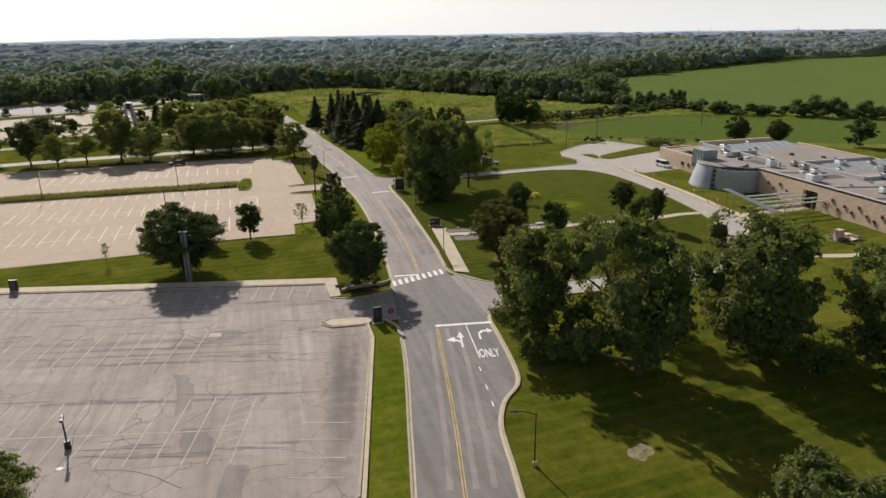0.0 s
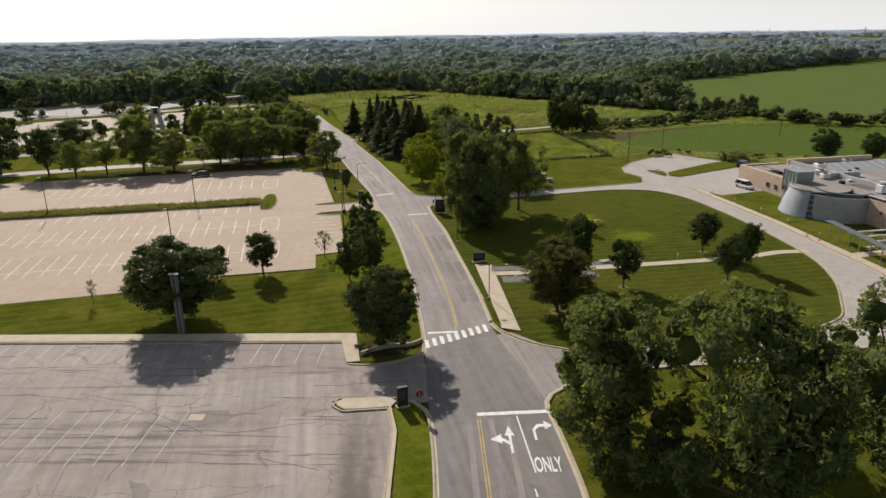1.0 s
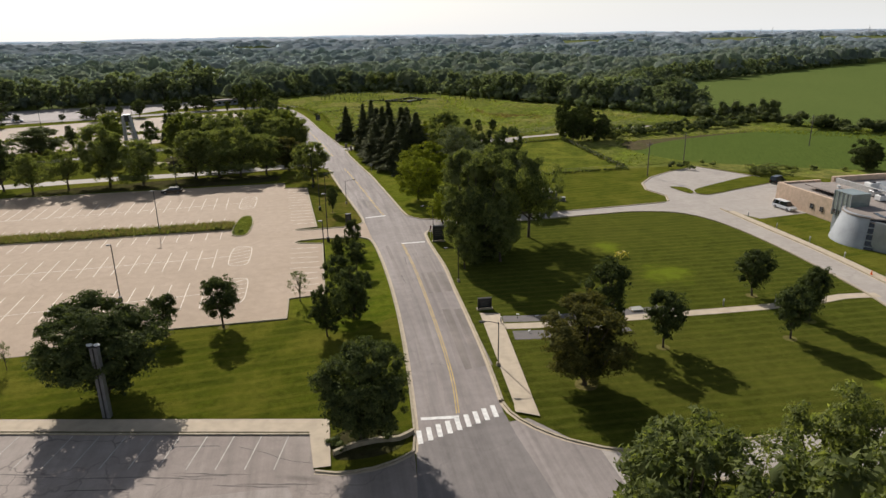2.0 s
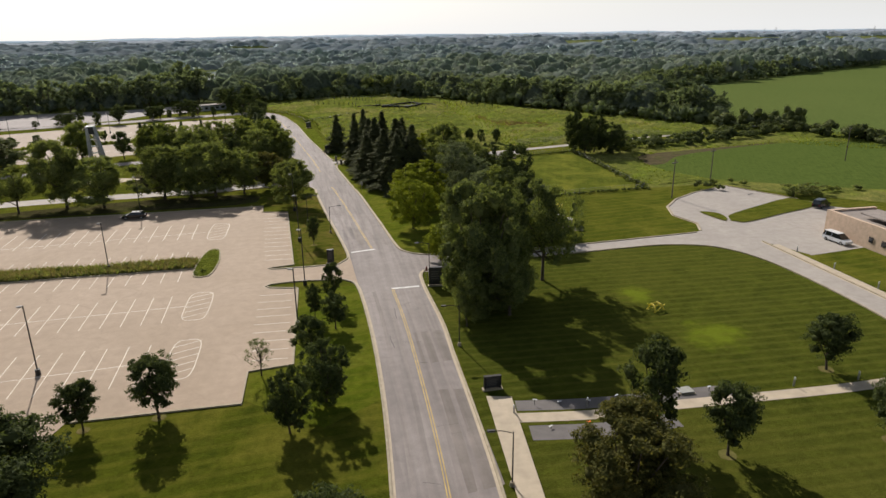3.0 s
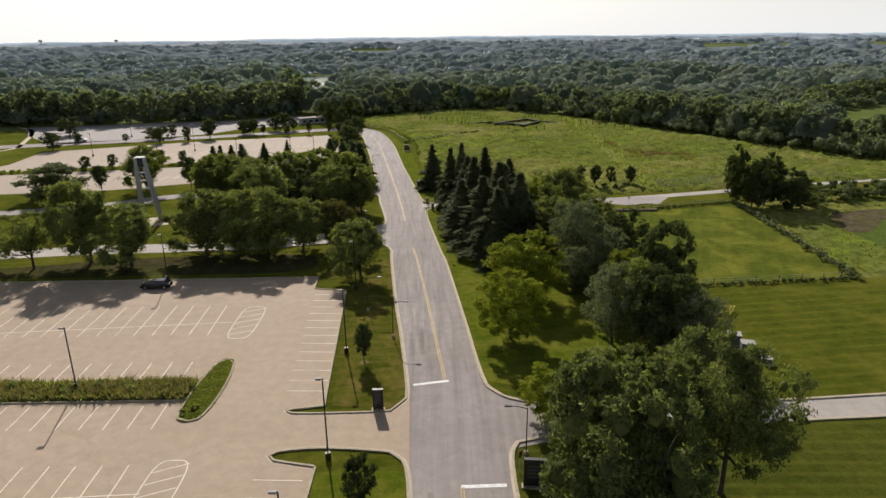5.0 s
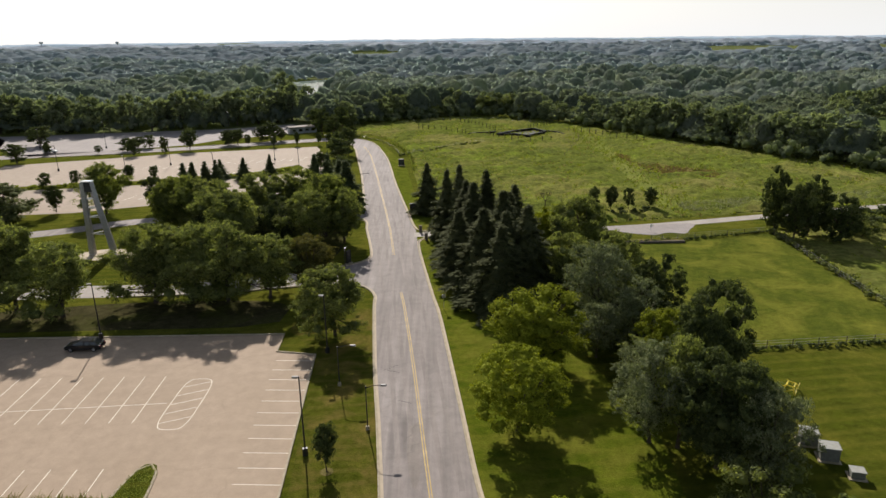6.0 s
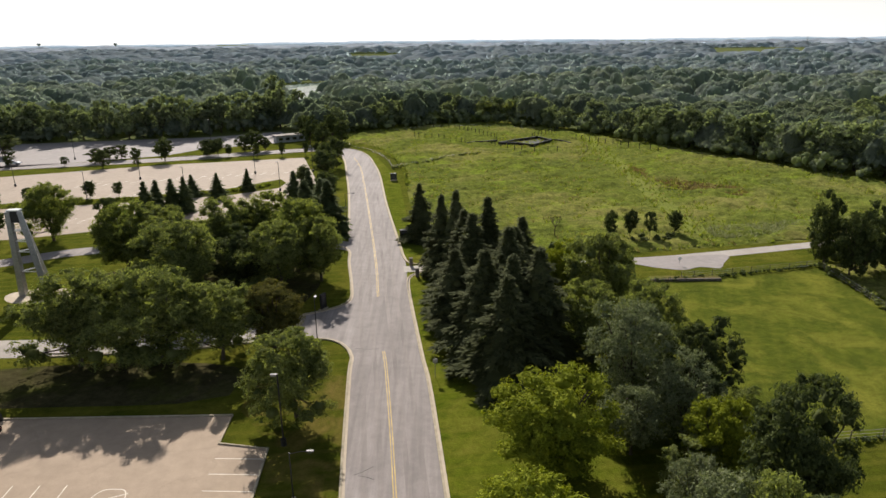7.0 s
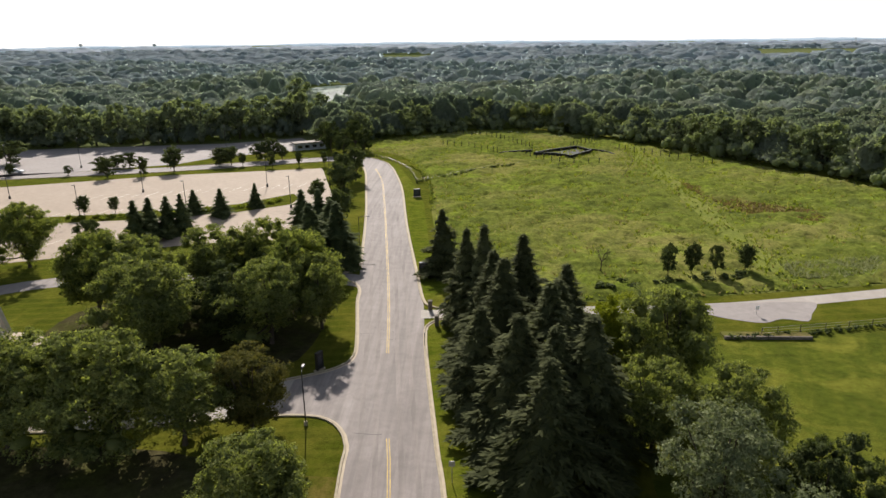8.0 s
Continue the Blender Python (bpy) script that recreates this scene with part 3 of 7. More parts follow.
sheet("paddock", metres([(38, 184.8), (83, 188.2), (84, 234), (60, 229.4), (40, 226)]), 0.015, PADDOCK, "fenced paddock of short yellowing grass")
sheet("loop_lawn", smooth(LOOP_IN + [(26.2, 128), (25.4, 108), (24.6, 92)], 2, True), 0.02, LOOP_LAWN, "mown lawn with faint stripes inside the road loop")
# worn lot beside the road: u runs along its rows
sheet("worn_lot", metres([(-60, 102.2), (6.0, 87.9), (6.2, 83), (9.5, 81.8), (14.6, 83.6), (13.6, 73.4), (12.6, 73.6), (9.9, 75.4), (4.4, 75.6), (4.6, 74), (9.4, 73), (9.3, 69.2), (4.1, 42.3), (-11, -35), (-90, -20)]), 0.034, LOT_OLD, "cracked grey asphalt parking lot with faded lines")
TAN = [(-120, 107), (-42, 109.2), (-13.6, 110.6), (-12.6, 113.9), (3.2, 113.9), (3.2, 120.3), (7.9, 120.9), (8.1, 143.6), (4.0, 144.6), (3.6, 145.4), (4.4, 146.1), (8.4, 146.4), (15.2, 145.6), (16.6, 143.6), (16.2, 155), (15, 153), (8, 152.4), (3.8, 152.6), (3.6, 153.3), (7.5, 153.9), (5.7, 186), (0.8, 187.0), (0.6, 192.0), (-60, 191.6), (-120, 191.4)]
sheet("tan_lot", metres(TAN), 0.04, LOT_TAN, "tan paved parking lot with white stall lines")
sheet("upper_lot", metres([(-8, 272), (-7.5, 296), (-21, 343), (-63, 333), (-111, 314), (-109, 292), (-125, 262), (-110, 247), (-87, 253), (-61, 256), (-30, 268)]), 0.03, LOT_UPPER, "tan paved parking lot beyond the grove")
sheet("grey_lot", metres([(-113, 330), (-121, 334), (-138, 352), (-152, 376), (-124, 381), (-67, 391), (-42, 404), (-29, 378), (-60, 362), (-68, 350)]), 0.03, LOT_FAR, "pale pinkish grey paved lot by the woods")
sheet("west_road", smooth([(14, 200), (11.4, 201.3), (11.2, 204.7), (10, 207.6), (8.4, 209.2), (6, 209.9), (0, 209.4), (-12, 207), (-26, 205.8), (-48, 204.4), (-90, 197.5), (-200, 177)], 2) + smooth([(-200, 183), (-90, 203), (-48, 209.6), (-26, 210.9), (-12, 212.6), (-2, 215.6), (4, 218), (7.5, 220.3), (8.9, 222.6), (8.9, 228), (12, 229)], 2), 0.026, DRIVE, "pale grey side road under the trees")
sheet("west_road_mouth", metres([(15, 200), (11.5, 200.4), (11.2, 204.7), (10, 207.6), (8.4, 209.2), (6, 209.9), (3, 209.7), (3, 217.6), (7.5, 220.3), (8.9, 222.6), (8.8, 229), (12, 229)]), 0.0285, ROAD, "grey asphalt mouth of the side road")
ribbon("lot_road", smooth([(9, 247), (3, 250), (-8, 252), (-30, 250.5), (-44.4, 247.5), (-55, 241.5), (-68, 236.6), (-78, 234), (-150, 215)], 2), -2.6, 2.6, 0.026, ROAD, "dark grey narrow road between grove and lot", category="road")
ribbon("curved_walk", smooth([(-127.5, 317), (-125.6, 324), (-131, 338), (-137.7, 353.7), (-146, 368), (-158, 379)], 2), -0.9, 0.9, 0.03, WALK, "pale curving footpath beside the grey lot", category="path")
ribbon("lawn_path", smooth([(74.8, 80.2), (77, 79.2), (82.3, 77.2), (89.4, 75.9), (98.5, 75)], 2), -0.9, 0.9, 0.04, WALK, "pale concrete footpath towards the building", category="path")
ribbon("farm_track", smooth([(16, 236), (24, 236.6), (38, 237.6), (57, 239), (70, 241.5), (87, 245.6), (130, 256), (165, 266)], 2), -1.6, 1.6, 0.034, DRIVE, "pale gravel track beside the meadow", category="track")
sheet("gravel_apron", smooth([(52, 239.4), (58, 240.4), (66, 241), (72, 241), (69.5, 236.6), (68, 234.4), (65, 235.2), (62, 233.8), (58, 235), (55.5, 236.6)], 1, True), 0.045, LOT_FAR, "pale crushed stone apron beside the track")

# ---- kerbs ----
kerb([(-7, -40), (1.5, 5), (8.2, 41.1), (10, 51), (11.9, 61.5), (12.9, 69), (12.9, 72), (12, 73.8), (9.9, 75.2)])
kerb([(6.3, 82.6), (8, 82), (11, 82), (14, 83.2), (15, 85.5), (16.1, 98), (16.8, 110), (17.1, 122), (17.0, 133), (16.6, 141.5), (16, 144.4), (14.8, 145.7), (8.4, 146.5), (4.4, 146.1), (3.6, 145.4), (4.2, 144.6), (8.1, 143.6)])
kerb([(7.5, 153.9), (4.2, 153.3), (3.6, 152.9), (4.2, 152.4), (8, 152.3), (14.4, 152.6), (15.6, 154.4), (15.9, 157), (14.6, 170), (13.2, 182), (11.5, 200), (11.2, 204.7), (10, 207.6), (8.4, 209.2), (6, 209.9), (0, 209.4), (-12, 207), (-26, 205.8)])
kerb([(-26, 210.9), (-12, 212.6), (-2, 215.6), (4, 218), (7.5, 220.3), (8.8, 223), (8.2, 229), (6.4, 240), (5.8, 245.5), (4, 248.8), (0, 249.6), (-8, 249)])
kerb([(-8, 254.6), (1, 252.8), (4, 254), (3.9, 259), (0, 290), (-4.3, 318), (-7.2, 336), (-10.5, 348), (-15, 353.5), (-25, 353), (-66, 338), (-110, 327)])
kerb([(1, -40), (9.5, 5), (16.1, 38.9), (17.1, 44.6), (17.9, 48.6), (19.6, 52.2), (21.9, 54.8), (22.9, 58.5), (23.8, 66), (24.4, 71)] + LOOP_OUT[1:], -1)
kerb([(23.9, 90), (24.1, 87.8), (25.5, 85)] + LOOP_IN[1:-1] + [(26.2, 146), (25.7, 141), (25.9, 128), (25.5, 119), (25.1, 108), (24.6, 98), (23.9, 89.5)], 1, sm=True)
kerb([(76.3, 155.2), (53, 153.4), (35, 153.2), (28, 154.2), (25.2, 156.4), (24.1, 160), (22.7, 176), (20.8, 197), (19.6, 206), (17.1, 228), (17.6, 233), (20, 234.9), (24, 235)], 1)
kerb([(24, 238.2), (20, 238), (17, 239), (15.8, 242), (14.2, 252), (9.8, 281), (5.8, 312), (3.2, 327), (-0.8, 345), (-5, 355), (-12, 361.5), (-25, 361), (-66, 346)], 1)
kerb(NORTH_LOT[5:] , 1, sm=False)
kerb([(-60, 102.2), (6.0, 87.9)], 1, sm=False, gutter=False)
kerb([(4.1, 42.3), (9.3, 69.2), (9.4, 73.0), (5.2, 73.4), (4.3, 74.6), (5, 75.9), (9.9, 75.2)], -1, sm=False, gutter=False)
kerb(TAN[3:8], -1, sm=False, gutter=False)
kerb([(7.5, 153.9), (5.7, 186), (0.8, 187.0), (0.6, 192.0), (-60, 191.6), (-120, 191.4)], 1, sm=False, gutter=False)

# ---- walks ----
sheet("lot_walk", metres([(-60, 102.6), (5.9, 88.3), (6.2, 83), (7.6, 83), (7.7, 90), (-60, 104.4)]), 0.176, WALK, "pale concrete walk along the worn lot")
sheet("verge_walk", metres([(4.75, 42), (9.85, 69.2), (9.8, 75.2), (9.5, 75.0), (9.6, 73.4), (9.52, 69.2), (4.35, 42)]), 0.176, WALK, "pale concrete strip beside the lot")
sheet("island_pad", smooth([(4.8, 74.6), (5.4, 75.6), (9.9, 75.0), (9.9, 73.4), (5.4, 73.8)], 0.6, True), 0.165, WALK, "bare pale island tip at the lot entrance")
sheet("corner_walk", metres([(26.8, 110), (29.2, 109.4), (28.8, 106.0), (26.6, 86.4), (24.6, 87.6), (24.9, 89)]), 0.178, WALK, "pale concrete walk from the crossing to the path")
ribbon("path", smooth([(28.4, 105.9), (36, 104.9), (43, 104.9), (60.6, 104.2), (70, 104.4), (74, 105), (79, 104.4)], 1.5), -0.85, 0.85, 0.05, WALK, "pale concrete footpath across the lawn", category="path")
ribbon("gravel_bed", smooth([(29.2, 107.9), (36, 106.9), (43, 106.6), (52, 106.3)], 2), -1.0, 1.0, 0.03, MULCH, "dark gravel bed beside the footpath", category="gravel bed")
ribbon("gravel_bed", smooth([(29.2, 103.3), (36, 102.4), (43, 102.5)], 2), -1.25, 1.25, 0.03, MULCH, "dark gravel bed beside the footpath", category="gravel bed")
ribbon("building_walk", smooth([(84.9, 146), (84.9, 122), (84.4, 112), (83.2, 95), (81.5, 87), (78, 80.6), (78.5, 79)], 2), -0.9, 0.9, 0.05, WALK, "pale concrete walk along the side road", category="path")
ribbon("entrance_path", smooth([(83.5, 101), (90, 101.2), (99.2, 101.6)], 2), -1.1, 1.1, 0.04, WALK, "pale paved entrance path of the building", category="path")

# ---- markings ----
MARKS = {"white": [[], []], "stall": [[], []], "faded": [[], []], "yellow": [[], []]}


def mark(kind, line, width, z=0.048):
    v, f = strip(line, -width / 2, width / 2, z)
    V, F = MARKS[kind]
    o = len(V)
    V += v
    F += [tuple(i + o for i in q) for q in f]


def seg(kind, a, b, width=0.12, z=0.048):
    mark(kind, metres([a, b]), width, z)


def offset(line, d):
    return [p + m * d for p, m in zip(line, normals2(line))]


for pts in ([(-7, -40), (5, 5), (12.0, 40), (14.5, 52.7), (17.4, 69.6)],
            [(19.4, 88.6), (20.3, 96), (21.0, 110), (21.4, 128), (21.2, 140.6)],
            [(20.0, 159), (19.4, 165), (17.3, 186.6), (15.5, 202.7), (15.0, 206)],
            [(12.8, 224), (10.9, 241), (7, 270), (2.8, 300), (-1, 325), (-5, 342)]):
    c = smooth(pts, 2)
    for d in (-0.13, 0.13):
        mark("yellow", offset(c, d), 0.1)
seg("white", (17.4, 70.4), (24.1, 69.5), 0.6)
seg("white", (15.9, 88.4), (19.4, 88.0), 0.5)
seg("white", (21.1, 140.6), (25.0, 140.7), 0.5)
seg("white", (16.5, 157.8), (20.4, 158.6), 0.5)
seg("white", (20.9, 69.4), (20.0, 61.2), 0.15)
for y in (51.6, 54.7, 58.4):
    seg("white", (18.25 + (y - 51.6) * 0.14, y), (18.35 + (y - 51.6) * 0.14, y + 0.9), 0.15)
for k in range(9):
    a = (15.3 + k * 0.93, 84.6 + k * 0.33)
    seg("white", (a[0], a[1]), (a[0] + 0.1, a[1] + 2.0), 0.5)


def stall_row(y0, y1, x0, n, pitch=2.38, kind="stall", lean=0.03):
    for k in range(n):
        x = x0 - k * pitch
        seg(kind, (x, y0), (x - lean * (y1 - y0), y1), 0.1)


stall_row(119.6, 129.3, -8.0, 16)
seg("stall", (-46, 121.5), (-5.6, 124.9), 0.1)
stall_row(135.3, 144.4, -8.4, 18)
seg("stall", (-52, 138.0), (-6, 140.4), 0.1)
stall_row(150.1, 154.6, -9.0, 18)
stall_row(159.8, 164.0, -9.6, 18)
stall_row(171.5, 181.0, -10.4, 19)
seg("stall", (-56, 171.5), (-8.3, 175.2), 0.1)
for k in range(9):
    seg("stall", (3.1, 142 - k * 2.4), (7.4, 141.8 - k * 2.4), 0.1)
for k in range(13):
    seg("stall", (2.9 - k * 0.15, 157 + k * 2.3), (7.2 - k * 0.13, 156.8 + k * 2.3), 0.1)


for row, (y0, n) in enumerate(((278, 14), (300, 17), (317, 17))):
    for k in range(n):
        x = -16 - k * 3.2 - row * 3
        seg("stall", (x, y0 - 0.28 * (k * 3.2)), (x + 1.2, y0 + 5.2 - 0.28 * (k * 3.2)), 0.13)


def hatch(cx, cy, w, h, turn=0.0):
    line = []
    for k in range(41):
        a = 2 * math.pi * k / 40
        s, c = math.sin(a), math.cos(a)
        x = math.copysign(abs(c) ** 0.5, c) * w / 2
        y = math.copysign(abs(s) ** 0.5, s) * h / 2
        line.append(Vector(((cx + x + turn * y) * S, (cy + y) * S)))
    mark("stall", line, 0.1)
    for k in range(5):
        y = -h / 2 + h * (k + 0.9) / 5.6
        seg("stall", (cx - w * 0.46 + turn * y, cy + y - 0.6), (cx + w * 0.46 + turn * y, cy + y + 0.7), 0.1)


hatch(-4.1, 125.0, 3.2, 9.6)
hatch(-4.7, 140.3, 3.2, 9.4)
hatch(-6.3, 175.3, 3.2, 10.2)


def uv(u, v):
    """A place in the worn lot: u along the rows, v across them, from its far corner."""
    return 6 + u * 0.978 - v * 0.205, 88 - u * 0.21 - v * 0.979


for k in range(22):
    u = -1.9 - k * 2.4
    seg("faded", uv(u, 0.2), uv(u - 0.1, 4.9), 0.11)
for k in range(18):
    u = -12.2 - k * 2.4
    seg("faded", uv(u, 14.0), uv(u - 0.1, 22.5), 0.1)
    seg("faded", uv(u + 5.0, 29.6), uv(u + 4.9, 40.0), 0.11)
seg("faded", uv(-56, 35.2), uv(-2, 35.2), 0.12)
for k in range(5):
    seg("faded", (0.6 - 0.5 * k, 53.9 - 2.55 * k), (4.9 - 0.5 * k, 52.7 - 2.55 * k), 0.1)
for k in range(7):
    seg("faded", uv(-5.2, 30.6 + k * 1.35), uv(-3.4, 29.4 + k * 1.35), 0.09)
seg("faded", uv(-5.2, 29.6), uv(-5.2, 40), 0.1)
seg("faded", uv(-3.3, 29.6), uv(-3.3, 40), 0.1)

# ---- lane arrows and the word on the turn lane ----
def flat_mark(pts, at, turn, z=0.048):
    ca, sa = math.cos(radians(turn)), math.sin(radians(turn))
    V, F = MARKS["white"]
    o = len(V)
    bx, by = xy(at)
    V.extend((bx + x * ca - y * sa, by + x * sa + y * ca, z) for x, y in pts)
    F.append(tuple(range(o, o + len(pts))))


LANE = -10
flat_mark([(-0.12, -2.2), (0.12, -2.2), (0.12, 0.6), (0.5, 0.6), (0, 2.2), (-0.5, 0.6), (-0.12, 0.6)], (19.3, 66.0), LANE)
flat_mark([(-0.13, -0.9), (-0.13, -0.35), (-0.8, 0.35), (-0.8, 0.9), (-1.9, 0.05), (-0.8, -0.7), (-0.8, -0.2)], (19.3, 66.0), LANE)
flat_mark([(-0.55, -1.6), (-0.3, -1.6), (-0.3, 0.0), (0.15, 0.55), (0.7, 0.55), (0.7, 0.1), (1.5, 0.8), (0.7, 1.6), (0.7, 1.05), (0.0, 1.05), (-0.55, 0.2)], (22.1, 66.8), LANE)
for k, (V, F) in MARKS.items():
    m = {"white": WHITE, "stall": STALL, "faded": FADED, "yellow": YELLOW}[k]
    lab = {"white": "bright white painted lane, arrow and crossing marks", "stall": "pale painted stall lines on tan paving", "faded": "worn faded stall lines on old asphalt", "yellow": "double yellow painted centre line"}[k]
    tagged(mesh_object({"white": "white_road_markings", "stall": "stall_lines", "faded": "faded_stall_lines", "yellow": "yellow_centre_lines"}[k], V, F, m), lab, "road marking", kind="structure")
word = bpy.data.curves.new("lane_word", "FONT")
word.offset = 0.055
word.body, word.size, word.align_x, word.align_y = "ONLY", 3.0, "CENTER", "CENTER"
word.materials.append(WHITE)
wo = new("lane_word", word)
wo.matrix_basis = pose(21.3 * S, 61.9 * S, 0.05, 0, 0, LANE) @ Matrix.Diagonal((0.3, 1, 1, 1))
tagged(wo, "white painted word ONLY on the turn lane", "road marking", kind="structure")

# ---- trees ----
_g = (1 + 5 ** 0.5) / 2
ICO_V = np.array([(-1, _g, 0), (1, _g, 0), (-1, -_g, 0), (1, -_g, 0), (0, -1, _g), (0, 1, _g), (0, -1, -_g), (0, 1, -_g), (_g, 0, -1), (_g, 0, 1), (-_g, 0, -1), (-_g, 0, 1)]) / math.hypot(1, _g)
ICO_F = np.array([(0, 11, 5), (0, 5, 1), (0, 1, 7), (0, 7, 10), (0, 10, 11), (1, 5, 9), (5, 11, 4), (11, 10, 2), (10, 7, 6), (7, 1, 8), (3, 9, 4), (3, 4, 2), (3, 2, 6), (3, 6, 8), (3, 8, 9), (4, 9, 5), (2, 4, 11), (6, 2, 10), (8, 6, 7), (9, 8, 1)])


def leaf_tips(P, D, size, rng, loose=0.4, rise=0.0):
    """One slender pointed spray at each of P: a triangle across D, its tip thrown to any side, or upwards by rise. Returns verts, faces."""
    n = len(P)
    D = D + rng.normal(0, loose, (n, 3))
    D /= np.linalg.norm(D, axis=1, keepdims=True) + 1e-9
    T = rng.normal(0, 1, (n, 3)) + (0, 0, rise)
    U = T - D * (T * D).sum(1, keepdims=True)
    U /= np.linalg.norm(U, axis=1, keepdims=True) + 1e-9
    W = np.cross(D, U)
    s = size * rng.uniform(0.5, 1.4, (n, 1))
    V = np.stack([P - W * s * 0.46 - U * s * 0.6, P + W * s * 0.46 - U * s * 0.6, P + U * s * 1.3 + D * s * 0.2], 1).reshape(-1, 3)
    return V, np.arange(n * 3).reshape(n, 3)


def sphere_dirs(n, rng):
    d = rng.normal(0, 1, (n, 3))
    return d / np.linalg.norm(d, axis=1, keepdims=True)


def broadleaf(seed, leaf_mat, lobes=24, sub=9, per=40, size=0.014, base=0.2, spread=1.0, top=1.0, gap=0.0, wild=0.1):
    """A tree one unit high, crown radius about 0.44: trunk, limbs, and a crown built as boughs, each a cluster of leafy sprays over a dense heart."""
    rng = np.random.default_rng(seed)
    cz, rz, rx = base + (1 - base) * 0.47, (1 - base) * 0.5, 0.44 * spread
    waves = [(sphere_dirs(1, rng)[0] * rng.uniform(1.2, 3.6), rng.uniform(0, 6.28)) for k in range(4)]
    # bough directions: an even spiral, shaken
    k = np.arange(lobes) + 0.5
    z = 1 - 2 * k / lobes
    a = k * 2.39996 + rng.uniform(0, 6.28)
    D = np.stack([np.sqrt(1 - z * z) * np.cos(a), np.sqrt(1 - z * z) * np.sin(a), z], 1) + rng.normal(0, 0.16, (lobes, 3))
    D /= np.linalg.norm(D, axis=1, keepdims=True)
    reach = 1 + wild * sum(np.sin(D @ w + p) for w, p in waves)
    reach *= 1 - (1 - top) * np.clip(D[:, 2], 0, 1) ** 1.3 + 0.06 * np.clip(-D[:, 2], 0, 0.5)
    R = rng.uniform(0.22, 0.42, lobes) * (26 / lobes) ** 0.33 * (1 - 0.25 * np.clip(D[:, 2], 0, 1))
    f = np.maximum(reach - R * 0.85, 0.25) * rng.uniform(0.82, 1.04, lobes)
    C = D * f[:, None] * (rx, rx, rz) + (0, 0, cz)
    Rm = R * rx
    C[:, 2] = np.minimum(np.maximum(C[:, 2], base + Rm * 0.5), 1.0 - Rm * 0.75)
    # sprays over each bough, outwards and upwards
    d2 = sphere_dirs(lobes * sub, rng).reshape(lobes, sub, 3) + D[:, None] * 0.55 + (0, 0, 0.45)
    d2 /= np.linalg.norm(d2, axis=2, keepdims=True)
    c2 = C[:, None] + d2 * (Rm[:, None, None] * rng.uniform(0.45, 1.1, (lobes, sub, 1))) * (1.1, 1.1, 0.78)
    r2 = Rm[:, None] * rng.uniform(0.26, 0.5, (lobes, sub))
    n = lobes * sub * per
    d3 = sphere_dirs(n, rng).reshape(lobes, sub, per, 3)
    d3[..., 2] = np.where(rng.random(d3.shape[:3]) < 0.5, np.abs(d3[..., 2]), d3[..., 2])
    far = rng.uniform(0.35, 1.05, (lobes, sub, per, 1))
    far = np.where(rng.random(far.shape) < 0.1, far * 1.35, far)
    P = c2[:, :, None] + d3 * (r2[:, :, None, None] * far) * (1.15, 1.15, 0.62)
    N = d3 * 0.45 + d2[:, :, None] * 0.45 + D[:, None, None] * 0.15 + (0, 0, 0.5)
    N /= np.linalg.norm(N, axis=3, keepdims=True)
    keep = rng.random(n) > gap * 0.45
    P, N = P.reshape(-1, 3)[keep], N.reshape(-1, 3)[keep]
    # fill the full height and breadth
    high, wide = np.quantile(P[:, 2], 0.998), np.quantile(np.hypot(P[:, 0], P[:, 1]), 0.93)
    fit_to = np.array((rx / wide, rx / wide, (1 - base) / (high - base)))
    P, C = (P - (0, 0, base)) * fit_to + (0, 0, base), (C - (0, 0, base)) * fit_to + (0, 0, base)
    V, tri = leaf_tips(P, N, size, rng, 0.6, 0.8)
    # sprays deep inside, which close the crown to light
    m = int(len(P) * (0.42 if size < 0.012 else 0.22 if size <= 0.02 else 0.1) * (1 - gap))
    d = sphere_dirs(m, rng)
    fill = d * (0.72 * rng.random((m, 1)) ** 0.45) * (rx, rx, rz) * (1 - (1 - top) * np.clip(d[:, 2:], 0, 1)) + (0, 0, cz)
    V2, tri2 = leaf_tips(fill, d + (0, 0, 0.4), size * 1.45, rng, 0.9)
    # the dense heart of every bough, wrapped in sprays
    thick = (0.64 if size < 0.012 else 0.52) * max(0.0, 1 - 2.2 * gap)
    H = C[:, None] + ICO_V[None] * rng.uniform(0.7, 1.2, (lobes, 12, 1)) * (Rm[:, None, None] * thick + 0.001) * (1.1, 1.1, 0.8) * fit_to
    tri3 = (ICO_F[None] + (np.arange(lobes) * 12)[:, None, None]).reshape(-1, 3)
    crown = quick_mesh("crown", np.vstack([V, V2, H.reshape(-1, 3)]), np.vstack([tri, tri2 + len(V), tri3 + len(V) + len(V2)]), leaf_mat)
    bm = bmesh.new()
    lean = rng.normal(0, 0.012, 2)
    fork = (lean[0], lean[1], base + 0.1)
    tube(bm, (0, 0, -0.02), (0, 0, 0.03), 0.032, 0.022, 8)
    tube(bm, (0, 0, 0.03), fork, 0.022, 0.017, 7)
    tube(bm, fork, (lean[0] * 2, lean[1] * 2, 0.8), 0.017, 0.004, 6)
    for c in C[rng.permutation(lobes)[: min(14, lobes)]]:
        start = Vector((lean[0], lean[1], base + rng.uniform(0.0, 0.28)))
        end = Vector(c)
        if end.z < start.z - 0.05:
            start.z = max(base - 0.04, end.z)
        mid = start.lerp(end, 0.5) + Vector((0, 0, -0.025))
        tube(bm, start, mid, 0.0115, 0.008, 5)
        tube(bm, mid, end, 0.008, 0.003, 5)
    me = bpy.data.meshes.new("trunk")
    bm.to_mesh(me)
    bm.free()
    me.materials.append(BARK)
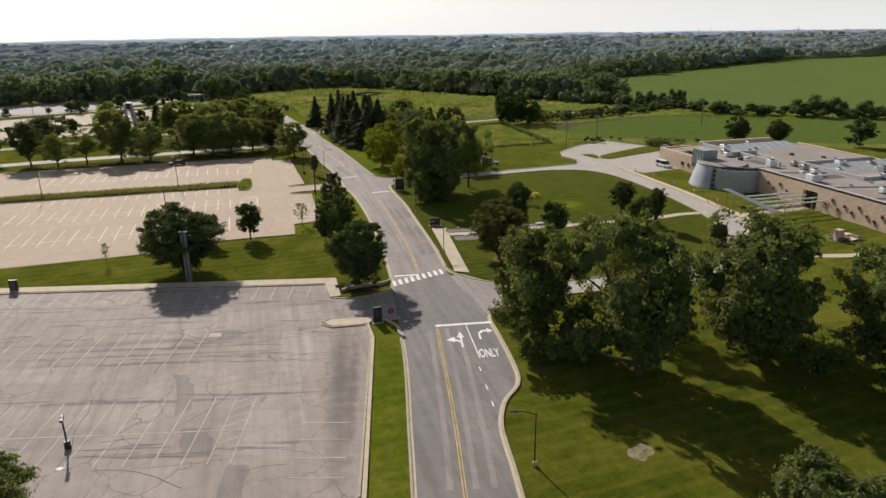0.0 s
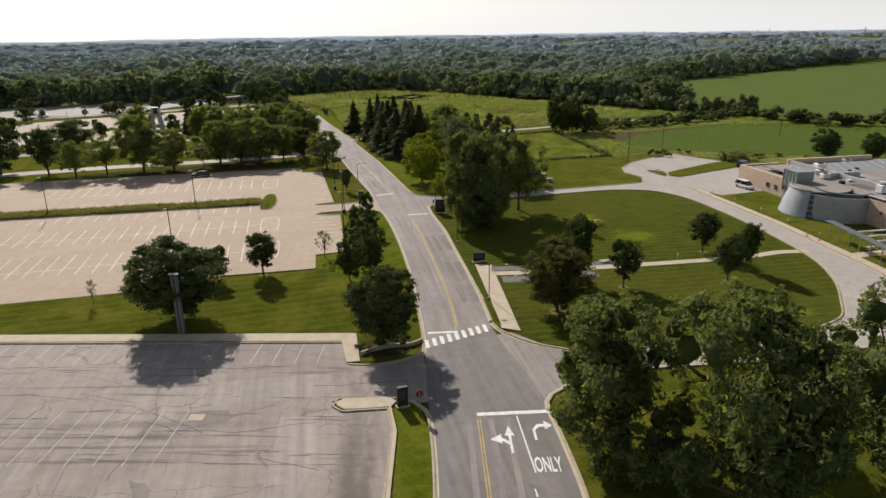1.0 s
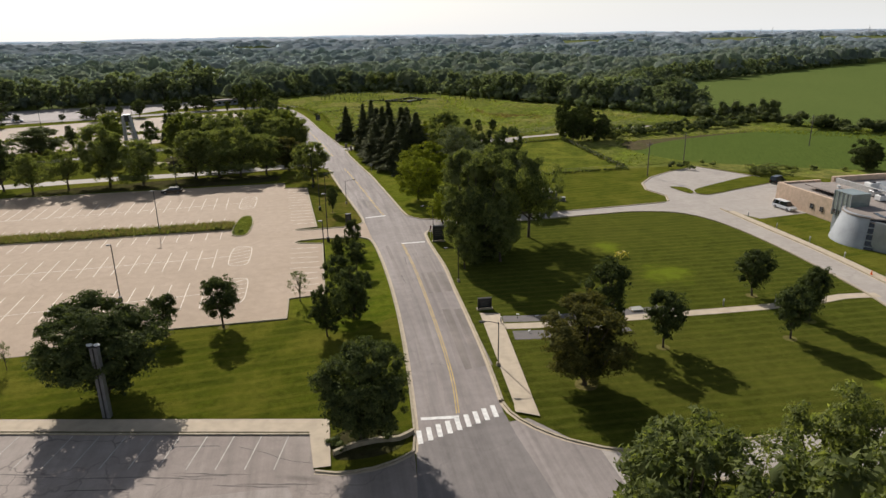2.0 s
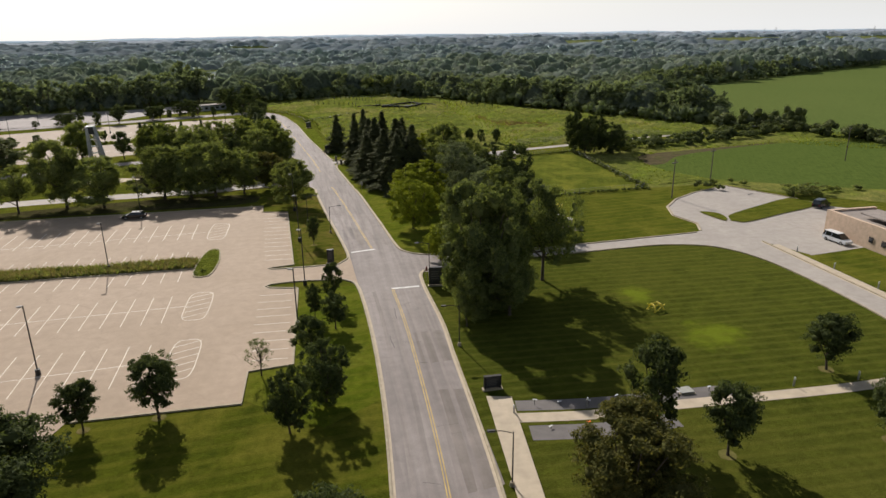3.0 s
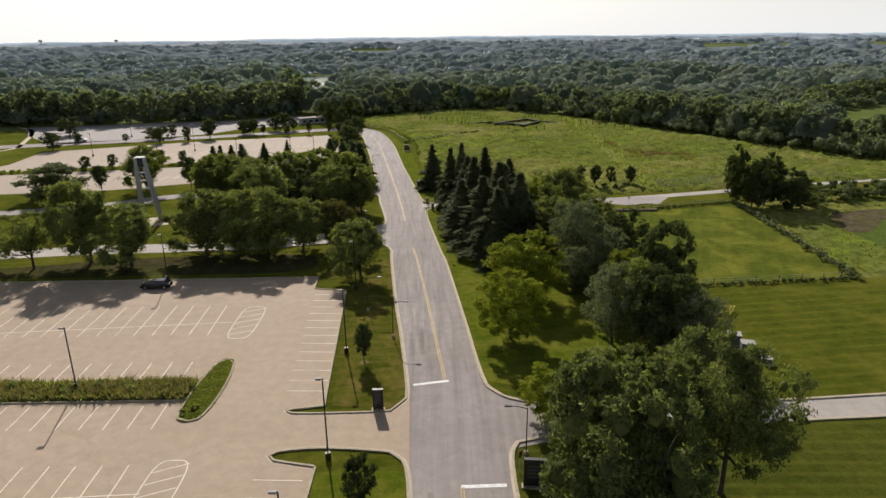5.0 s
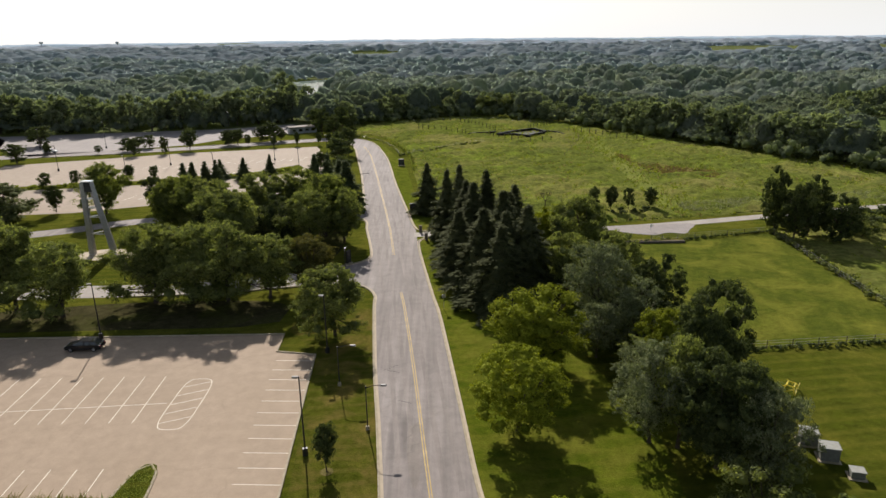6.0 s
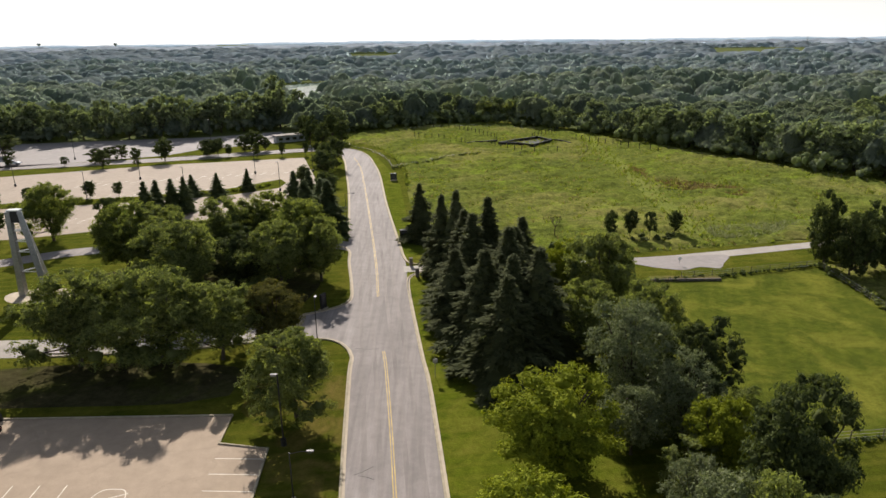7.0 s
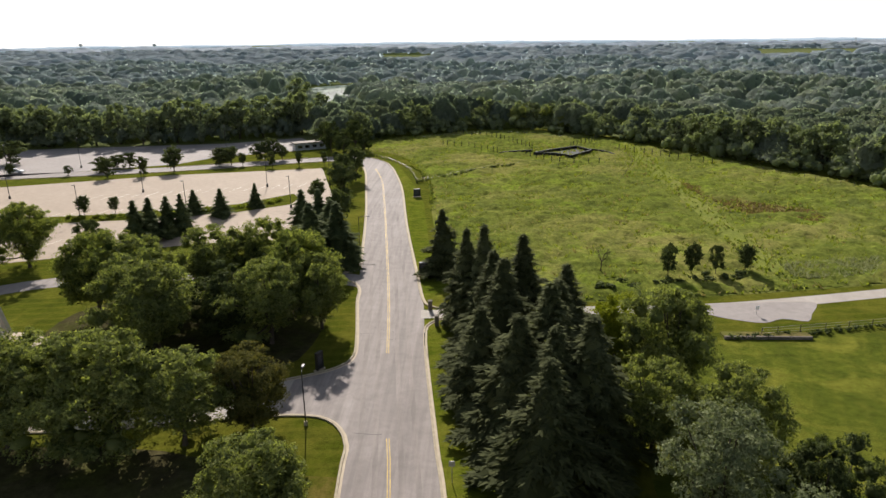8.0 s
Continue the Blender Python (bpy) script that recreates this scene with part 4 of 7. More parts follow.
    return me, crown


def spruce(seed, mat, fine=1.0):
    """A conifer one unit high: uneven tiers of drooping boughs with hanging side sprays round a dense dark heart."""
    rng = np.random.default_rng(seed)
    Ps, Us, Ws = [], [], []
    z = 0.03
    side = rng.uniform(0, 6.28)
    while z < 0.985:
        env = 0.19 * (1 - z) ** 1.12 * (1 + 0.1 * math.sin(z * 31 + seed)) + 0.004
        a = rng.uniform(0, 6.28)
        ll = env * rng.uniform(0.6, 1.3) * (1 + 0.12 * math.cos(a - side) * math.sin(z * 9 + seed))
        m = max(5, int(ll * 95 * fine))
        t = np.linspace(0.3, 1, m)
        out = np.array((math.cos(a), math.sin(a), 0.0))
        lat = np.array((-math.sin(a), math.cos(a), 0.0))
        droop = rng.uniform(0.25, 0.7)
        spine = out * (ll * t)[:, None] + np.array((0, 0, 1.0)) * (z + (0.25 + 1.0 * z * z) * ll * t - ll * (0.2 + droop * (1.1 - z)) * t * t)[:, None]
        for w in (-1, -0.5, 0, 0.5, 1):
            q = spine + lat * (w * ll * 0.36 * (1.15 - t))[:, None] + rng.normal(0, 0.005, (m, 3)) - np.array((0, 0, abs(w) * 0.014))
            u = out * 0.8 + lat * w * 0.8 + np.array((0, 0, -0.45)) + rng.normal(0, 0.25, (m, 3))
            u /= np.linalg.norm(u, axis=1, keepdims=True)
            v = np.cross(u, rng.normal(0, 0.4, (m, 3)) + out * 0.5 + (0, 0, 1))
            v /= np.linalg.norm(v, axis=1, keepdims=True)
            Ps.append(q), Us.append(u), Ws.append(v)
        z += 0.0062 / fine * (1.1 - z * 0.45)
    P, U, W = np.vstack(Ps), np.vstack(Us), np.vstack(Ws)
    s = rng.uniform(0.6, 1.35, (len(P), 1)) * (0.5 + 0.6 * (1 - np.clip(P[:, 2:3], 0, 1)))
    V = np.stack([P - U * 0.012 / fine * s + W * 0.0095 / fine * s, P - U * 0.012 / fine * s - W * 0.0095 / fine * s, P + U * 0.027 / fine * s], 1).reshape(-1, 3)
    tri = np.arange(len(V)).reshape(-1, 3)
    # the heart: an uneven cone, open below
    ring, H = 9, []
    for k in range(12):
        hz = 0.05 + 0.85 * k / 11
        for j in range(ring):
            b = 2 * math.pi * (j + 0.5 * (k % 2)) / ring
            rr = 0.19 * (1 - hz) ** 1.05 * 0.72 * rng.uniform(0.7, 1.15)
            H.append((rr * math.cos(b), rr * math.sin(b), hz + rng.uniform(-0.02, 0.02)))
    T = []
    for k in range(11):
        for j in range(ring):
            p, q = k * ring + j, k * ring + (j + 1) % ring
            T += [(p, q, q + ring), (p, q + ring, p + ring)]
    mesh = quick_mesh("crown", np.vstack([V, np.array(H)]), np.vstack([tri, np.array(T) + len(V)]), mat)
    bm = bmesh.new()
    tube(bm, (0, 0, -0.02), (0, 0, 0.97), 0.022, 0.002, 7)
    me = bpy.data.meshes.new("trunk")
    bm.to_mesh(me)
    bm.free()
    me.materials.append(BARK)
    return me, mesh


KINDS = {
    "grand": ([broadleaf(s, LEAF_DEEP, 54, 11, 28, 0.016, 0.02, 1.0, 0.5, 0.0, 0.2) for s in (5, 6, 7, 8)], "large broad green deciduous tree with a dense crown", "broadleaf_tree"),
    "giant": ([broadleaf(s, LEAF_DEEP, 60, 14, 56, 0.0112, 0.02, 1.0, 0.55, 0.0, 0.14) for s in (17, 18)], "large broad green tree beside the loop drive", "broadleaf_tree"),
    "airy": ([broadleaf(s, LEAF_DEEP, 40, 13, 44, 0.0112, 0.2, 1.0, 0.8, 0.25, 0.22) for s in (19, 20)], "open-crowned tall tree with a bare trunk and visible limbs", "broadleaf_tree"),
    "oak": ([broadleaf(s, LEAF, 46, 12, 36, 0.0134, 0.13, 1.0, 0.75, 0.03, 0.14) for s in (1, 2, 3, 4)], "broad green deciduous tree with a full crown", "broadleaf_tree"),
    "bright": ([broadleaf(s, LEAF_SUN, 46, 12, 34, 0.0138, 0.13, 1.0, 0.75, 0.03, 0.14) for s in (9, 10)], "sunlit green deciduous tree with a full crown", "broadleaf_tree"),
    "maple": ([broadleaf(s, LEAF_DARK, 38, 10, 32, 0.0165, 0.05, 0.98, 0.8, 0.0, 0.1) for s in (11, 12)], "dark green rounded maple tree", "broadleaf_tree"),
    "dense": ([broadleaf(s, LEAF_DARK, 60, 11, 30, 0.0155, 0.02, 1.02, 0.85, 0.0, 0.06) for s in (14, 15)], "dense dark green maple tree with a low crown", "broadleaf_tree"),
    "young": ([broadleaf(s, LEAF_DARK, 30, 8, 27, 0.0208, 0.13, 0.88, 0.5, 0.0, 0.12) for s in (21, 22, 23)], "young dark green lawn tree with a mulched foot", "young_tree"),
    "lime": ([broadleaf(s, LEAF_LIME, 46, 11, 36, 0.0138, 0.08, 1.0, 0.85, 0.0, 0.09) for s in (31, 32)], "bright yellow-green rounded tree", "broadleaf_tree"),
    "red": ([broadleaf(41, LEAF_RED, 48, 12, 38, 0.0135, 0.03, 0.9, 0.55, 0.0, 0.1)], "tree turning russet brown", "broadleaf_tree"),
    "pale": ([broadleaf(51, LEAF_PALE, 12, 6, 22, 0.027, 0.25, 0.85, 0.7, 0.9)], "thin pale green sapling with sparse leaves", "young_tree"),
    "open": ([broadleaf(s, LEAF, 36, 10, 40, 0.0138, 0.16, 1.0, 0.8, 0.3, 0.18) for s in (61, 62)], "open-crowned green tree with visible limbs", "broadleaf_tree"),
    "spruce": ([spruce(s, NEEDLE, 1.25) for s in (71, 72, 73)], "tall dark spruce with drooping boughs", "spruce_tree"),
    "fir": ([spruce(s, PINE, 0.7) for s in (74, 75)], "dark pointed spruce between grove and lot", "spruce_tree"),
    "grey": ([broadleaf(s, LEAF_GREY, 44, 11, 26, 0.0142, 0.05, 1.0, 0.8, 0.25, 0.14) for s in (91, 92)], "grey-green leafy tree with wispy twigs", "broadleaf_tree"),
    "small": ([broadleaf(s, LEAF_DARK, 18, 8, 24, 0.029, 0.08, 0.95, 0.7, 0.0, 0.14) for s in (95, 96, 97)], "rounded dark green tree by the lots", "broadleaf_tree"),
    "wood": ([broadleaf(s, LEAF_EDGE, 26, 8, 11, 0.036, 0.02, 1.0, 0.75, 0.0, 0.14) for s in (101, 102, 103, 104)], "tall rounded tree at the edge of the woods", "woodland_tree"),
    "willow": ([broadleaf(s, LEAF_PALE, 40, 10, 26, 0.018, 0.02, 1.0, 0.6, 0.0, 0.1) for s in (85,)], "broad low pale olive tree by the lot road", "broadleaf_tree"),
    "shrub": ([broadleaf(81, LEAF, 20, 8, 28, 0.024, 0.0, 1.1, 0.9)], "low leafy green shrub among the trees", "shrub"),
}
tree_rng = random.Random(5)


def tree(kind, x, y, h, r=None, group="lawn trees"):
    """A tree at a plan place, with its height and crown radius in plan units."""
    variants, label, name = KINDS[kind]
    trunk, crown = tree_rng.choice(variants)
    e = new(name)
    unit = 0.155 if kind in ("spruce", "fir") else 0.44
    sx = (r or h * unit) * S / unit
    px, py = xy((x, y))
    e.matrix_basis = pose(px, py, 0, 0, 0, tree_rng.uniform(0, 360)) @ Matrix.Diagonal((sx, sx, h * S, 1))
    for me, nm in ((trunk, "trunk"), (crown, "crown")):
        o = new(nm, me)
        o.parent = e
    return tagged(e, label, "tree", group)


for row in (("dense", -13.8, 99.6, 10.2, 5.6), ("young", -10.6, 112.2, 5.2, 2.0), ("young", -4.2, 113, 6.6, 2.7), ("pale", -25.6, 106.8, 3.4, 0.8), ("pale", 4.8, 119.2, 4.3, 1.6),
            ("maple", 8.0, 107.8, 6.8, 2.0), ("maple", 11.4, 112.4, 7.0, 2.5), ("young", 10.2, 121.6, 5.2, 2.2), ("young", 12.9, 129.2, 4.6, 1.8), ("young", 10.5, 132.6, 4.6, 1.2), ("young", 12.8, 137.4, 5.6, 1.6),
            ("dense", 10.6, 86.0, 9.6, 3.8), ("young", 10.6, 163.2, 5.0, 1.2), ("young", 44.4, 96.8, 6.9, 2.4), ("young", 63, 107.9, 6.4, 2.6), ("young", 59.4, 95.7, 6.5, 2.4), ("young", 64.7, 99.3, 7, 1.9),
            ("red", 32.8, 91, 9.0, 4.6), ("young", 39.2, 100.2, 9.4, 3.1), ("grand", 27.4, 64.5, 13.8, 5.9), ("grand", 34.4, 53.4, 16.4, 6.8), ("grand", 47.6, 52.6, 15.2, 7.0), ("grand", 57, 44.5, 13.4, 6.2), ("shrub", 28.6, 58.6, 4.6, 3.0), ("shrub", 51.5, 48.5, 5, 3.2), ("open", 39.5, 66.5, 12.6, 4.6),
            ("grand", 52, 61, 11, 5), ("grand", 66, 52, 12, 5.5), ("grand", 30.3, 25.6, 9.9, 4.2), ("grand", -20.5, 42, 8.9, 3.6), ("giant", 31.6, 131.8, 16.6, 5.6), ("airy", 42.6, 139.2, 15.0, 4.8), ("giant", 34.6, 136.4, 13.6, 5.2),
            ("lime", 28.4, 169, 9.2, 4.2), ("lime", 31.5, 182, 9.6, 5.2), ("oak", 43.9, 214, 12.8, 5.4), ("lime", 38.8, 219, 10, 3.2), ("grey", 41.6, 193, 11.6, 4.6), ("maple", 48.3, 192, 10.4, 3.6), ("grey", 39.5, 184.4, 7, 3.0), ("lime", 46.3, 181, 7.4, 3.0), ("grey", 41.6, 174.6, 7, 2.9), ("open", 43, 166.1, 11.6, 3.8),
            ("dense", 48.0, 173.5, 13.6, 3.9), ("dense", 45.4, 163, 11.5, 4.0), ("grey", 48, 159.6, 9.8, 3.2), ("grey", 40.6, 167, 10.5, 3.4), ("shrub", 40.7, 187.6, 4.6, 2.8), ("oak", 45.5, 201, 10.5, 4.2), ("oak", 39.5, 204, 9.5, 3.8), ("grey", 45, 187, 9, 3.6), ("oak", 49, 174, 8, 3.2), ("open", 49.5, 184, 7, 3), ("shrub", 43, 178, 5, 2.8), ("shrub", 46, 155, 6, 3), ("shrub", 50, 166, 5, 2.6), ("shrub", 44, 209, 5, 3), ("oak", 28.6, 126.4, 7.4, 2.3), ("oak", 34.6, 128.4, 8.6, 4.2), ("lime", 30, 150.8, 5.6, 2.6),
            ("oak", 7.2, 191.6, 9.4, 4.6), ("spruce", 18.4, 252.5, 11, 3.6), ("spruce", 22.4, 232.5, 13.6, 3.8), ("spruce", 24.6, 229.5, 15.0, 4.0), ("spruce", 29.2, 226.5, 14.6, 5.0), ("spruce", 33.2, 218, 13.8, 5.0), ("spruce", 26.6, 219.5, 14.0, 5.3), ("spruce", 30.6, 209.8, 14.8, 5.7), ("spruce", 33.6, 204, 14.0, 5.3), ("spruce", 27.4, 206.5, 13.0, 5.3), ("spruce", 29.4, 198.6, 12.6, 5.0), ("spruce", 25.6, 224.5, 13.2, 4.9), ("spruce", 30.4, 203.5, 13.2, 5.2), ("spruce", 31.8, 214, 13.6, 5.2), ("spruce", 24.0, 213, 11.0, 4.5)):
    tree(*row)

# grove between the lots
for row in (("bright", -28.6, 234, 12.6, 5.6), ("oak", -14.6, 222, 12.8, 6.2), ("oak", -13.7, 238, 12, 5.6), ("bright", -7.5, 241, 12, 5.2), ("bright", -1, 236, 12.4, 5.4), ("oak", 3.2, 231, 10.5, 4.5), ("oak", -20.8, 203.4, 11.6, 6.0), ("oak", -15.4, 204, 11.2, 5.6), ("oak", -10.3, 203.8, 11.8, 5.8), ("oak", -22.5, 234.5, 11.6, 5.8), ("oak", -2.2, 226.5, 11, 5.4), ("maple", -8.4, 228, 10, 4.8), ("maple", -18.5, 229.5, 10, 4.6), ("oak", -4.3, 204.6, 9.6, 4.9),
            ("red", 1.2, 207.6, 8.6, 4.2), ("oak", -31.8, 198.6, 10.6, 5.8), ("oak", -39.6, 200.8, 14.2, 6.0), ("open", -47.8, 198.1, 9.8, 4.4), ("open", -54.2, 195.2, 9.2, 4.8),
            ("fir", -3.2, 254, 11.6, 4.2), ("fir", 0.4, 257, 11, 4.2), ("fir", -1.8, 263, 10, 4.0), ("fir", -38.6, 265.7, 9.2, 3.0), ("fir", -38.4, 271, 8.4, 3.0), ("fir", -36.4, 274, 8, 2.8), ("fir", -34.4, 276, 8, 2.4), ("fir", -9.0, 271.2, 9.9, 3.2), ("fir", -5.8, 271.2, 10.1, 3.2), ("small", -9.9, 318, 8.6, 3.0), ("small", -8, 325, 9, 3.2), ("small", -3.5, 279, 8, 3), ("maple", -2, 246, 8, 3),
            ("small", -75, 205, 13, 6), ("bright", -52.4, 255, 11.6, 5.0), ("willow", -70.5, 247, 8.3, 7.6), ("small", -90, 225, 12, 6), ("small", -62, 200, 12, 5), ("small", -84, 195, 13, 6), ("small", -100, 200, 13, 6), ("small", -120, 205, 13, 6), ("small", -88, 245, 10, 4.6),
            ("young", -42, 257, 8, 3.0), ("young", -64.5, 257, 6, 2.2), ("young", -74, 252, 5, 2)):
    tree(*row, group="grove trees")
for kind, x, y, h, r in (("young", -108.7, 332.9, 3.5, 1.5), ("young", -92.2, 333.4, 2.9, 1.5), ("small", -78.6, 329.3, 5.5, 2.3), ("small", -69.6, 332.3, 5.6, 1.8), ("small", -63.6, 338.6, 7.5, 3.2), ("young", -52.5, 344.6, 4.0, 1.3), ("young", -46.2, 347.2, 4.1, 1.4), ("young", -36.3, 344.3, 4.9, 1.6), ("young", -28.6, 346, 4.7, 1.2), ("young", -21.2, 346.7, 4.6, 1.0), ("young", -17.8, 348.5, 4.1, 1.4),
                         ("small", -84.4, 338.2, 4.4, 3.0), ("small", -84.1, 345.2, 3.7, 2.7), ("small", -80.1, 345.1, 4.6, 2.7), ("small", -53.5, 349, 5.4, 3.0), ("small", -50, 348.2, 5.8, 3.2), ("small", -43.5, 356, 5.4, 3.2), ("small", -40.4, 356.6, 7.1, 3.2), ("small", -36.6, 356.5, 5.0, 2.2), ("small", -110, 318.2, 6, 3.6), ("small", -121.9, 352.4, 7, 5), ("small", -146.4, 385, 10.4, 8), ("small", -160, 392, 10, 7), ("small", -175, 409, 10, 8),
                         ("young", -80.6, 281.9, 4.0, 2.0), ("young", -74.1, 283.9, 4.2, 1.6), ("young", -62.3, 289.2, 4.5, 1.7), ("young", -56.3, 291.1, 3.9, 1.3), ("fir", -38.3, 291.1, 5.4, 2.2), ("fir", -31.3, 288.7, 6.2, 2.4), ("fir", -26.2, 296.5, 5.7, 1.8), ("small", -8.2, 305.7, 8.6, 3.7), ("small", -13, 301, 5.5, 2.2),
                         ("small", -18.4, 364, 8, 3), ("small", -24, 371, 10, 3.6), ("small", -17.2, 380, 10, 3.6), ("small", -28, 380, 9, 3.2), ("small", -13, 372, 8, 3)):
    tree(kind, x, y, h, r, "lot trees")
def bare_tree(x, y, h):
    """A leafless young tree: a stem that forks three times into fine twigs."""
    e = thing("bare_tree", "leafless grey young tree at the meadow edge", "tree", "field trees", (x * S, y * S, 0))
    rng = random.Random(12)
    stem, twig = bmesh.new(), bmesh.new()
    tube(stem, (0, 0, 0), (0.05, 0, h * 0.4), 0.11, 0.08, 7)

    def fork(at, way, long, r, depth):
        for k in range(4 if depth else 5):
            d = (way + Vector((rng.gauss(0, 0.55), rng.gauss(0, 0.55), rng.uniform(-0.05, 0.3)))).normalized()
            end = at + d * long * rng.uniform(0.7, 1.2)
            tube(stem if depth == 0 else twig, at, end, r, r * 0.55, 4)
            if depth < 2:
                fork(end, d, long * 0.62, r * 0.55, depth + 1)

    fork(Vector((0.05, 0, h * 0.38)), Vector((0, 0, 1)), h * 0.26, 0.06, 0)
    part("trunk", stem, BARK, e)
    part("twigs", twig, BARK, e)


bare_tree(44, 253.5, 5.4)
# field corner and young meadow trees
for row in (("maple", 86.0, 229, 11, 3.2), ("maple", 90, 232, 11.4, 3.8), ("maple", 94, 228, 9, 3.8), ("maple", 84.6, 234, 12.8, 2.8), ("shrub", 99, 230, 5, 3), ("young", 54, 251, 5.6, 1.6), ("young", 58, 252, 5.4, 1.6), ("young", 62, 252.5, 5, 1.5), ("young", 67, 253.5, 4.8, 1.6),
            ("dense", 138.1, 172, 7.2, 3.8), ("dense", 146.9, 165.8, 6.8, 3.3), ("shrub", 110.1, 174.3, 2.4, 2.4), ("shrub", 114.6, 174.7, 2.2, 2.6), ("small", 163, 152, 8, 4)):
    tree(*row, group="field trees")


# ---- woods ----

def woods(name, places, heights, radii, per, size, mat, seed, label, lobes=6):
    """Bushes or trees in one mesh: each crown is a few uneven billows under a shell of loose leaf sprays."""
    rng = np.random.default_rng(seed)
    n = len(places)
    lob = sphere_dirs(n * lobes, rng).reshape(n, lobes, 3)
    lob[:, :, 2] = np.abs(lob[:, :, 2]) * rng.uniform(-1.0, 1.0, (n, lobes))
    lob[:, 0] = rng.normal(0, 0.12, (n, 3)) + (0, 0, 0.7)
    big = rng.uniform(0.34, 0.58, (n, lobes))
    hue = rng.random(n)

    def put(o, C):
        h, r = heights[C], radii[C]
        low = np.minimum(o[:, 2], 0)
        q = np.stack([places[C, 0] + o[:, 0] * r, places[C, 1] + o[:, 1] * r, places[C, 2] + h * 0.52 + (o[:, 2] + low * 0.5) * h * 0.44], 1)
        q[:, 2] = np.maximum(q[:, 2], places[C, 2] + 0.1)
        return q

    # billows
    N = n * lobes
    B = ICO_V[None] * rng.uniform(0.8, 1.1, (N, 12, 1)) * 0.9 * big.reshape(N, 1, 1) + lob.reshape(N, 1, 3) * 0.62
    CB = np.repeat(np.arange(n), lobes * 12)
    V1 = put(B.reshape(-1, 3), CB)
    F1 = (ICO_F[None] + (np.arange(N) * 12)[:, None, None]).reshape(-1, 3)
    # sprays, one triangle each, standing off the billows
    C = np.repeat(np.arange(n), per)
    K = rng.integers(0, lobes, n * per)
    d = sphere_dirs(n * per, rng)
    d[:, 2] = np.where(rng.random(n * per) < 0.65, np.abs(d[:, 2]), d[:, 2])
    P = put(lob[C, K] * 0.62 + d * (big[C, K][:, None] * 0.99 + rng.normal(0, 0.05, (n * per, 1))), C)
    V2, T2 = leaf_tips(P, d + (0, 0, 0.12), 1.0, rng, 0.35, 0.6)
    V2 = V2.reshape(-1, 3, 3)
    mid = V2.mean(1, keepdims=True)
    V2 = (mid + (V2 - mid) * (1.1 * size * np.maximum(radii[C], 2.0) / 5.0)[:, None, None]).reshape(-1, 3)
    me = quick_mesh(name, np.vstack([V1, V2]), np.vstack([F1, T2 + len(V1)]), mat)
    flag = np.zeros(len(F1) + len(T2), bool)
    flag[: len(F1)] = True
    me.polygons.foreach_set("use_smooth", flag)
    tint = me.attributes.new("tree_hue", "FLOAT", "POINT")
    tint.data.foreach_set("value", np.concatenate([hue[CB], np.repeat(hue[C], 3)]))
    return tagged(new(name, me), label, "woodland", kind="stuff")


def wood_canopy(name, places, heights, radii, step, lobes, per, size, mat, seed, steep):
    """Woodland seen from above: a fine relief of billowing crowns side by side, with leaf sprays standing off it."""
    rng = np.random.default_rng(seed + 7)
    rim = radii.max() * 1.5 + 3 * step
    lo = places[:, :2].min(0) - rim
    nx, ny = ((places[:, :2].max(0) + rim - lo) / step).astype(int) + 1
    Z, owner = np.full((ny, nx), -99.0), np.zeros((ny, nx), int)

    def dome(x, y, top, drop, q, k):
        i0, i1 = int((x - q - lo[0]) / step) + 1, int((x + q - lo[0]) / step) + 1
        j0, j1 = int((y - q - lo[1]) / step) + 1, int((y + q - lo[1]) / step) + 1
        X, Y = np.meshgrid(np.arange(i0, i1) * step + lo[0] - x, np.arange(j0, j1) * step + lo[1] - y)
        d = 1 - (X * X + Y * Y) / (q * q)
        up = np.where(d > 0, top - drop * (1 - np.sqrt(np.maximum(d, 0))), -99)
        part_z, part_o = Z[j0:j1, i0:i1], owner[j0:j1, i0:i1]
        part_o[up > part_z] = k
        np.maximum(part_z, up, out=part_z)

    for k, ((x, y, z), h, r) in enumerate(zip(places, heights, radii)):
        dome(x, y, z + h * 0.55, h * 0.3, r * 1.4, k)
        dome(x, y, z + h * 0.92, h * 0.38 * steep, r * 0.8, k)
        for a, e, w in zip(rng.uniform(0, 6.28, lobes), rng.uniform(0.1, 0.75, lobes), rng.uniform(0.28, 0.46, lobes)):
            dome(x + math.cos(a) * e * r, y + math.sin(a) * e * r, z + h * (1.0 - 0.36 * e * e + rng.uniform(-0.06, 0.06)), r * w * steep, r * w, k)
    ok = Z > -90
    Z = Z + rng.normal(0, 0.17 * min(step, 1.6), Z.shape)
    X, Y = np.meshgrid(np.arange(nx) * step + lo[0], np.arange(ny) * step + lo[1])
    X, Y = X + rng.uniform(-0.3, 0.3, X.shape) * step, Y + rng.uniform(-0.3, 0.3, X.shape) * step
    ids = np.arange(Z.size).reshape(Z.shape)
    q = np.stack([ids[:-1, :-1], ids[:-1, 1:], ids[1:, 1:], ids[1:, :-1]], -1)[ok[:-1, :-1] & ok[:-1, 1:] & ok[1:, 1:] & ok[1:, :-1]]
    used, F = np.unique(q, return_inverse=True)
    F = F.reshape(-1, 4)
    V = np.stack([X.ravel(), Y.ravel(), Z.ravel()], 1)[used]
    hue = rng.random(len(places))[owner.ravel()[used]]
    F = np.vstack([F[:, :3], F[:, [0, 2, 3]]])
    flag = np.ones(len(F), bool)
    n = len(places) * per
    if n:
        area = np.linalg.norm(np.cross(V[F[:, 1]] - V[F[:, 0]], V[F[:, 2]] - V[F[:, 0]]), axis=1)
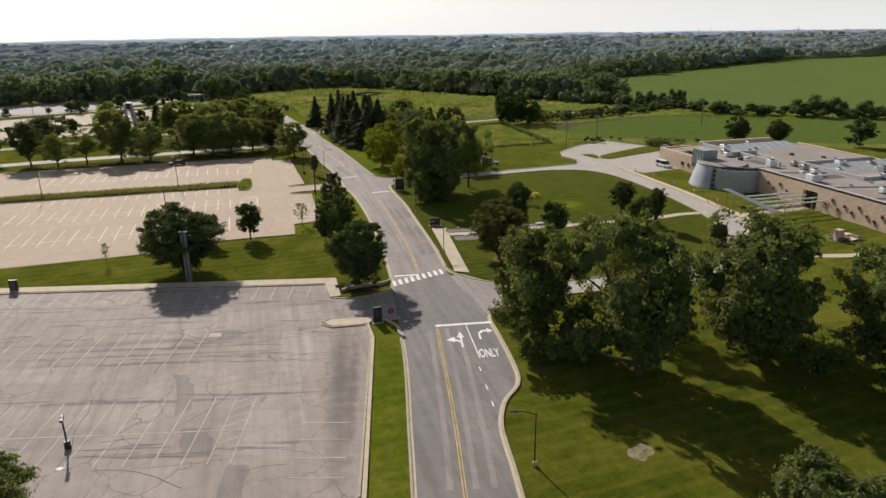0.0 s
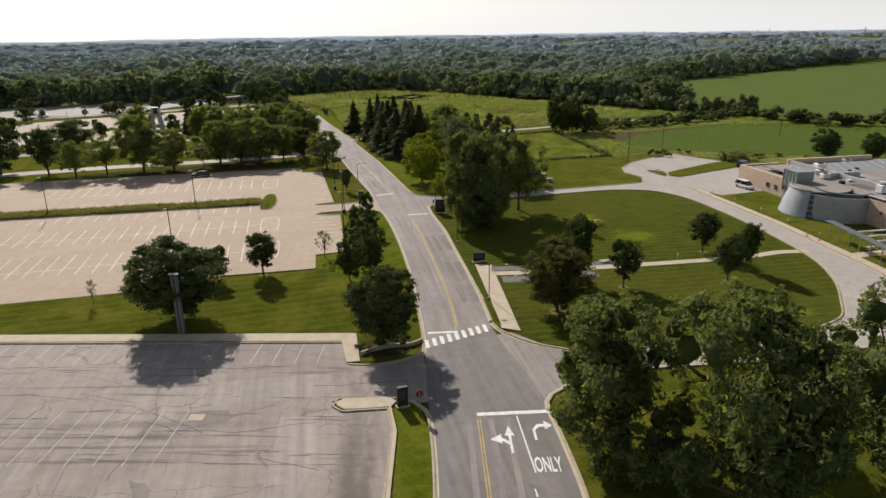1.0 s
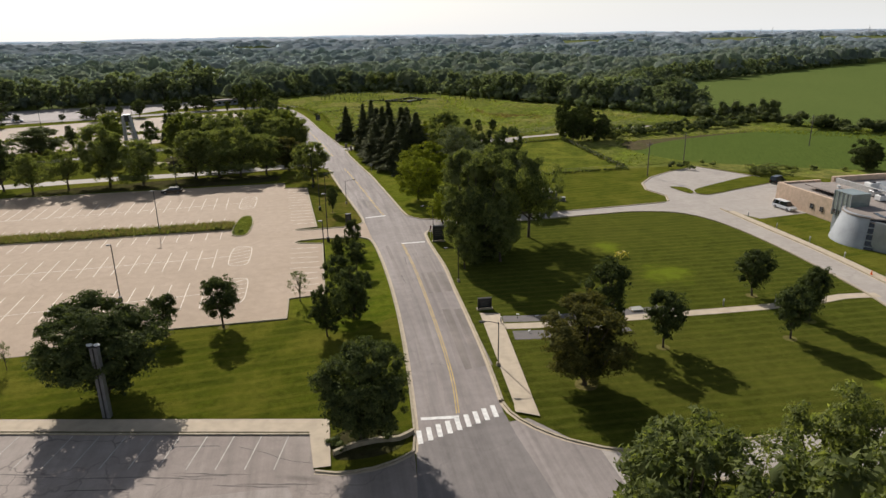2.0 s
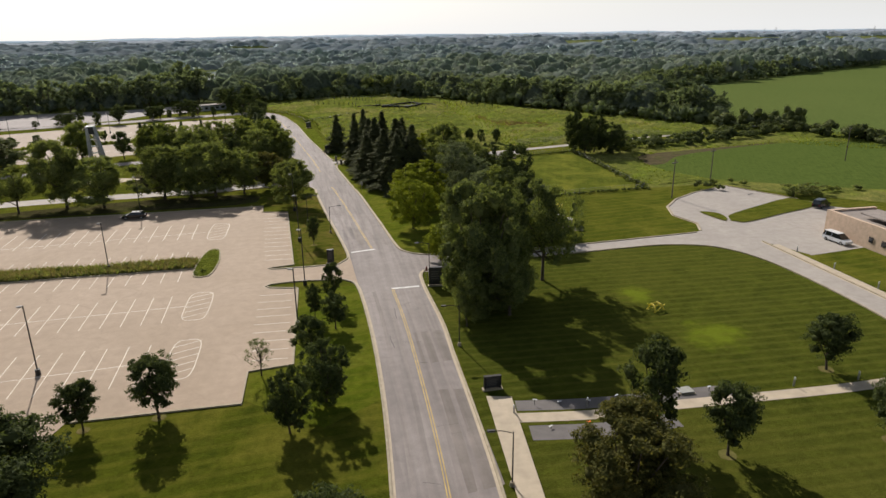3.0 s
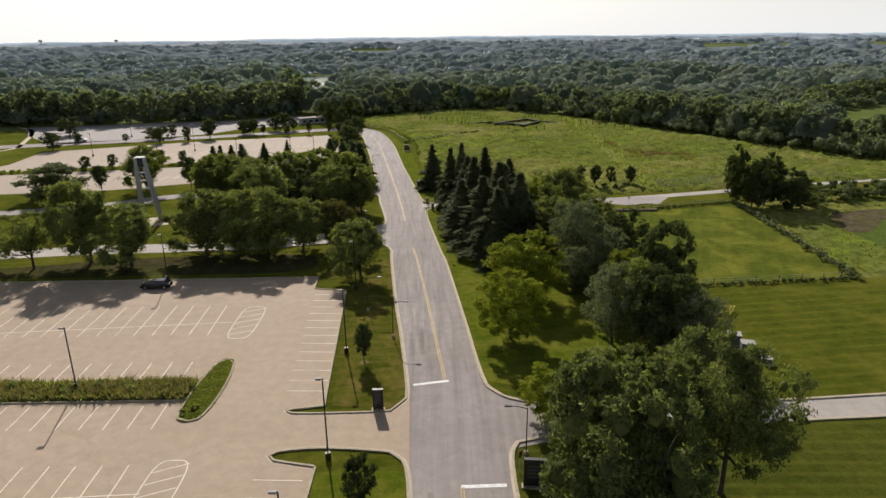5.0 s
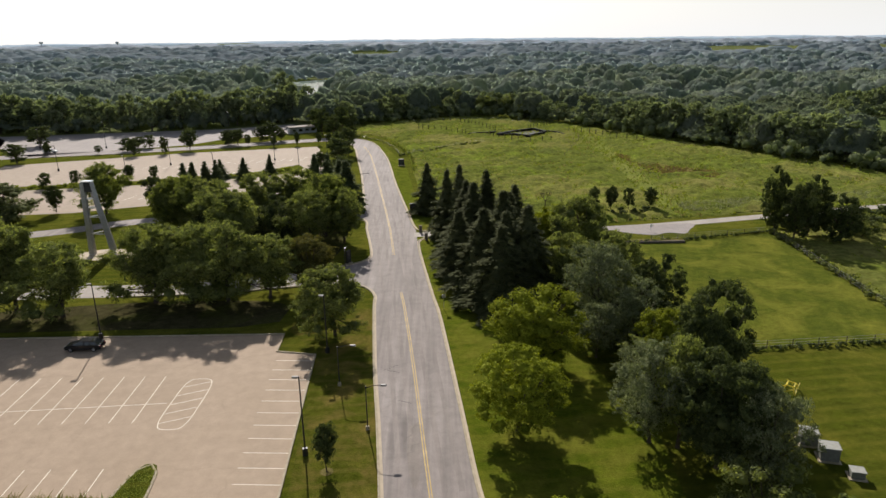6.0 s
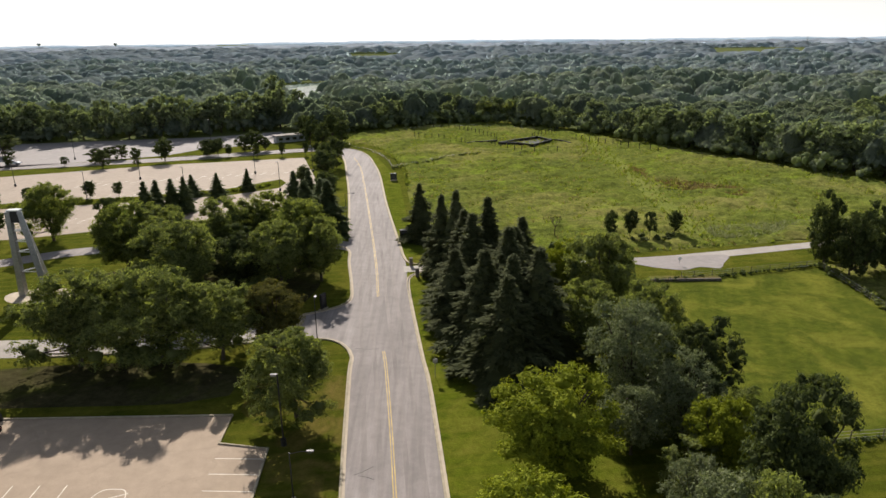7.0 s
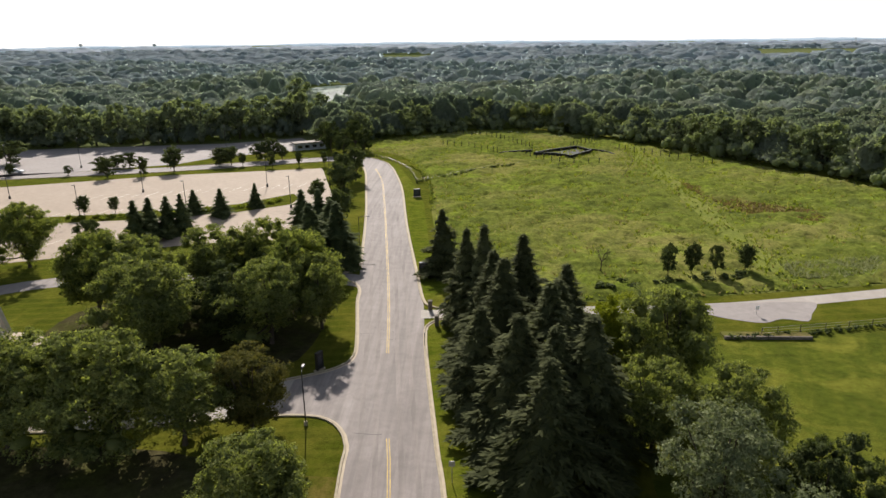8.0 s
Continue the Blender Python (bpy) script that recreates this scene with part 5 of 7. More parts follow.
        pick = F[rng.choice(len(F), n, p=area / area.sum())]
        A, B, C = V[pick[:, 0]], V[pick[:, 1]], V[pick[:, 2]]
        N = np.cross(B - A, C - A)
        N /= np.linalg.norm(N, axis=1, keepdims=True) + 1e-9
        mix_at = rng.dirichlet((1, 1, 1), n)
        P = A * mix_at[:, :1] + B * mix_at[:, 1:2] + C * mix_at[:, 2:] + N * (rng.uniform(-0.1, 0.5, (n, 1)) * size)
        V2, T2 = leaf_tips(P, N, size, rng, 0.5, 0.5)
        F = np.vstack([F, T2 + len(V)])
        V = np.vstack([V, V2])
        hue = np.concatenate([hue, np.repeat(hue[pick[:, 0]], 3)])
        flag = np.concatenate([flag, np.zeros(n, bool)])
    me = quick_mesh(name, V, F, mat)
    me.polygons.foreach_set("use_smooth", flag)
    me.attributes.new("tree_hue", "FLOAT", "POINT").data.foreach_set("value", hue)
    return tagged(new(name, me), "dense green woodland canopy", "woodland", kind="stuff")


WOOD_EDGE = [(-900, 330), (-400, 340), (-200, 372), (-135, 384), (-67, 395), (-45, 414), (-35, 400), (-26, 388), (-6, 408), (15, 420), (40, 428), (72, 406), (94, 372), (152, 282), (158, 280), (161, 290), (156, 303), (151, 312), (186, 388), (204, 408), (320, 472), (480, 556), (640, 584), (900, 610), (2000, 800), (2000, 1900), (-2000, 1900)]


CLEARINGS = [[(440, 1150), (620, 1120), (840, 1640), (540, 1660)], [(-100, 1100), (-30, 1100), (-50, 1500), (-170, 1520)], [(700, 1150), (1300, 950), (1900, 1500), (900, 1700)], [(-1400, 1900), (-800, 1950), (-860, 2350), (-1500, 2300)], [(100, 2050), (1300, 1850), (1700, 2200), (300, 2350)]]
GAPS = [[(-40, 440), (-52, 470), (-62, 505), (-90, 580), (-92, 650), (-70, 680), (-56, 640), (-50, 560), (-40, 500)]]


def scatter(spacing, y0, y1, poly, rng):
    """Uneven places, no closer than about half the spacing, in a wedge that widens with distance."""
    w = y1 * 1.17 + 40
    n = int(2 * w * (y1 - y0) / spacing ** 2 * 1.25)
    g = np.stack([rng.uniform(-w, w, n), rng.uniform(y0, y1, n)], 1)
    g = g[(g[:, 0] > 23 - 0.8 * (g[:, 1] - 150) - 40) & (g[:, 0] < 1.16 * g[:, 1] + 40)]
    if poly:
        g = g[inside(g[:, 0], g[:, 1], poly)]
    for c in CLEARINGS + GAPS:
        g = g[~inside(g[:, 0], g[:, 1], c)]
    cell = set()
    keep = []
    for k, (x, y) in enumerate(g):
        key = (int(x // (spacing * 0.62)), int(y // (spacing * 0.62)))
        if key not in cell:
            cell.add(key)
            keep.append(k)
    return g[keep]


def wood_band(name, spacing, y0, y1, poly, step, lobes, per, size, hr, rr, seed, mat, steep):
    """A stretch of woodland: crowns side by side, closed into one canopy."""
    rng = np.random.default_rng(seed)
    g = scatter(spacing, y0, y1, poly, rng) * S
    z = np.array([far_drop(x, y) for x, y in g])
    h = rng.uniform(*hr, len(g)) * (0.85 + 0.3 * np.sin(g[:, 0] * 0.021 + 1) * np.sin(g[:, 1] * 0.017))
    r = rng.uniform(*rr, len(g))
    return wood_canopy(name, np.column_stack([g, z]), h, r, step, lobes, per, size, mat, seed, steep)


# Farther bands take paler, bluer leaves: distance haze put into the base colour.
wood_band("woods_front", 9.0, 250, 440, WOOD_EDGE, 1.0, 9, 360, 0.65, (9, 14), (4.2, 7.0), 101, HAZED_WOODS, 1.3)
wood_band("woods_near", 10.4, 440, 620, WOOD_EDGE, 1.5, 8, 64, 0.85, (10, 16), (5.0, 8.6), 105, HAZED_WOODS_NEAR, 0.95)
wood_band("woods_middle", 12.5, 620, 950, WOOD_EDGE, 2.6, 6, 12, 1.3, (10, 16), (6.0, 10), 102, HAZED_WOODS_MID, 0.6)
wood_band("woods_far", 20, 950, 1800, None, 5.5, 4, 0, 2.0, (11, 18), (10, 17), 103, HAZED_WOODS_FAR, 0.4)
wood_band("woods_distant", 50, 1800, 2500, None, 16, 3, 0, 2.0, (12, 18), (28, 44), 104, HAZED_WOODS_DIM, 0.3)
for k, c in enumerate(CLEARINGS):
    z = [far_drop(x * S, y * S) + 2.0 for x, y in c]
    tagged(mesh_object("far_clearing", [(x * S, y * S, q) for (x, y), q in zip(c, z)], [(0, 1, 2, 3)], STUBBLE), "pale far field among the woods", "field", kind="structure")


def ridge(radius, top, colour, seed):
    """A far tree line all round the place; its blue-grey haze is emitted glow."""
    v, f = [], []
    rng = random.Random(seed)
    n = 900
    m, nn, l, b = material("hazy_distance_glow", 1.0, 0.0)
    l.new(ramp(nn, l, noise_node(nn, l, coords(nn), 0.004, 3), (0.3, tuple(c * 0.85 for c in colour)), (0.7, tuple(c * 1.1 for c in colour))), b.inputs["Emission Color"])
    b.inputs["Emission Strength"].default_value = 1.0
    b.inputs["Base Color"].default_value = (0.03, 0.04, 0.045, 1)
    for k in range(n):
        a = 2 * math.pi * k / n
        x, y = radius * math.cos(a), 150 + radius * math.sin(a)
        v += [(x, y, -60), (x, y, top + 3 * math.sin(k * 0.11 + seed) * math.sin(k * 0.037 + 1) + 2 * math.sin(k * 0.31 + seed) + rng.uniform(-1.6, 1.6))]
    for k in range(n):
        a, b = 2 * k, 2 * ((k + 1) % n)
        f.append((a, b, b + 1, a + 1))
    return tagged(mesh_object("backdrop", v, f, m), "wooded horizon backdrop with blue-grey haze as glow", "horizon", kind="structure")


# Ring glow grows paler and bluer with distance, imitating haze.
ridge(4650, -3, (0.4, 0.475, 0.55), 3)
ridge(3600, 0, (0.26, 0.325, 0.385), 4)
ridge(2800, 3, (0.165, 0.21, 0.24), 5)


def hedge(name, pts, spacing, hr, rr, per, seed, label, mat=LEAF, width=2.5, leaf=0.9):
    line = smooth(pts, spacing)
    rng = np.random.default_rng(seed)
    g = np.array([(p.x, p.y) for p in line]) + rng.normal(0, width, (len(line), 2))
    p = np.column_stack([g, np.zeros(len(g))])
    ob = woods(name, p, rng.uniform(*hr, len(g)), rng.uniform(*rr, len(g)), per, leaf, mat, seed, label, 4)
    ob["category"] = "hedge"
    return ob


hedge("field_hedge", [(95, 234), (108, 237), (123, 238.6), (150, 244), (164, 254)], 1.5, (2.2, 4.6), (1.8, 3), 110, 201, "overgrown green hedge along the field", HEDGE, 1.6, 0.5)
hedge("field_hedge", [(166, 256), (171.6, 245), (178, 231), (196, 213), (236, 186), (310, 148), (420, 104)], 1.3, (2.8, 6.5), (2.4, 4.4), 110, 202, "dark overgrown hedgerow between the crop fields", HEDGE, 2.2, 0.5)
hedge("tree_row", [(149, 268), (158, 266), (167, 260), (175, 255)], 3.0, (6, 10.5), (2.4, 4.0), 260, 215, "tall dark trees in the hedgerow", HEDGE, 2.0, 0.4)
hedge("field_hedge", [(196, 213), (214, 202), (236, 187), (268, 170)], 7.0, (6, 10), (3.4, 5.5), 240, 228, "taller trees standing in the hedgerow", HEDGE, 2.0, 0.45)
hedge("wood_margin", [(-135, 383), (-67, 394), (-46, 412)], 3.0, (4, 9), (2.6, 4), 110, 216, "leafy shrubs at the foot of the wood", HAZED_WOODS, 1.5, 0.7)
hedge("wood_margin", [(x, y - 3.2) for x, y in [(-26, 388), (-6, 407), (15, 419), (40, 427), (72, 405), (94, 371), (120, 328), (152, 279), (160, 278)]], 2.0, (3, 8.5), (2.4, 4.6), 100, 217, "leafy green shrubs at the foot of the wood", LEAF_EDGE, 2.4, 0.5)
hedge("wood_margin", [(186, 386), (206, 403), (260, 435), (320, 468), (400, 514), (480, 553)], 2.4, (3, 8), (2.4, 4.6), 80, 227, "leafy green shrubs between wood and field", LEAF_EDGE, 2.4, 0.5)
hedge("field_hedge", [(100, 188), (112, 180), (130, 173)], 4, (0.8, 1.8), (1.0, 1.7), 80, 203, "low scrub along the field edge", LEAF, 1.2, 0.6)
hedge("field_hedge", [(-23, 226), (-40, 216)], 5, (1.5, 3), (1.2, 2), 80, 204, "low scrub under the grove")
BULB = [(-7.1, 151.7), (-5.8, 151.2), (-4.9, 151.6), (-4.3, 154.0), (-4.1, 159.0), (-4.6, 163.4), (-5.5, 164.6), (-6.6, 163.8), (-7.3, 160.0), (-7.5, 155.0)]
sheet("island_strip", metres([(-120, 155.3), (-7.4, 155.2), (-7.4, 159.8), (-120, 159.9)]), 0.15, LAWN, "green kerbed island in the tan lot")
sheet("island_bulb", smooth(BULB, 0.6, True), 0.16, LAWN, "rounded green island end in the tan lot")
kerb(BULB[::-1], -1, True, gutter=False)
kerb([(-120, 155.3), (-7.4, 155.2)], 1, sm=False, gutter=False)
kerb([(-120, 159.9), (-7.4, 159.8)], -1, sm=False, gutter=False)
hedge("planted_strip", [(-120, 157.4), (-98, 157.4), (-76, 157.4)], 0.8, (1.0, 1.7), (0.6, 1.0), 90, 205, "tall rough grass and shrubs in the lot island", STRAW, 0.45, 0.5)
sheet("lot_strip", metres([(-104, 276), (-66, 282.6), (-50, 285.4), (-29, 292), (-19, 299), (-18.4, 305), (-21, 310), (-31.6, 299.3), (-53, 291), (-72, 287.4), (-104, 281)]), 0.05, LAWN, "rough green strip between the tan lots")
hedge("planted_strip", [(-104, 278.6), (-68, 285), (-50, 288.6), (-30, 295.6), (-21, 303)], 1.4, (0.5, 1.2), (0.8, 1.4), 50, 206, "rough planting between the lots", WEEDS, 0.6, 0.6)
hedge("fence_weeds", [(45, 184.6), (64, 186), (83, 187.6)], 0.5, (0.35, 0.7), (0.35, 0.6), 14, 207, "long uncut grass along the fence", LEAF_DARK, 0.25, 0.4)
hedge("fence_weeds", [(83.4, 188), (84, 210), (84.6, 234)], 0.8, (0.7, 1.5), (0.6, 1.1), 30, 208, "scrubby weeds along the fence", LEAF, 0.5, 0.5)
hedge("fence_weeds", [(56, 229), (66, 230.4), (84, 234.6)], 0.5, (0.35, 0.7), (0.35, 0.6), 14, 209, "long uncut grass along the fence", LEAF_DARK, 0.25, 0.4)
hedge("field_hedge", [(86, 236), (100, 240), (130, 247), (158, 258)], 2.0, (1.6, 3.6), (1.4, 2.4), 80, 210, "dense overgrown hedge below the meadow", HEDGE, 1.2, 0.6)
hedge("field_hedge", [(95, 184.6), (98, 183.4)], 1.4, (1.4, 2.4), (1.2, 1.8), 90, 211, "round dark bushes at the lot edge", HEDGE, 0.6, 0.5)
hedge("field_hedge", [(150, 268), (158, 266), (166, 262), (172, 258)], 1.6, (3, 7), (2, 3.4), 100, 212, "pale willow scrub at the field corner", LEAF_GREY, 3.0, 0.8)
hedge("meadow_scrub", [(42, 246), (54, 248.6), (66, 251.5)], 1.6, (0.8, 1.6), (0.8, 1.4), 40, 213, "dark low scrub under the meadow trees", LEAF_DARK, 0.6, 0.5)


def wood_row(pts, step, lo, hi, seed):
    """Single trees along the edge of the woods, unevenly spaced."""
    rng = random.Random(seed)
    for p in smooth(pts, step * S):
        h = rng.uniform(lo, hi)
        tree("wood", p.x / S + rng.gauss(0, 1.4), p.y / S + rng.gauss(0, 1.4), h, h * rng.uniform(0.4, 0.52), "wood edge trees")


wood_row([(97, 371), (120, 336), (140, 305), (157, 282)], 6.2, 10.5, 14, 41)
wood_row([(-186, 380), (-150, 386), (-128, 387), (-105, 389), (-65, 401), (-47, 416)], 6.0, 12, 16, 42)
wood_row([(-24, 392), (-5, 411), (15, 423), (40, 431), (70, 409), (92, 378)], 7.5, 8, 13, 43)
wood_row([(160, 335), (174, 366), (186, 392), (204, 412), (260, 443), (320, 475), (400, 521), (480, 561)], 11, 9, 13, 44)
hedge("tree_row", [(62, 412), (52, 420), (44, 424)], 5.0, (10, 14), (4.6, 6), 260, 222, "bright green trees above the meadow", LEAF, 1.6, 0.5)
tree("wood", -44, 412, 17, 5.6, "wood trees")
tree("wood", -49, 424, 15, 5.2, "wood trees")
tree("wood", -66, 500, 17, 6, "wood trees")
tree("wood", -44, 452, 13, 5.5, "wood trees")
tree("maple", -27, 399, 9, 4.2, "wood trees")


sheet("planting_bed", smooth([(7.9, 84.2), (10.5, 83.6), (13.2, 84.3), (14.2, 86), (12.6, 87.6), (9.6, 88.2), (7.9, 87)], 0.6, True), 0.03, BROWN_GROUND, "dark mulched bed under the entrance tree")
ribbon("stone_edging", smooth([(7.9, 84.6), (9.4, 85.3), (11.6, 85.7), (13.6, 85.6), (14.9, 86.4)], 0.6), -0.16, 0.16, 0.0, KERB, "low pale stone edging of the planting bed", 0.5, "edging")
hedge("island_shrubs", [(8.2, 86.2), (10.4, 86.6), (12.6, 86.2)], 0.7, (0.6, 1.2), (0.6, 1.0), 60, 224, "dark shrubs under the tree at the lot entrance", LEAF_DARK, 0.7, 0.4)


# ---- meadow growth ----
def blades(name, poly, count, h, w, mat, seed, label, cluster=0.0):
    """Tufts of standing grass: three crossed pointed blades each, thick in some patches and thin in others."""
    rng = np.random.default_rng(seed)
    P = np.array(poly)
    lo, hi = P.min(0), P.max(0)
    g = rng.uniform(lo, hi, (count * 4, 2))
    g = g[inside(g[:, 0], g[:, 1], poly)]
    dens = 0.5 + 0.5 * np.sin(g[:, 0] * 0.31 + 2 * np.sin(g[:, 1] * 0.17)) * np.sin(g[:, 1] * 0.23 + np.sin(g[:, 0] * 0.11))
    g = g[rng.random(len(g)) < (1 - cluster) + cluster * dens][:count] * S
    n = len(g)
    V = []
    for k in range(3):
        a = rng.uniform(0, 6.28, n)
        hh, ww = h * rng.uniform(0.5, 1.3, n), w * rng.uniform(0.6, 1.3, n)
        dx, dy = np.cos(a) * ww, np.sin(a) * ww
        lx, ly = rng.normal(0, 0.5, n) * hh, rng.normal(0, 0.5, n) * hh
        z0 = np.full(n, 0.02)
        V.append(np.stack([np.stack([g[:, 0] - dx, g[:, 1] - dy, z0], 1), np.stack([g[:, 0] + dx, g[:, 1] + dy, z0], 1), np.stack([g[:, 0] + lx, g[:, 1] + ly, hh], 1)], 1))
    V = np.concatenate(V).reshape(-1, 3)
    F = np.arange(len(V)).reshape(-1, 3)
    return tagged(new(name, quick_mesh(name, V, F, mat)), label, "grass", kind="stuff")


blades("planted_grass", [(-75, 155.6), (-7.6, 155.5), (-7.6, 159.5), (-75, 159.6)], 4200, 0.95, 0.1, STRAW, 311, "tall dry ornamental grass in the lot island", 0.7)
blades("planted_grass", [(-75, 155.6), (-7.6, 155.5), (-7.6, 159.5), (-75, 159.6)], 3600, 0.75, 0.16, LEAF, 312, "tall green ornamental grass in the lot island", 0.6)
hedge("planted_strip", [(-75, 157.2), (-40, 157.4), (-9, 157.3)], 1.5, (0.6, 1.15), (0.5, 1.0), 60, 225, "low dark green shrubs in the lot island", LEAF, 0.9, 0.35)
hedge("planted_strip", [(-7, 152.4), (-5.6, 153)], 0.7, (0.4, 0.7), (0.4, 0.6), 40, 226, "small dark bushes on the island end", LEAF, 0.3, 0.3)
blades("planted_grass", BULB, 2600, 0.22, 0.1, LEAF, 313, "rough green planting on the island end", 0.5)
blades("meadow_dark_tufts", MEADOW_EDGE, 5000, 0.55, 0.28, LEAF, 304, "dark leafy weeds standing in the meadow", 0.9)
blades("meadow_tufts", MEADOW_EDGE, 8000, 0.7, 0.22, WEEDS, 301, "standing yellow-green meadow grass tufts", 0.8)
blades("meadow_dry_tufts", MEADOW_EDGE, 1600, 0.8, 0.2, STRAW, 302, "dry straw-coloured meadow stems", 1.0)
blades("meadow_brown_tufts", [(75.5, 320), (79, 320), (86, 301), (97, 292), (95, 284), (84, 286), (79, 298)], 1100, 0.5, 0.26, BROWN_GRASS, 305, "dead brown stems in a worn meadow patch", 0.5)
blades("meadow_pale_tufts", [(74, 250), (95, 254), (128, 260), (124, 266), (92, 261), (74, 257)], 1800, 0.8, 0.16, SEEDING, 306, "pale seeding grass beside the track", 0.6)
ROUGH_POLY = [(86, 190), (85.5, 234), (100, 238), (130, 244), (160, 255), (178, 248), (195, 232), (250, 190), (180, 205), (150, 232), (112, 229), (98, 222), (96, 206), (102, 194)]
blades("rough_tufts", ROUGH_POLY, 3000, 0.4, 0.22, WEEDS, 303, "rough standing grass round the crop field", 0.7)
hedge("ditch_growth", [(8.5, 322), (18, 331), (30, 343), (37, 346)], 0.9, (0.5, 1.0), (0.5, 0.8), 22, 218, "dark growth along a meadow ditch", LEAF_DARK, 0.2, 0.45)
hedge("ditch_growth", [(14, 300), (12.5, 318), (8, 338), (0, 352), (-10, 366)], 1.4, (0.3, 0.7), (0.4, 0.8), 20, 219, "rough rim of uncut grass by the verge", WEEDS, 0.3, 0.45)

# ---- signs, lamps, poles ----
SIGN = plain("dark_sign_panel", (0.022, 0.024, 0.03), 0.35, 0.0, 0.3, 2, 0.5)
PALE = plain("pale_print", (0.1, 0.1, 0.1), 0.6, 0, 0.1)
LENS = plain("lamp_lens", (0.42, 0.42, 0.4), 0.25, 0, 0.05, 2, 0.6)
RED = plain("red_sign_paint", (0.2, 0.02, 0.025), 0.5, 0, 0.1)
YEL = plain("yellow_paint", (0.75, 0.6, 0.06), 0.5, 0, 0.15)
ORANGE = plain("orange_plastic", (0.8, 0.16, 0.03), 0.5, 0, 0.1)
BRICK = plain("tan_masonry", (0.56, 0.42, 0.31), 0.9, 0, 0.14, 1.2)
ROOF = asphalt("roof_gravel", (0.23, 0.197, 0.172), (0.31, 0.27, 0.24), 0.3)
ROOF_DARK = asphalt("roof_membrane", (0.09, 0.085, 0.08), (0.15, 0.14, 0.13), 0.3)
ROOF_PALE = asphalt("pale_roof_coating", (0.28, 0.265, 0.25), (0.34, 0.325, 0.305), 0.3)
CAP = plain("weathered_metal_cap", (0.45, 0.44, 0.42), 0.6, 0.2, 0.2)
WHITEM = plain("white_coated_metal", (0.72, 0.72, 0.7), 0.45, 0, 0.08)
SILVER = plain("brushed_metal_cladding", (0.36, 0.38, 0.4), 0.5, 0.4, 0.12, 0.6)
GLASSY = plain("green_tinted_glazing", (0.2, 0.24, 0.22), 0.15, 0.0, 0.15, 0.6, 0.8)
DARK = plain("dark_opening", (0.012, 0.012, 0.013), 0.4, 0, 0.3)
SLATE = plain("dark_grey_canopy_metal", (0.13, 0.14, 0.145), 0.6, 0.2, 0.1)
RUST = plain("rusty_steel_box", (0.09, 0.05, 0.03), 0.8, 0, 0.3)
RIBBED = plain("grey_ribbed_roofing", (0.34, 0.36, 0.37), 0.6, 0.1, 0.1)
WOOD = plain("weathered_wood", (0.14, 0.12, 0.1), 0.95, 0, 0.3, 3)
GLASS = plain("car_glass", (0.015, 0.018, 0.02), 0.08, 0, 0.1, 2, 0.8)
RUBBER = plain("tyre_rubber", (0.015, 0.015, 0.015), 0.8, 0, 0.2)
CAR_BLACK = plain("black_car_paint", (0.012, 0.013, 0.016), 0.2, 0.2, 0.1, 1, 0.7)
CAR_WHITE = plain("white_car_paint", (0.75, 0.76, 0.77), 0.25, 0, 0.04, 1, 0.6)
WATER = plain("river_water", (0.05, 0.06, 0.05), 0.17, 0, 0.1, 1, 0.8)


HEAD = plain("weathered_lamp_housing", (0.36, 0.34, 0.31), 0.7, 0, 0.2)


def street_lamp(x, y, h, arm_turn, arm=1.6, label="slim dark street lamp with one arm"):
    """A slim dark post with one arm and a flat head; h in plan units."""
    e = thing("street_lamp", label, "street lamp", "street lamps", (x * S, y * S, 0), arm_turn)
    H = h * S
    bm = bmesh.new()
    tube(bm, (0, 0, 0.1), (0, 0, H), 0.075, 0.05, 8)
    part("pole", bm, METAL, e)
    bm = bmesh.new()
    tube(bm, (0, 0, 0), (0, 0, 0.45), 0.24, 0.2, 10)
    part("footing", bm, KERB, e, "pale concrete footing")
    bm = bmesh.new()
    tube(bm, (0, 0, H - 0.15), (arm * 0.6, 0, H + 0.1), 0.045, 0.04, 6)
    tube(bm, (arm * 0.6, 0, H + 0.1), (arm, 0, H + 0.12), 0.04, 0.04, 6)
    part("arm", bm, METAL, e)
    bm = bmesh.new()
    box(bm, arm - 0.05, -0.17, H + 0.06, arm + 0.65, 0.17, H + 0.2)
    bmesh.ops.bevel(bm, geom=bm.edges[:], offset=0.04, segments=1, affect="EDGES")
    head = part("lamp_head", bm, METAL, e)
    bm = bmesh.new()
    box(bm, arm + 0.08, -0.12, H + 0.03, arm + 0.58, 0.12, H + 0.065)
    part("lens", bm, LENS, head)
    return e


def lot_lamp(x, y, h, turn=180, heads=1):
    e = thing("lot_lamp", "tall brown parking lot lamp with box head", "street lamp", "lot lamps", (x * S, y * S, 0), turn)
    H = h * S
    bm = bmesh.new()
    tube(bm, (0, 0, 0.5), (0, 0, H), 0.09, 0.07, 8)
    part("pole", bm, METAL, e)
    bm = bmesh.new()
    tube(bm, (0, 0, 0), (0, 0, 0.8), 0.3, 0.28, 12)
    part("base", bm, METAL, e, "dark round concrete base")
    for k in range(heads):
        s = 1 - 2 * k
        bm = bmesh.new()
        box(bm, min(0.06 * s, 0.68 * s), -0.17, H - 0.16, max(0.06 * s, 0.68 * s), 0.17, H + 0.02)
        bmesh.ops.bevel(bm, geom=bm.edges[:], offset=0.05, segments=1, affect="EDGES")
        head = part("lamp_head", bm, HEAD if heads == 1 else METAL, e, "pale weathered box head")
        bm = bmesh.new()
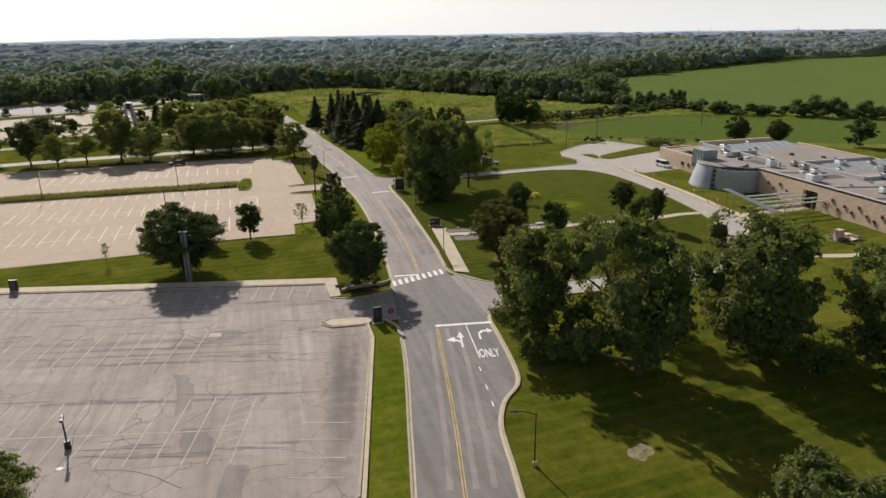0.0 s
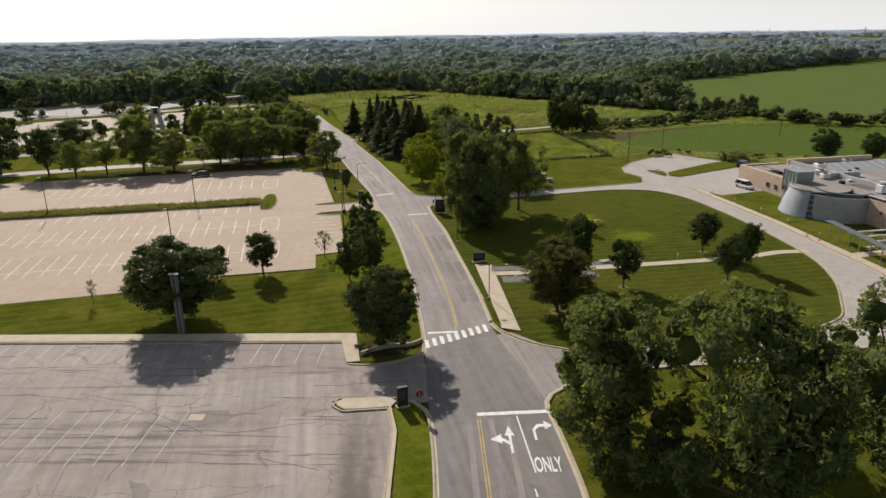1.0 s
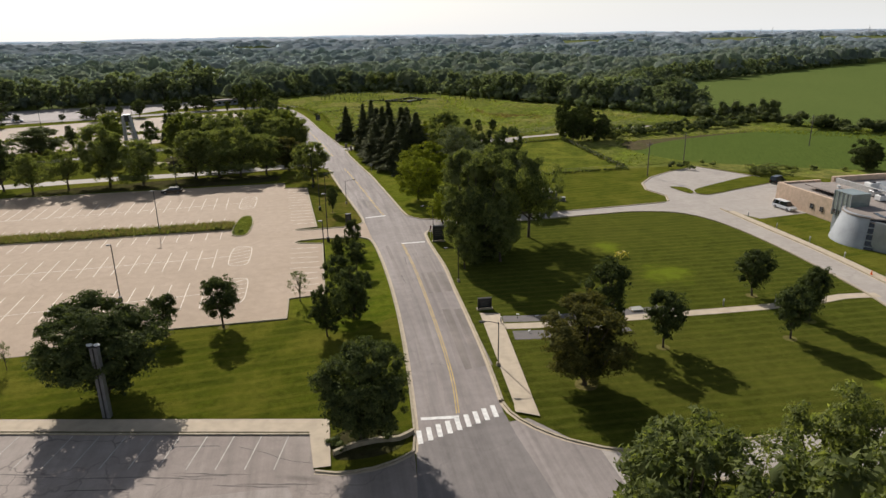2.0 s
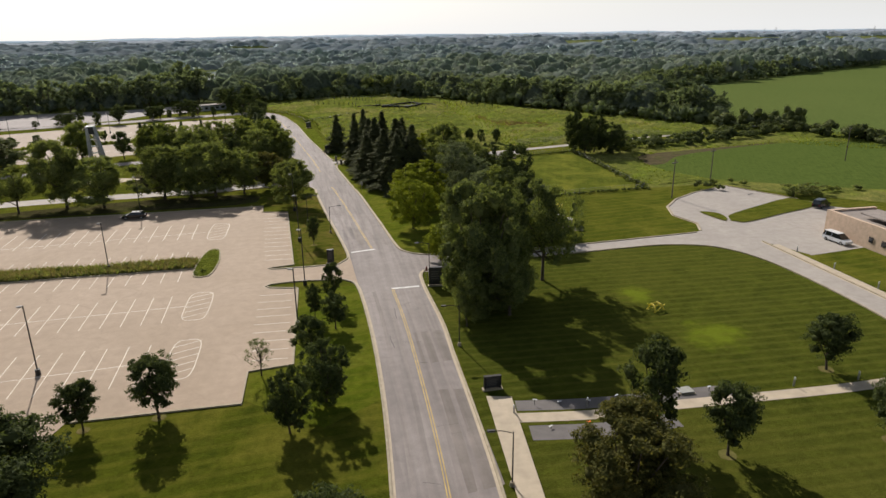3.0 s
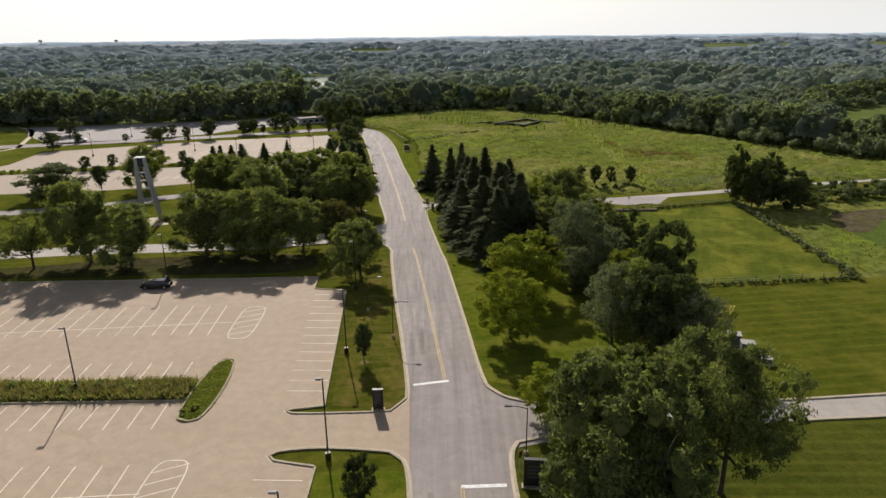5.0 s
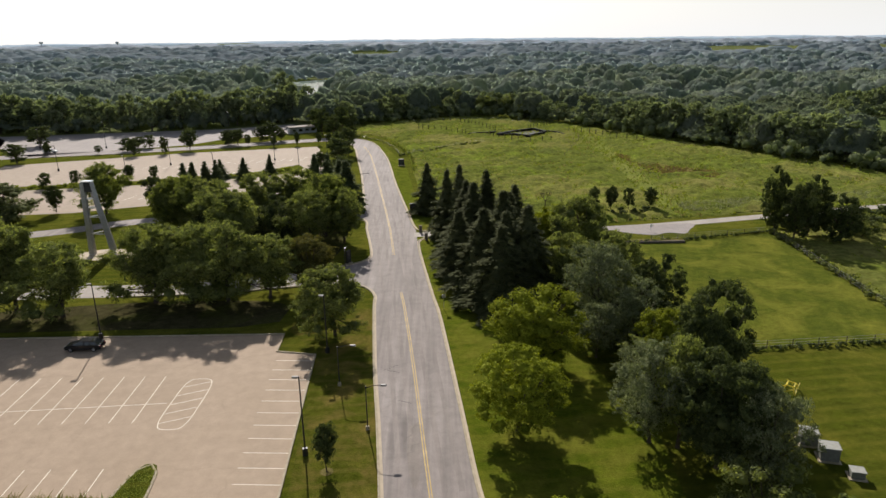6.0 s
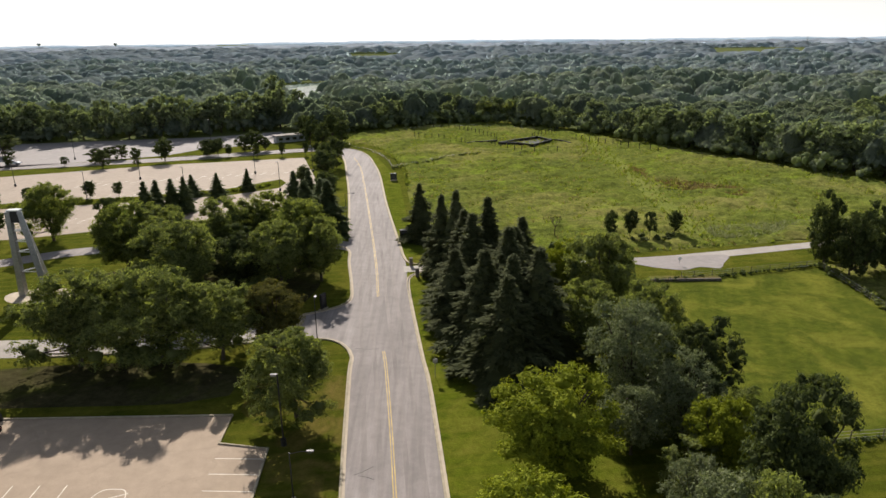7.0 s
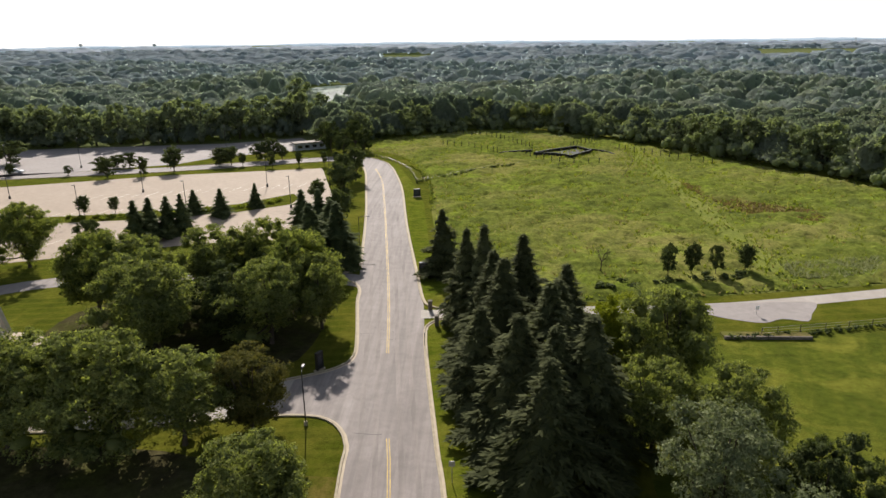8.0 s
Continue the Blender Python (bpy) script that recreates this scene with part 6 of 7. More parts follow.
        box(bm, min(0.12 * s, 0.62 * s), -0.14, H - 0.19, max(0.12 * s, 0.62 * s), 0.14, H - 0.16)
        part("lens", bm, LENS, head)
    return e


street_lamp(18.5, 42.3, 4.9, 160)
street_lamp(25.5, 96.7, 5.0, 170)
street_lamp(27.2, 145, 4.9, 175)
street_lamp(13.6, 169.8, 4.8, 0)
street_lamp(26.6, 121.5, 5.0, 180)
street_lamp(9.6, 178.5, 4.8, 0)
street_lamp(6.5, 208.2, 6.1, 90, 0.5)
street_lamp(2.6, 266, 6, 0)
street_lamp(20, 262, 5, 180)
for x, y, h in ((9.2, 144.8, 8.3), (8.4, 130.8, 7.6), (8.2, 165.8, 8.2), (-20.4, 158.2, 7.4), (-18.6, 124.4, 8), (-48, 157.5, 7.6), (-23.1, 191.5, 7.6), (7, 186.6, 7.6), (-75, 157, 7.6),
                (-40, 291, 7.4), (-62, 287, 7.4), (-18, 296, 7.4), (-30, 318, 7.4), (-60, 312, 7.4), (-90, 305, 7.4), (-14, 320, 7.4)):
    lot_lamp(x, y, h)
for x, y, h in ((-19, 55.6, 3.0), (-95, 345, 9), (-60, 372, 9), (-118, 345, 7)):
    lot_lamp(x, y, h, 100, 2)


def panel_sign(x, y, w, h, turn, label="dark double-post direction sign panel"):
    """A dark panel between two posts with a pale cap line and rows of unreadable print."""
    e = thing("direction_sign", label, "sign", "direction signs", (x * S, y * S, 0), turn)
    w, h = w * S, h * S
    bm = bmesh.new()
    box(bm, -w / 2, -0.14, 0.25, w / 2, 0.14, h)
    bmesh.ops.bevel(bm, geom=bm.edges[:], offset=0.03, segments=1, affect="EDGES")
    part("panel", bm, SIGN, e)
    for s in (-1, 1):
        bm = bmesh.new()
        box(bm, s * w / 2 - 0.09, -0.17, 0, s * w / 2 + 0.09, 0.17, h + 0.1)
        part("post", bm, METAL, e)
    bm = bmesh.new()
    box(bm, -w / 2 - 0.25, -0.35, 0, w / 2 + 0.25, 0.35, 0.18)
    part("plinth", bm, KERB, e, "pale concrete plinth")
    bm = bmesh.new()
    box(bm, -w / 2 - 0.1, -0.2, h + 0.1, w / 2 + 0.1, 0.2, h + 0.16)
    part("cap", bm, METAL, e, "dark metal cap")
    for k in range(4):
        bm = bmesh.new()
        z = h * (0.78 - k * 0.13)
        box(bm, -w * 0.36, -0.15, z, w * (0.3 - 0.07 * (k % 2)), -0.141, z + h * 0.05)
        part("print_bar", bm, PALE, e, "pale unreadable print")
    return e


panel_sign(27.8, 111.4, 1.6, 1.4, 0)
panel_sign(10.9, 73.2, 0.85, 2.0, 8)
panel_sign(13.1, 152.9, 0.9, 2.3, 0)
panel_sign(27.3, 140.4, 1.7, 2.7, -6)
panel_sign(15.4, 251.6, 1.5, 2.2, 8)
panel_sign(9.9, 306.4, 1.5, 1.9, 8)
panel_sign(0.6, 268, 1.0, 2.2, 8)
panel_sign(5.4, 219.6, 0.9, 2.2, 60)
panel_sign(-35.7, 98.0, 0.9, 1.6, -12)


def post_sign(x, y, h, shape, mat, turn, label):
    e = thing("road_sign", label, "sign", "road signs", (x * S, y * S, 0), turn)
    H = h * S
    bm = bmesh.new()
    tube(bm, (0, 0, 0), (0, 0, H), 0.04, 0.04, 6)
    part("post", bm, STEEL, e)
    bm = bmesh.new()
    r = bmesh.ops.create_cone(bm, cap_ends=True, segments=8 if shape == "octagon" else 4, radius1=0.42, radius2=0.42, depth=0.03)
    bmesh.ops.transform(bm, matrix=Matrix.Translation((0, -0.05, H - 0.3)) @ pose(0, 0, 0, 90, 0, 0) @ pose(0, 0, 0, 0, 0, 22.5 if shape == "octagon" else 45), verts=r["verts"])
    part("plate", bm, mat, e)
    return e


post_sign(12.3, 71.6, 2.4, "octagon", RED, 190, "red octagonal stop sign on a steel post")
post_sign(26.3, 142.4, 2.2, "octagon", RED, 60, "red octagonal stop sign on a steel post")
post_sign(21.4, 199.5, 2.3, "square", STEEL, 0, "small grey traffic sign on a post")
post_sign(62, 236.4, 1.4, "square", WHITEM, 10, "small white notice board by the track")
post_sign(17.2, 226, 2.0, "square", SIGN, 90, "small dark traffic sign on a post")


GREYED = plain("weathered_grey_metal", (0.19, 0.19, 0.19), 0.6, 0.3, 0.2, 1.5)


def pylon(x, y):
    e = thing("lot_pylon", "tall grey metal pylon with mirrored top lamps", "pylon", "", (x * S, y * S, 0), -12)
    bm = bmesh.new()
    box(bm, -0.4, -0.3, 0, 0.4, 0.3, 8.0)
    bmesh.ops.bevel(bm, geom=bm.edges[:], offset=0.03, segments=1, affect="EDGES")
    part("shaft", bm, GREYED, e)
    bm = bmesh.new()
    box(bm, -0.07, -0.33, 0, 0.07, -0.3, 7.9)
    part("spine", bm, METAL, e)
    bm = bmesh.new()
    box(bm, -0.5, -0.4, 8.0, 0.5, 0.4, 8.1)
    part("cap", bm, METAL, e)
    for k in (-0.36, 0.36):
        bm = bmesh.new()
        r = bmesh.ops.create_uvsphere(bm, u_segments=10, v_segments=6, radius=0.26)
        bmesh.ops.transform(bm, matrix=Matrix.Translation((k, -0.1, 8.22)) @ Matrix.Diagonal((1.3, 1, 0.5, 1)), verts=r["verts"])
        part("lamp", bm, WHITEM, e, "bright white lamp cover")
    return e


pylon(-12.5, 94.9)


def ladder_tower(x, y):
    """A frame of three leaning tapered legs with rungs, on a round paved pad."""
    e = thing("ladder_tower", "tall pale grey tapered tower of three legs and rungs", "tower", "", (x * S, y * S, 0), 0)
    top = 14.4
    legs = [((-1.1, 0), (-0.9, 0.2)), ((3.2, -0.4), (0.9, 0.2)), ((1.6, 3.0), (0.2, 0.9))]
    for (bx, by), (tx, ty) in legs:
        bm = bmesh.new()
        tube(bm, (bx, by, 0), (tx, ty, top), 0.72, 0.52, 4)
        part("leg", bm, STEEL, e)
    for z in (4.2, 7.6, 9.4, 11.2):
        f = z / top
        bm = bmesh.new()
        p = [Vector((bx + (tx - bx) * f, by + (ty - by) * f, z)) for (bx, by), (tx, ty) in legs]
        for i in range(3):
            tube(bm, p[i], p[(i + 1) % 3], 0.1, 0.1, 6)
        part("rung", bm, WHITEM, e)
    bm = bmesh.new()
    box(bm, -0.9, -0.1, 12.6, 0.9, 0.9, 14.5)
    part("top_box", bm, SIGN, e, "dark box at the top")
    bm = bmesh.new()
    box(bm, -1.0, -0.2, 14.5, 1.0, 1.0, 14.7)
    part("cap", bm, WHITEM, e)
    return e


ladder_tower(-40.4, 226.6)
sheet("tower_pad", smooth([(-44, 227), (-42.5, 224), (-39, 223), (-35, 224), (-31, 226.5), (-35, 228.6), (-40, 229.4)], 1, True), 0.03, WALK, "pale paved pad round the tower")


def bollard(x, y):
    e = thing("bollard_light", "short pale metal bollard light beside the path", "bollard", "path bollards", (x * S, y * S, 0), 0)
    bm = bmesh.new()
    tube(bm, (0, 0, 0), (0, 0, 0.85), 0.09, 0.09, 8)
    part("post", bm, STEEL, e)
    bm = bmesh.new()
    tube(bm, (0, 0, 0.85), (0, 0, 1.1), 0.11, 0.07, 8)
    part("cap", bm, WHITEM, e)


def gate_post(x, y):
    e = thing("gate_post", "stout brown timber post at the track mouth", "post", "gate posts", (x * S, y * S, 0), 8)
    bm = bmesh.new()
    box(bm, -0.3, -0.3, 0, 0.3, 0.3, 1.5)
    bmesh.ops.bevel(bm, geom=bm.edges[:], offset=0.04, segments=1, affect="EDGES")
    part("shaft", bm, WOOD, e)
    bm = bmesh.new()
    box(bm, -0.36, -0.36, 1.5, 0.36, 0.36, 1.58)
    part("cap", bm, WOOD, e, "weathered timber cap")


gate_post(17.2, 237.6)
gate_post(18.4, 232.4)
for k in range(6):
    bollard(28.6 + k * 7.2, 106.6 - 0.25 * k)
for x, y in ((85.9, 142), (85.9, 134), (86.0, 126), (85.6, 118), (85.4, 110)):
    bollard(x, y)


def goal_frame(x, y, turn):
    e = thing("yellow_frame", "yellow painted steel tube frame on the lawn", "frame", "", (x * S, y * S, 0), turn)
    c = [Vector((sx * 0.95, sy * 0.7, 0)) for sx, sy in ((-1, -1), (1, -1), (1, 1), (-1, 1))]
    up = Vector((0, 0, 0.9))
    for i in range(4):
        bm = bmesh.new()
        tube(bm, c[i], c[(i + 1) % 4] + up, 0.05, 0.05, 6)
        tube(bm, c[i], c[i] * 0.6 + up, 0.08, 0.08, 6)
        part("bar", bm, YEL, e)
    bm = bmesh.new()
    for i in range(4):
        tube(bm, c[i] * 0.6 + up, c[(i + 1) % 4] * 0.6 + up, 0.08, 0.08, 6)
    part("top_ring", bm, YEL, e)


goal_frame(53.2, 126, 20)
goal_frame(58.6, 176, 50)


BOX_GREY = plain("grey_painted_cabinet", (0.17, 0.175, 0.155), 0.7, 0, 0.15)
BOX_LID = plain("pale_grey_cabinet_lid", (0.33, 0.33, 0.3), 0.8, 0, 0.12)


def utility_box(x, y, turn, w, d, h):
    e = thing("utility_box", "grey-green steel utility cabinet with pale lid", "utility box", "utility boxes", (x * S, y * S, 0), turn)
    bm = bmesh.new()
    box(bm, -w / 2, -d / 2, 0.1, w / 2, d / 2, h)
    bmesh.ops.bevel(bm, geom=bm.edges[:], offset=0.04, segments=1, affect="EDGES")
    part("cabinet", bm, BOX_GREY, e)
    bm = bmesh.new()
    box(bm, -w / 2 - 0.06, -d / 2 - 0.06, h, w / 2 + 0.06, d / 2 + 0.06, h + 0.08)
    part("lid", bm, BOX_LID, e, "pale lid")
    bm = bmesh.new()
    box(bm, -w / 2 - 0.2, -d / 2 - 0.2, 0, w / 2 + 0.2, d / 2 + 0.2, 0.1)
    part("pad", bm, KERB, e)


utility_box(55.4, 166.5, -15, 1.6, 1.4, 1.5)
utility_box(56.0, 164.1, -15, 1.7, 1.4, 1.5)
utility_box(57.0, 161.4, -15, 1.2, 1.0, 0.8)
utility_box(46.3, 106.9, 0, 1.4, 1.1, 0.2)


# ---- parked vehicles ----
def car(x, y, turn, mat, name, label, L=4.7, W=1.85, H=1.45, van=False):
    """Side profile swept across the width, narrowed above the waist."""
    e = thing(name, label, "car", "", (x * S, y * S, 0.04), turn)
    lower = [(-L / 2, 0.35), (-L / 2, 0.75), (-L / 2 + 0.1, 0.92), (L / 2 - 1.0, 0.95), (L / 2 - 0.1, 0.72), (L / 2, 0.5), (L / 2 - 0.05, 0.3), (-L / 2 + 0.1, 0.3)]
    if van:
        cab = [(-L / 2 + 0.02, 0.93), (-L / 2 + 0.22, H), (L / 2 - 2.0, H), (L / 2 - 0.85, 0.94)]
    else:
        cab = [(-L / 2 + 0.25, 0.92), (-L / 2 + 0.95, H), (L / 2 - 2.1, H), (L / 2 - 1.1, 0.94)]
    for nm, prof, w0, w1, m in (("body", lower, W / 2, W / 2, mat), ("glasshouse", cab, W / 2 - 0.06, W / 2 - 0.24, GLASS)):
        bm = bmesh.new()
        zs = [p[1] for p in prof]
        a = []
        for s in (-1, 1):
            a.append([bm.verts.new((px, s * (w0 + (w1 - w0) * (pz - min(zs)) / (max(zs) - min(zs))), pz)) for px, pz in prof])
        n = len(prof)
        bm.faces.new(a[0]), bm.faces.new(a[1][::-1])
        for i in range(n):
            bm.faces.new((a[0][i], a[1][i], a[1][(i + 1) % n], a[0][(i + 1) % n]))
        bmesh.ops.recalc_face_normals(bm, faces=bm.faces)
        bmesh.ops.bevel(bm, geom=bm.edges[:], offset=0.05, segments=2, affect="EDGES")
        part(nm, bm, m, e)
    bm = bmesh.new()
    x0, x1 = cab[1][0], cab[2][0]
    box(bm, x0 - 0.05, -W / 2 + 0.26, H - 0.03, x1 + 0.05, W / 2 - 0.26, H + 0.03)
    part("roof", bm, mat, e)
    for px in (cab[1][0] + 0.4, (cab[1][0] + cab[2][0]) / 2 + 0.3):
        for s in (-1, 1):
            bm = bmesh.new()
            tube(bm, (px - 0.05, s * (W / 2 - 0.02), 0.92), (px, s * (W / 2 - 0.22), H), 0.05, 0.05, 4)
            part("pillar", bm, mat, e)
    for px in (-L / 2 + 0.9, L / 2 - 0.9):
        for s in (-1, 1):
            bm = bmesh.new()
            tube(bm, (px, s * (W / 2 - 0.22), 0.32), (px, s * (W / 2 + 0.02), 0.32), 0.33, 0.33, 14)
            wheel = part("wheel", bm, RUBBER, e)
            bm = bmesh.new()
            tube(bm, (px, s * (W / 2 - 0.05), 0.32), (px, s * (W / 2 + 0.03), 0.32), 0.2, 0.2, 10)
            part("rim", bm, STEEL, wheel)
    for s in (-1, 1):
        bm = bmesh.new()
        box(bm, L / 2 - 0.12, s * 0.62 - 0.18, 0.55, L / 2 - 0.01, s * 0.62 + 0.18, 0.7)
        part("headlight", bm, LENS, e)
        bm = bmesh.new()
        box(bm, -L / 2 - 0.01, s * 0.7 - 0.12, 0.65, -L / 2 + 0.06, s * 0.7 + 0.12, 0.85)
        part("tail_light", bm, RED, e)
    return e


car(-23.6, 188.4, 182, CAR_BLACK, "parked_car", "black sedan parked in the shade of the lot", 4.9)
car(95.6, 144.9, -84, CAR_WHITE, "parked_van", "white minivan parked by the building", 5.1, 1.95, 1.75, True)
car(109, 165.0, 25, CAR_BLACK, "parked_car", "dark sport utility car parked on the kerb", 4.7, 1.9, 1.8, True)
car(-110, 337, 10, CAR_WHITE, "parked_car", "pale car parked beside the far lot", 4.7)


# ---- fences ----
def fence(pts, step, h, label, wires=3, radius=0.06, mat=WOOD, name="wire_fence"):
    e = thing(name, label, "fence", "fences")
    line = smooth(pts, step)
    me = None
    for p in line:
        if me is None:
            bm = bmesh.new()
            tube(bm, (0, 0, 0), (0, 0, h), radius, radius, 6)
            me = part("post", bm, mat, e).data
            e.children[0].matrix_basis = pose(p.x, p.y, 0)
            continue
        o = new("post", me)
        o.parent = e
        o.matrix_basis = pose(p.x, p.y, 0)
    for k in range(wires):
        z = h * (0.95 - 0.3 * k)
        v, f = strip(line, -0.012, 0.012, z - 0.012, z + 0.012)
        mesh_object("wire", v, f, STEEL, e)
    return e


fence([(46, 184.8), (64, 186.2), (83, 187.8)], 3, 1.3, "wire fence with wooden posts in long grass")
fence([(83, 187.8), (83.5, 210), (84.2, 234.5)], 3, 1.3, "wire fence with wooden posts beside the hedge")
fence([(84.2, 234.5), (72, 232), (60, 229.8)], 3, 1.3, "wire fence with wooden posts beside the track")
fence([(8.5, 322), (18, 331), (30, 343), (37, 346)], 3, 1.3, "wooden post fence on the meadow", 2)
fence([(8.5, 322), (6, 335), (0, 350), (-10, 364)], 3, 1.3, "wooden post fence along the mown verge", 2)
fence([(15, 412), (28.6, 405), (36.3, 391), (43.3, 376)], 3.0, 2.3, "row of tall wooden posts on the meadow hilltop", 0, 0.14, DARK)
fence([(56.6, 378), (65.7, 390), (70, 399)], 2.6, 2.3, "row of tall wooden posts on the meadow hilltop", 0, 0.14, DARK)
fence([(12.9, 384), (22, 377.7), (31.3, 367.3)], 3.0, 2.3, "row of wooden posts beside the pen", 0, 0.14, DARK)
fence([(40.2, 362), (49.2, 349), (60.5, 346.9)], 3.4, 2.3, "row of wooden posts beside the pen", 0, 0.14, DARK)
fence([(71.7, 372.8), (77.8, 364), (85.5, 353.8), (93.1, 346.3)], 3.2, 2.3, "row of wooden posts beside the meadow path", 0, 0.14, DARK)
fence([(48, 342), (62, 346), (78, 352), (84, 356)], 3.4, 1.4, "row of wooden posts across the meadow", 0)
fence([(60, 318), (66, 335), (72, 356), (70, 378)], 3.4, 1.4, "row of wooden posts across the meadow", 0)
fence([(5, 400), (20, 407), (40, 408), (60, 396)], 3.4, 1.5, "row of wooden posts at the meadow edge", 2)
fence([(96, 350), (110, 326), (130, 296), (146, 272)], 3.6, 1.4, "row of wooden posts at the wood edge", 0)


def timber_yard():
    e = thing("sunken_pen", "low black timber-walled pen on the meadow", "pen")
    pts = metres([(43.0, 364.5), (50, 371), (58.4, 377), (62, 368.8), (54, 358.6), (50, 363)])
    n = len(pts)
    for i in range(n):
        a, b = pts[i], pts[(i + 1) % n]
        v, f = strip([a, b], -0.25, 0.25, 0, 1.0)
        mesh_object("wall", v, f, DARK, e)
    inner = [(p - sum(pts, Vector((0, 0))) / n) * 0.96 + sum(pts, Vector((0, 0))) / n for p in pts]
    sheet("floor", inner, 0.06, DARK, parent=e)
    for line in ([(32, 366), (37, 368.5), (43, 370.5)], [(62, 372), (66, 368), (68, 362)]):
        v, f = strip(smooth(line, 2), -0.16, 0.16, 0, 0.8)
        mesh_object("wing_wall", v, f, DARK, e)


timber_yard()


# ---- poles and far landmarks ----
def utility_pole(x, y, h):
    e = thing("utility_pole", "weathered wooden utility pole with a crossarm", "utility pole", "utility poles", (x * S, y * S, 0), 25)
    bm = bmesh.new()
    tube(bm, (0, 0, 0), (0, 0, h), 0.15, 0.1, 8)
    part("pole", bm, WOOD, e)
    bm = bmesh.new()
    box(bm, -1.1, -0.06, h - 0.9, 1.1, 0.06, h - 0.75)
    part("crossarm", bm, WOOD, e)
    for k in (-1, -0.35, 0.35, 1):
        bm = bmesh.new()
        tube(bm, (k, 0, h - 0.75), (k, 0, h - 0.55), 0.05, 0.03, 6)
        part("insulator", bm, STEEL, e)


utility_pole(84.6, 178.6, 9)
utility_pole(99.5, 188.5, 9)
utility_pole(148, 204, 10)


# Steel colour paled and blued so the far towers look hazy.
FAINT = plain("haze_tinted_steel", (0.42, 0.47, 0.52), 0.8, 0, 0.05)


def water_tower(x, y, z, h):
    e = thing("water_tower", "far pale water tower above the trees", "water tower", "", (x, y, z), 0)
    bm = bmesh.new()
    tube(bm, (0, 0, 0), (0, 0, h), 2, 2, 10)
    part("stem", bm, FAINT, e)
    bm = bmesh.new()
    r = bmesh.ops.create_uvsphere(bm, u_segments=14, v_segments=8, radius=8.5)
    bmesh.ops.transform(bm, matrix=Matrix.Translation((0, 0, h)) @ Matrix.Diagonal((1, 1, 0.6, 1)), verts=r["verts"])
    part("tank", bm, FAINT, e)


water_tower(-1709, 3175, -46, 62)
water_tower(-1441, 3313, -48, 60)


def lattice_tower(x, y, z, h):
    e = thing("power_tower", "far steel lattice power tower", "power tower", "power towers", (x, y, z), 40)
    w = h * 0.09
    for sx in (-1, 1):
        for sy in (-1, 1):
            bm = bmesh.new()
            tube(bm, (sx * w, sy * w, 0), (sx * w * 0.15, sy * w * 0.15, h), 0.3, 0.2, 4)
            part("leg", bm, STEEL, e)
    for f in (0.68, 0.8, 0.92):
        bm = bmesh.new()
        box(bm, -h * 0.16, -0.4, h * f, h * 0.16, 0.4, h * f + 0.8)
        part("crossarm", bm, STEEL, e)


for x, y, h in ((1668, 1860, 66), (1436, 2046, 60), (1700, 2350, 62), (1980, 1500, 60), (1150, 2260, 58)):
    lattice_tower(x, y, -22, h * 0.72)


def timber_bed(x0, x1, y):
    e = thing("raised_bed", "low weathered timber retaining bed beside the paddock", "planter")
    for k in range(4):
        w = (x1 - x0) / 4
        bm = bmesh.new()
        box(bm, (x0 + k * w) * S, (y - 0.9) * S, 0, (x0 + (k + 0.96) * w) * S, (y - 0.6) * S, 0.45)
        part("timber", bm, WOOD, e)
    bm = bmesh.new()
    box(bm, x0 * S, (y - 0.6) * S, 0, x1 * S, (y + 0.8) * S, 0.35)
    part("soil", bm, BARE, e)


timber_bed(55, 66, 229.6)

# ---- the building ----
def pbox(bm, x0, y0, z0, x1, y1, z1):
    return box(bm, x0 * S, y0 * S, z0 * S, x1 * S, y1 * S, z1 * S)


def wall_ring(bm, cx, cy, r0, r1, z0, z1, a0, a1, thick=0.25, seg=18):
    """A curved wall, leaning in from radius r0 to r1, between two bearings."""
    rows = []
    for k in range(seg + 1):
        a = radians(a0 + (a1 - a0) * k / seg)
        c, s = math.cos(a), math.sin(a)
        rows.append([bm.verts.new(((cx + c * r) * S, (cy + s * r) * S, z * S)) for r, z in ((r0, z0), (r1, z1), (r1 - thick, z1), (r0 - thick, z0))])
    for p, q in zip(rows, rows[1:]):
        for i in range(4):
            bm.faces.new((p[i], q[i], q[(i + 1) % 4], p[(i + 1) % 4]))
    bm.faces.new(rows[0][::-1]), bm.faces.new(rows[-1])
    bmesh.ops.recalc_face_normals(bm, faces=bm.faces)


def building():
    e = thing("visitor_building", "low tan masonry building with metal drum and flat roof", "building")
    bm = bmesh.new()
    pbox(bm, 99.2, 60, 0, 99.8, 99.6, 4.9)
    pbox(bm, 99.2, 103.2, 0, 99.8, 116, 4.9)
    pbox(bm, 99.2, 99.6, 3.4, 99.8, 103.2, 4.9)
    part("front_wall", bm, BRICK, e)
    bm = bmesh.new()
    pbox(bm, 130.4, 60, 0, 131, 140, 5)
    pbox(bm, 106, 145.6, 0, 127, 146.2, 5.6)
    pbox(bm, 99.8, 60, 0, 131, 60.6, 5)
    part("rear_wall", bm, BRICK, e)
    bm = bmesh.new()
    pbox(bm, 97.7, 131.5, 0, 98.3, 150.5, 4.0)
    pbox(bm, 98.3, 149.9, 0, 107, 150.5, 4.0)
    pbox(bm, 98.3, 131.5, 0, 99.8, 132, 4.0)
    part("garage_wall", bm, BRICK, e)
    bm = bmesh.new()
    pbox(bm, 98.3, 132, 3.5, 107, 149.9, 3.7)
    part("garage_roof", bm, ROOF, e)
    bm = bmesh.new()
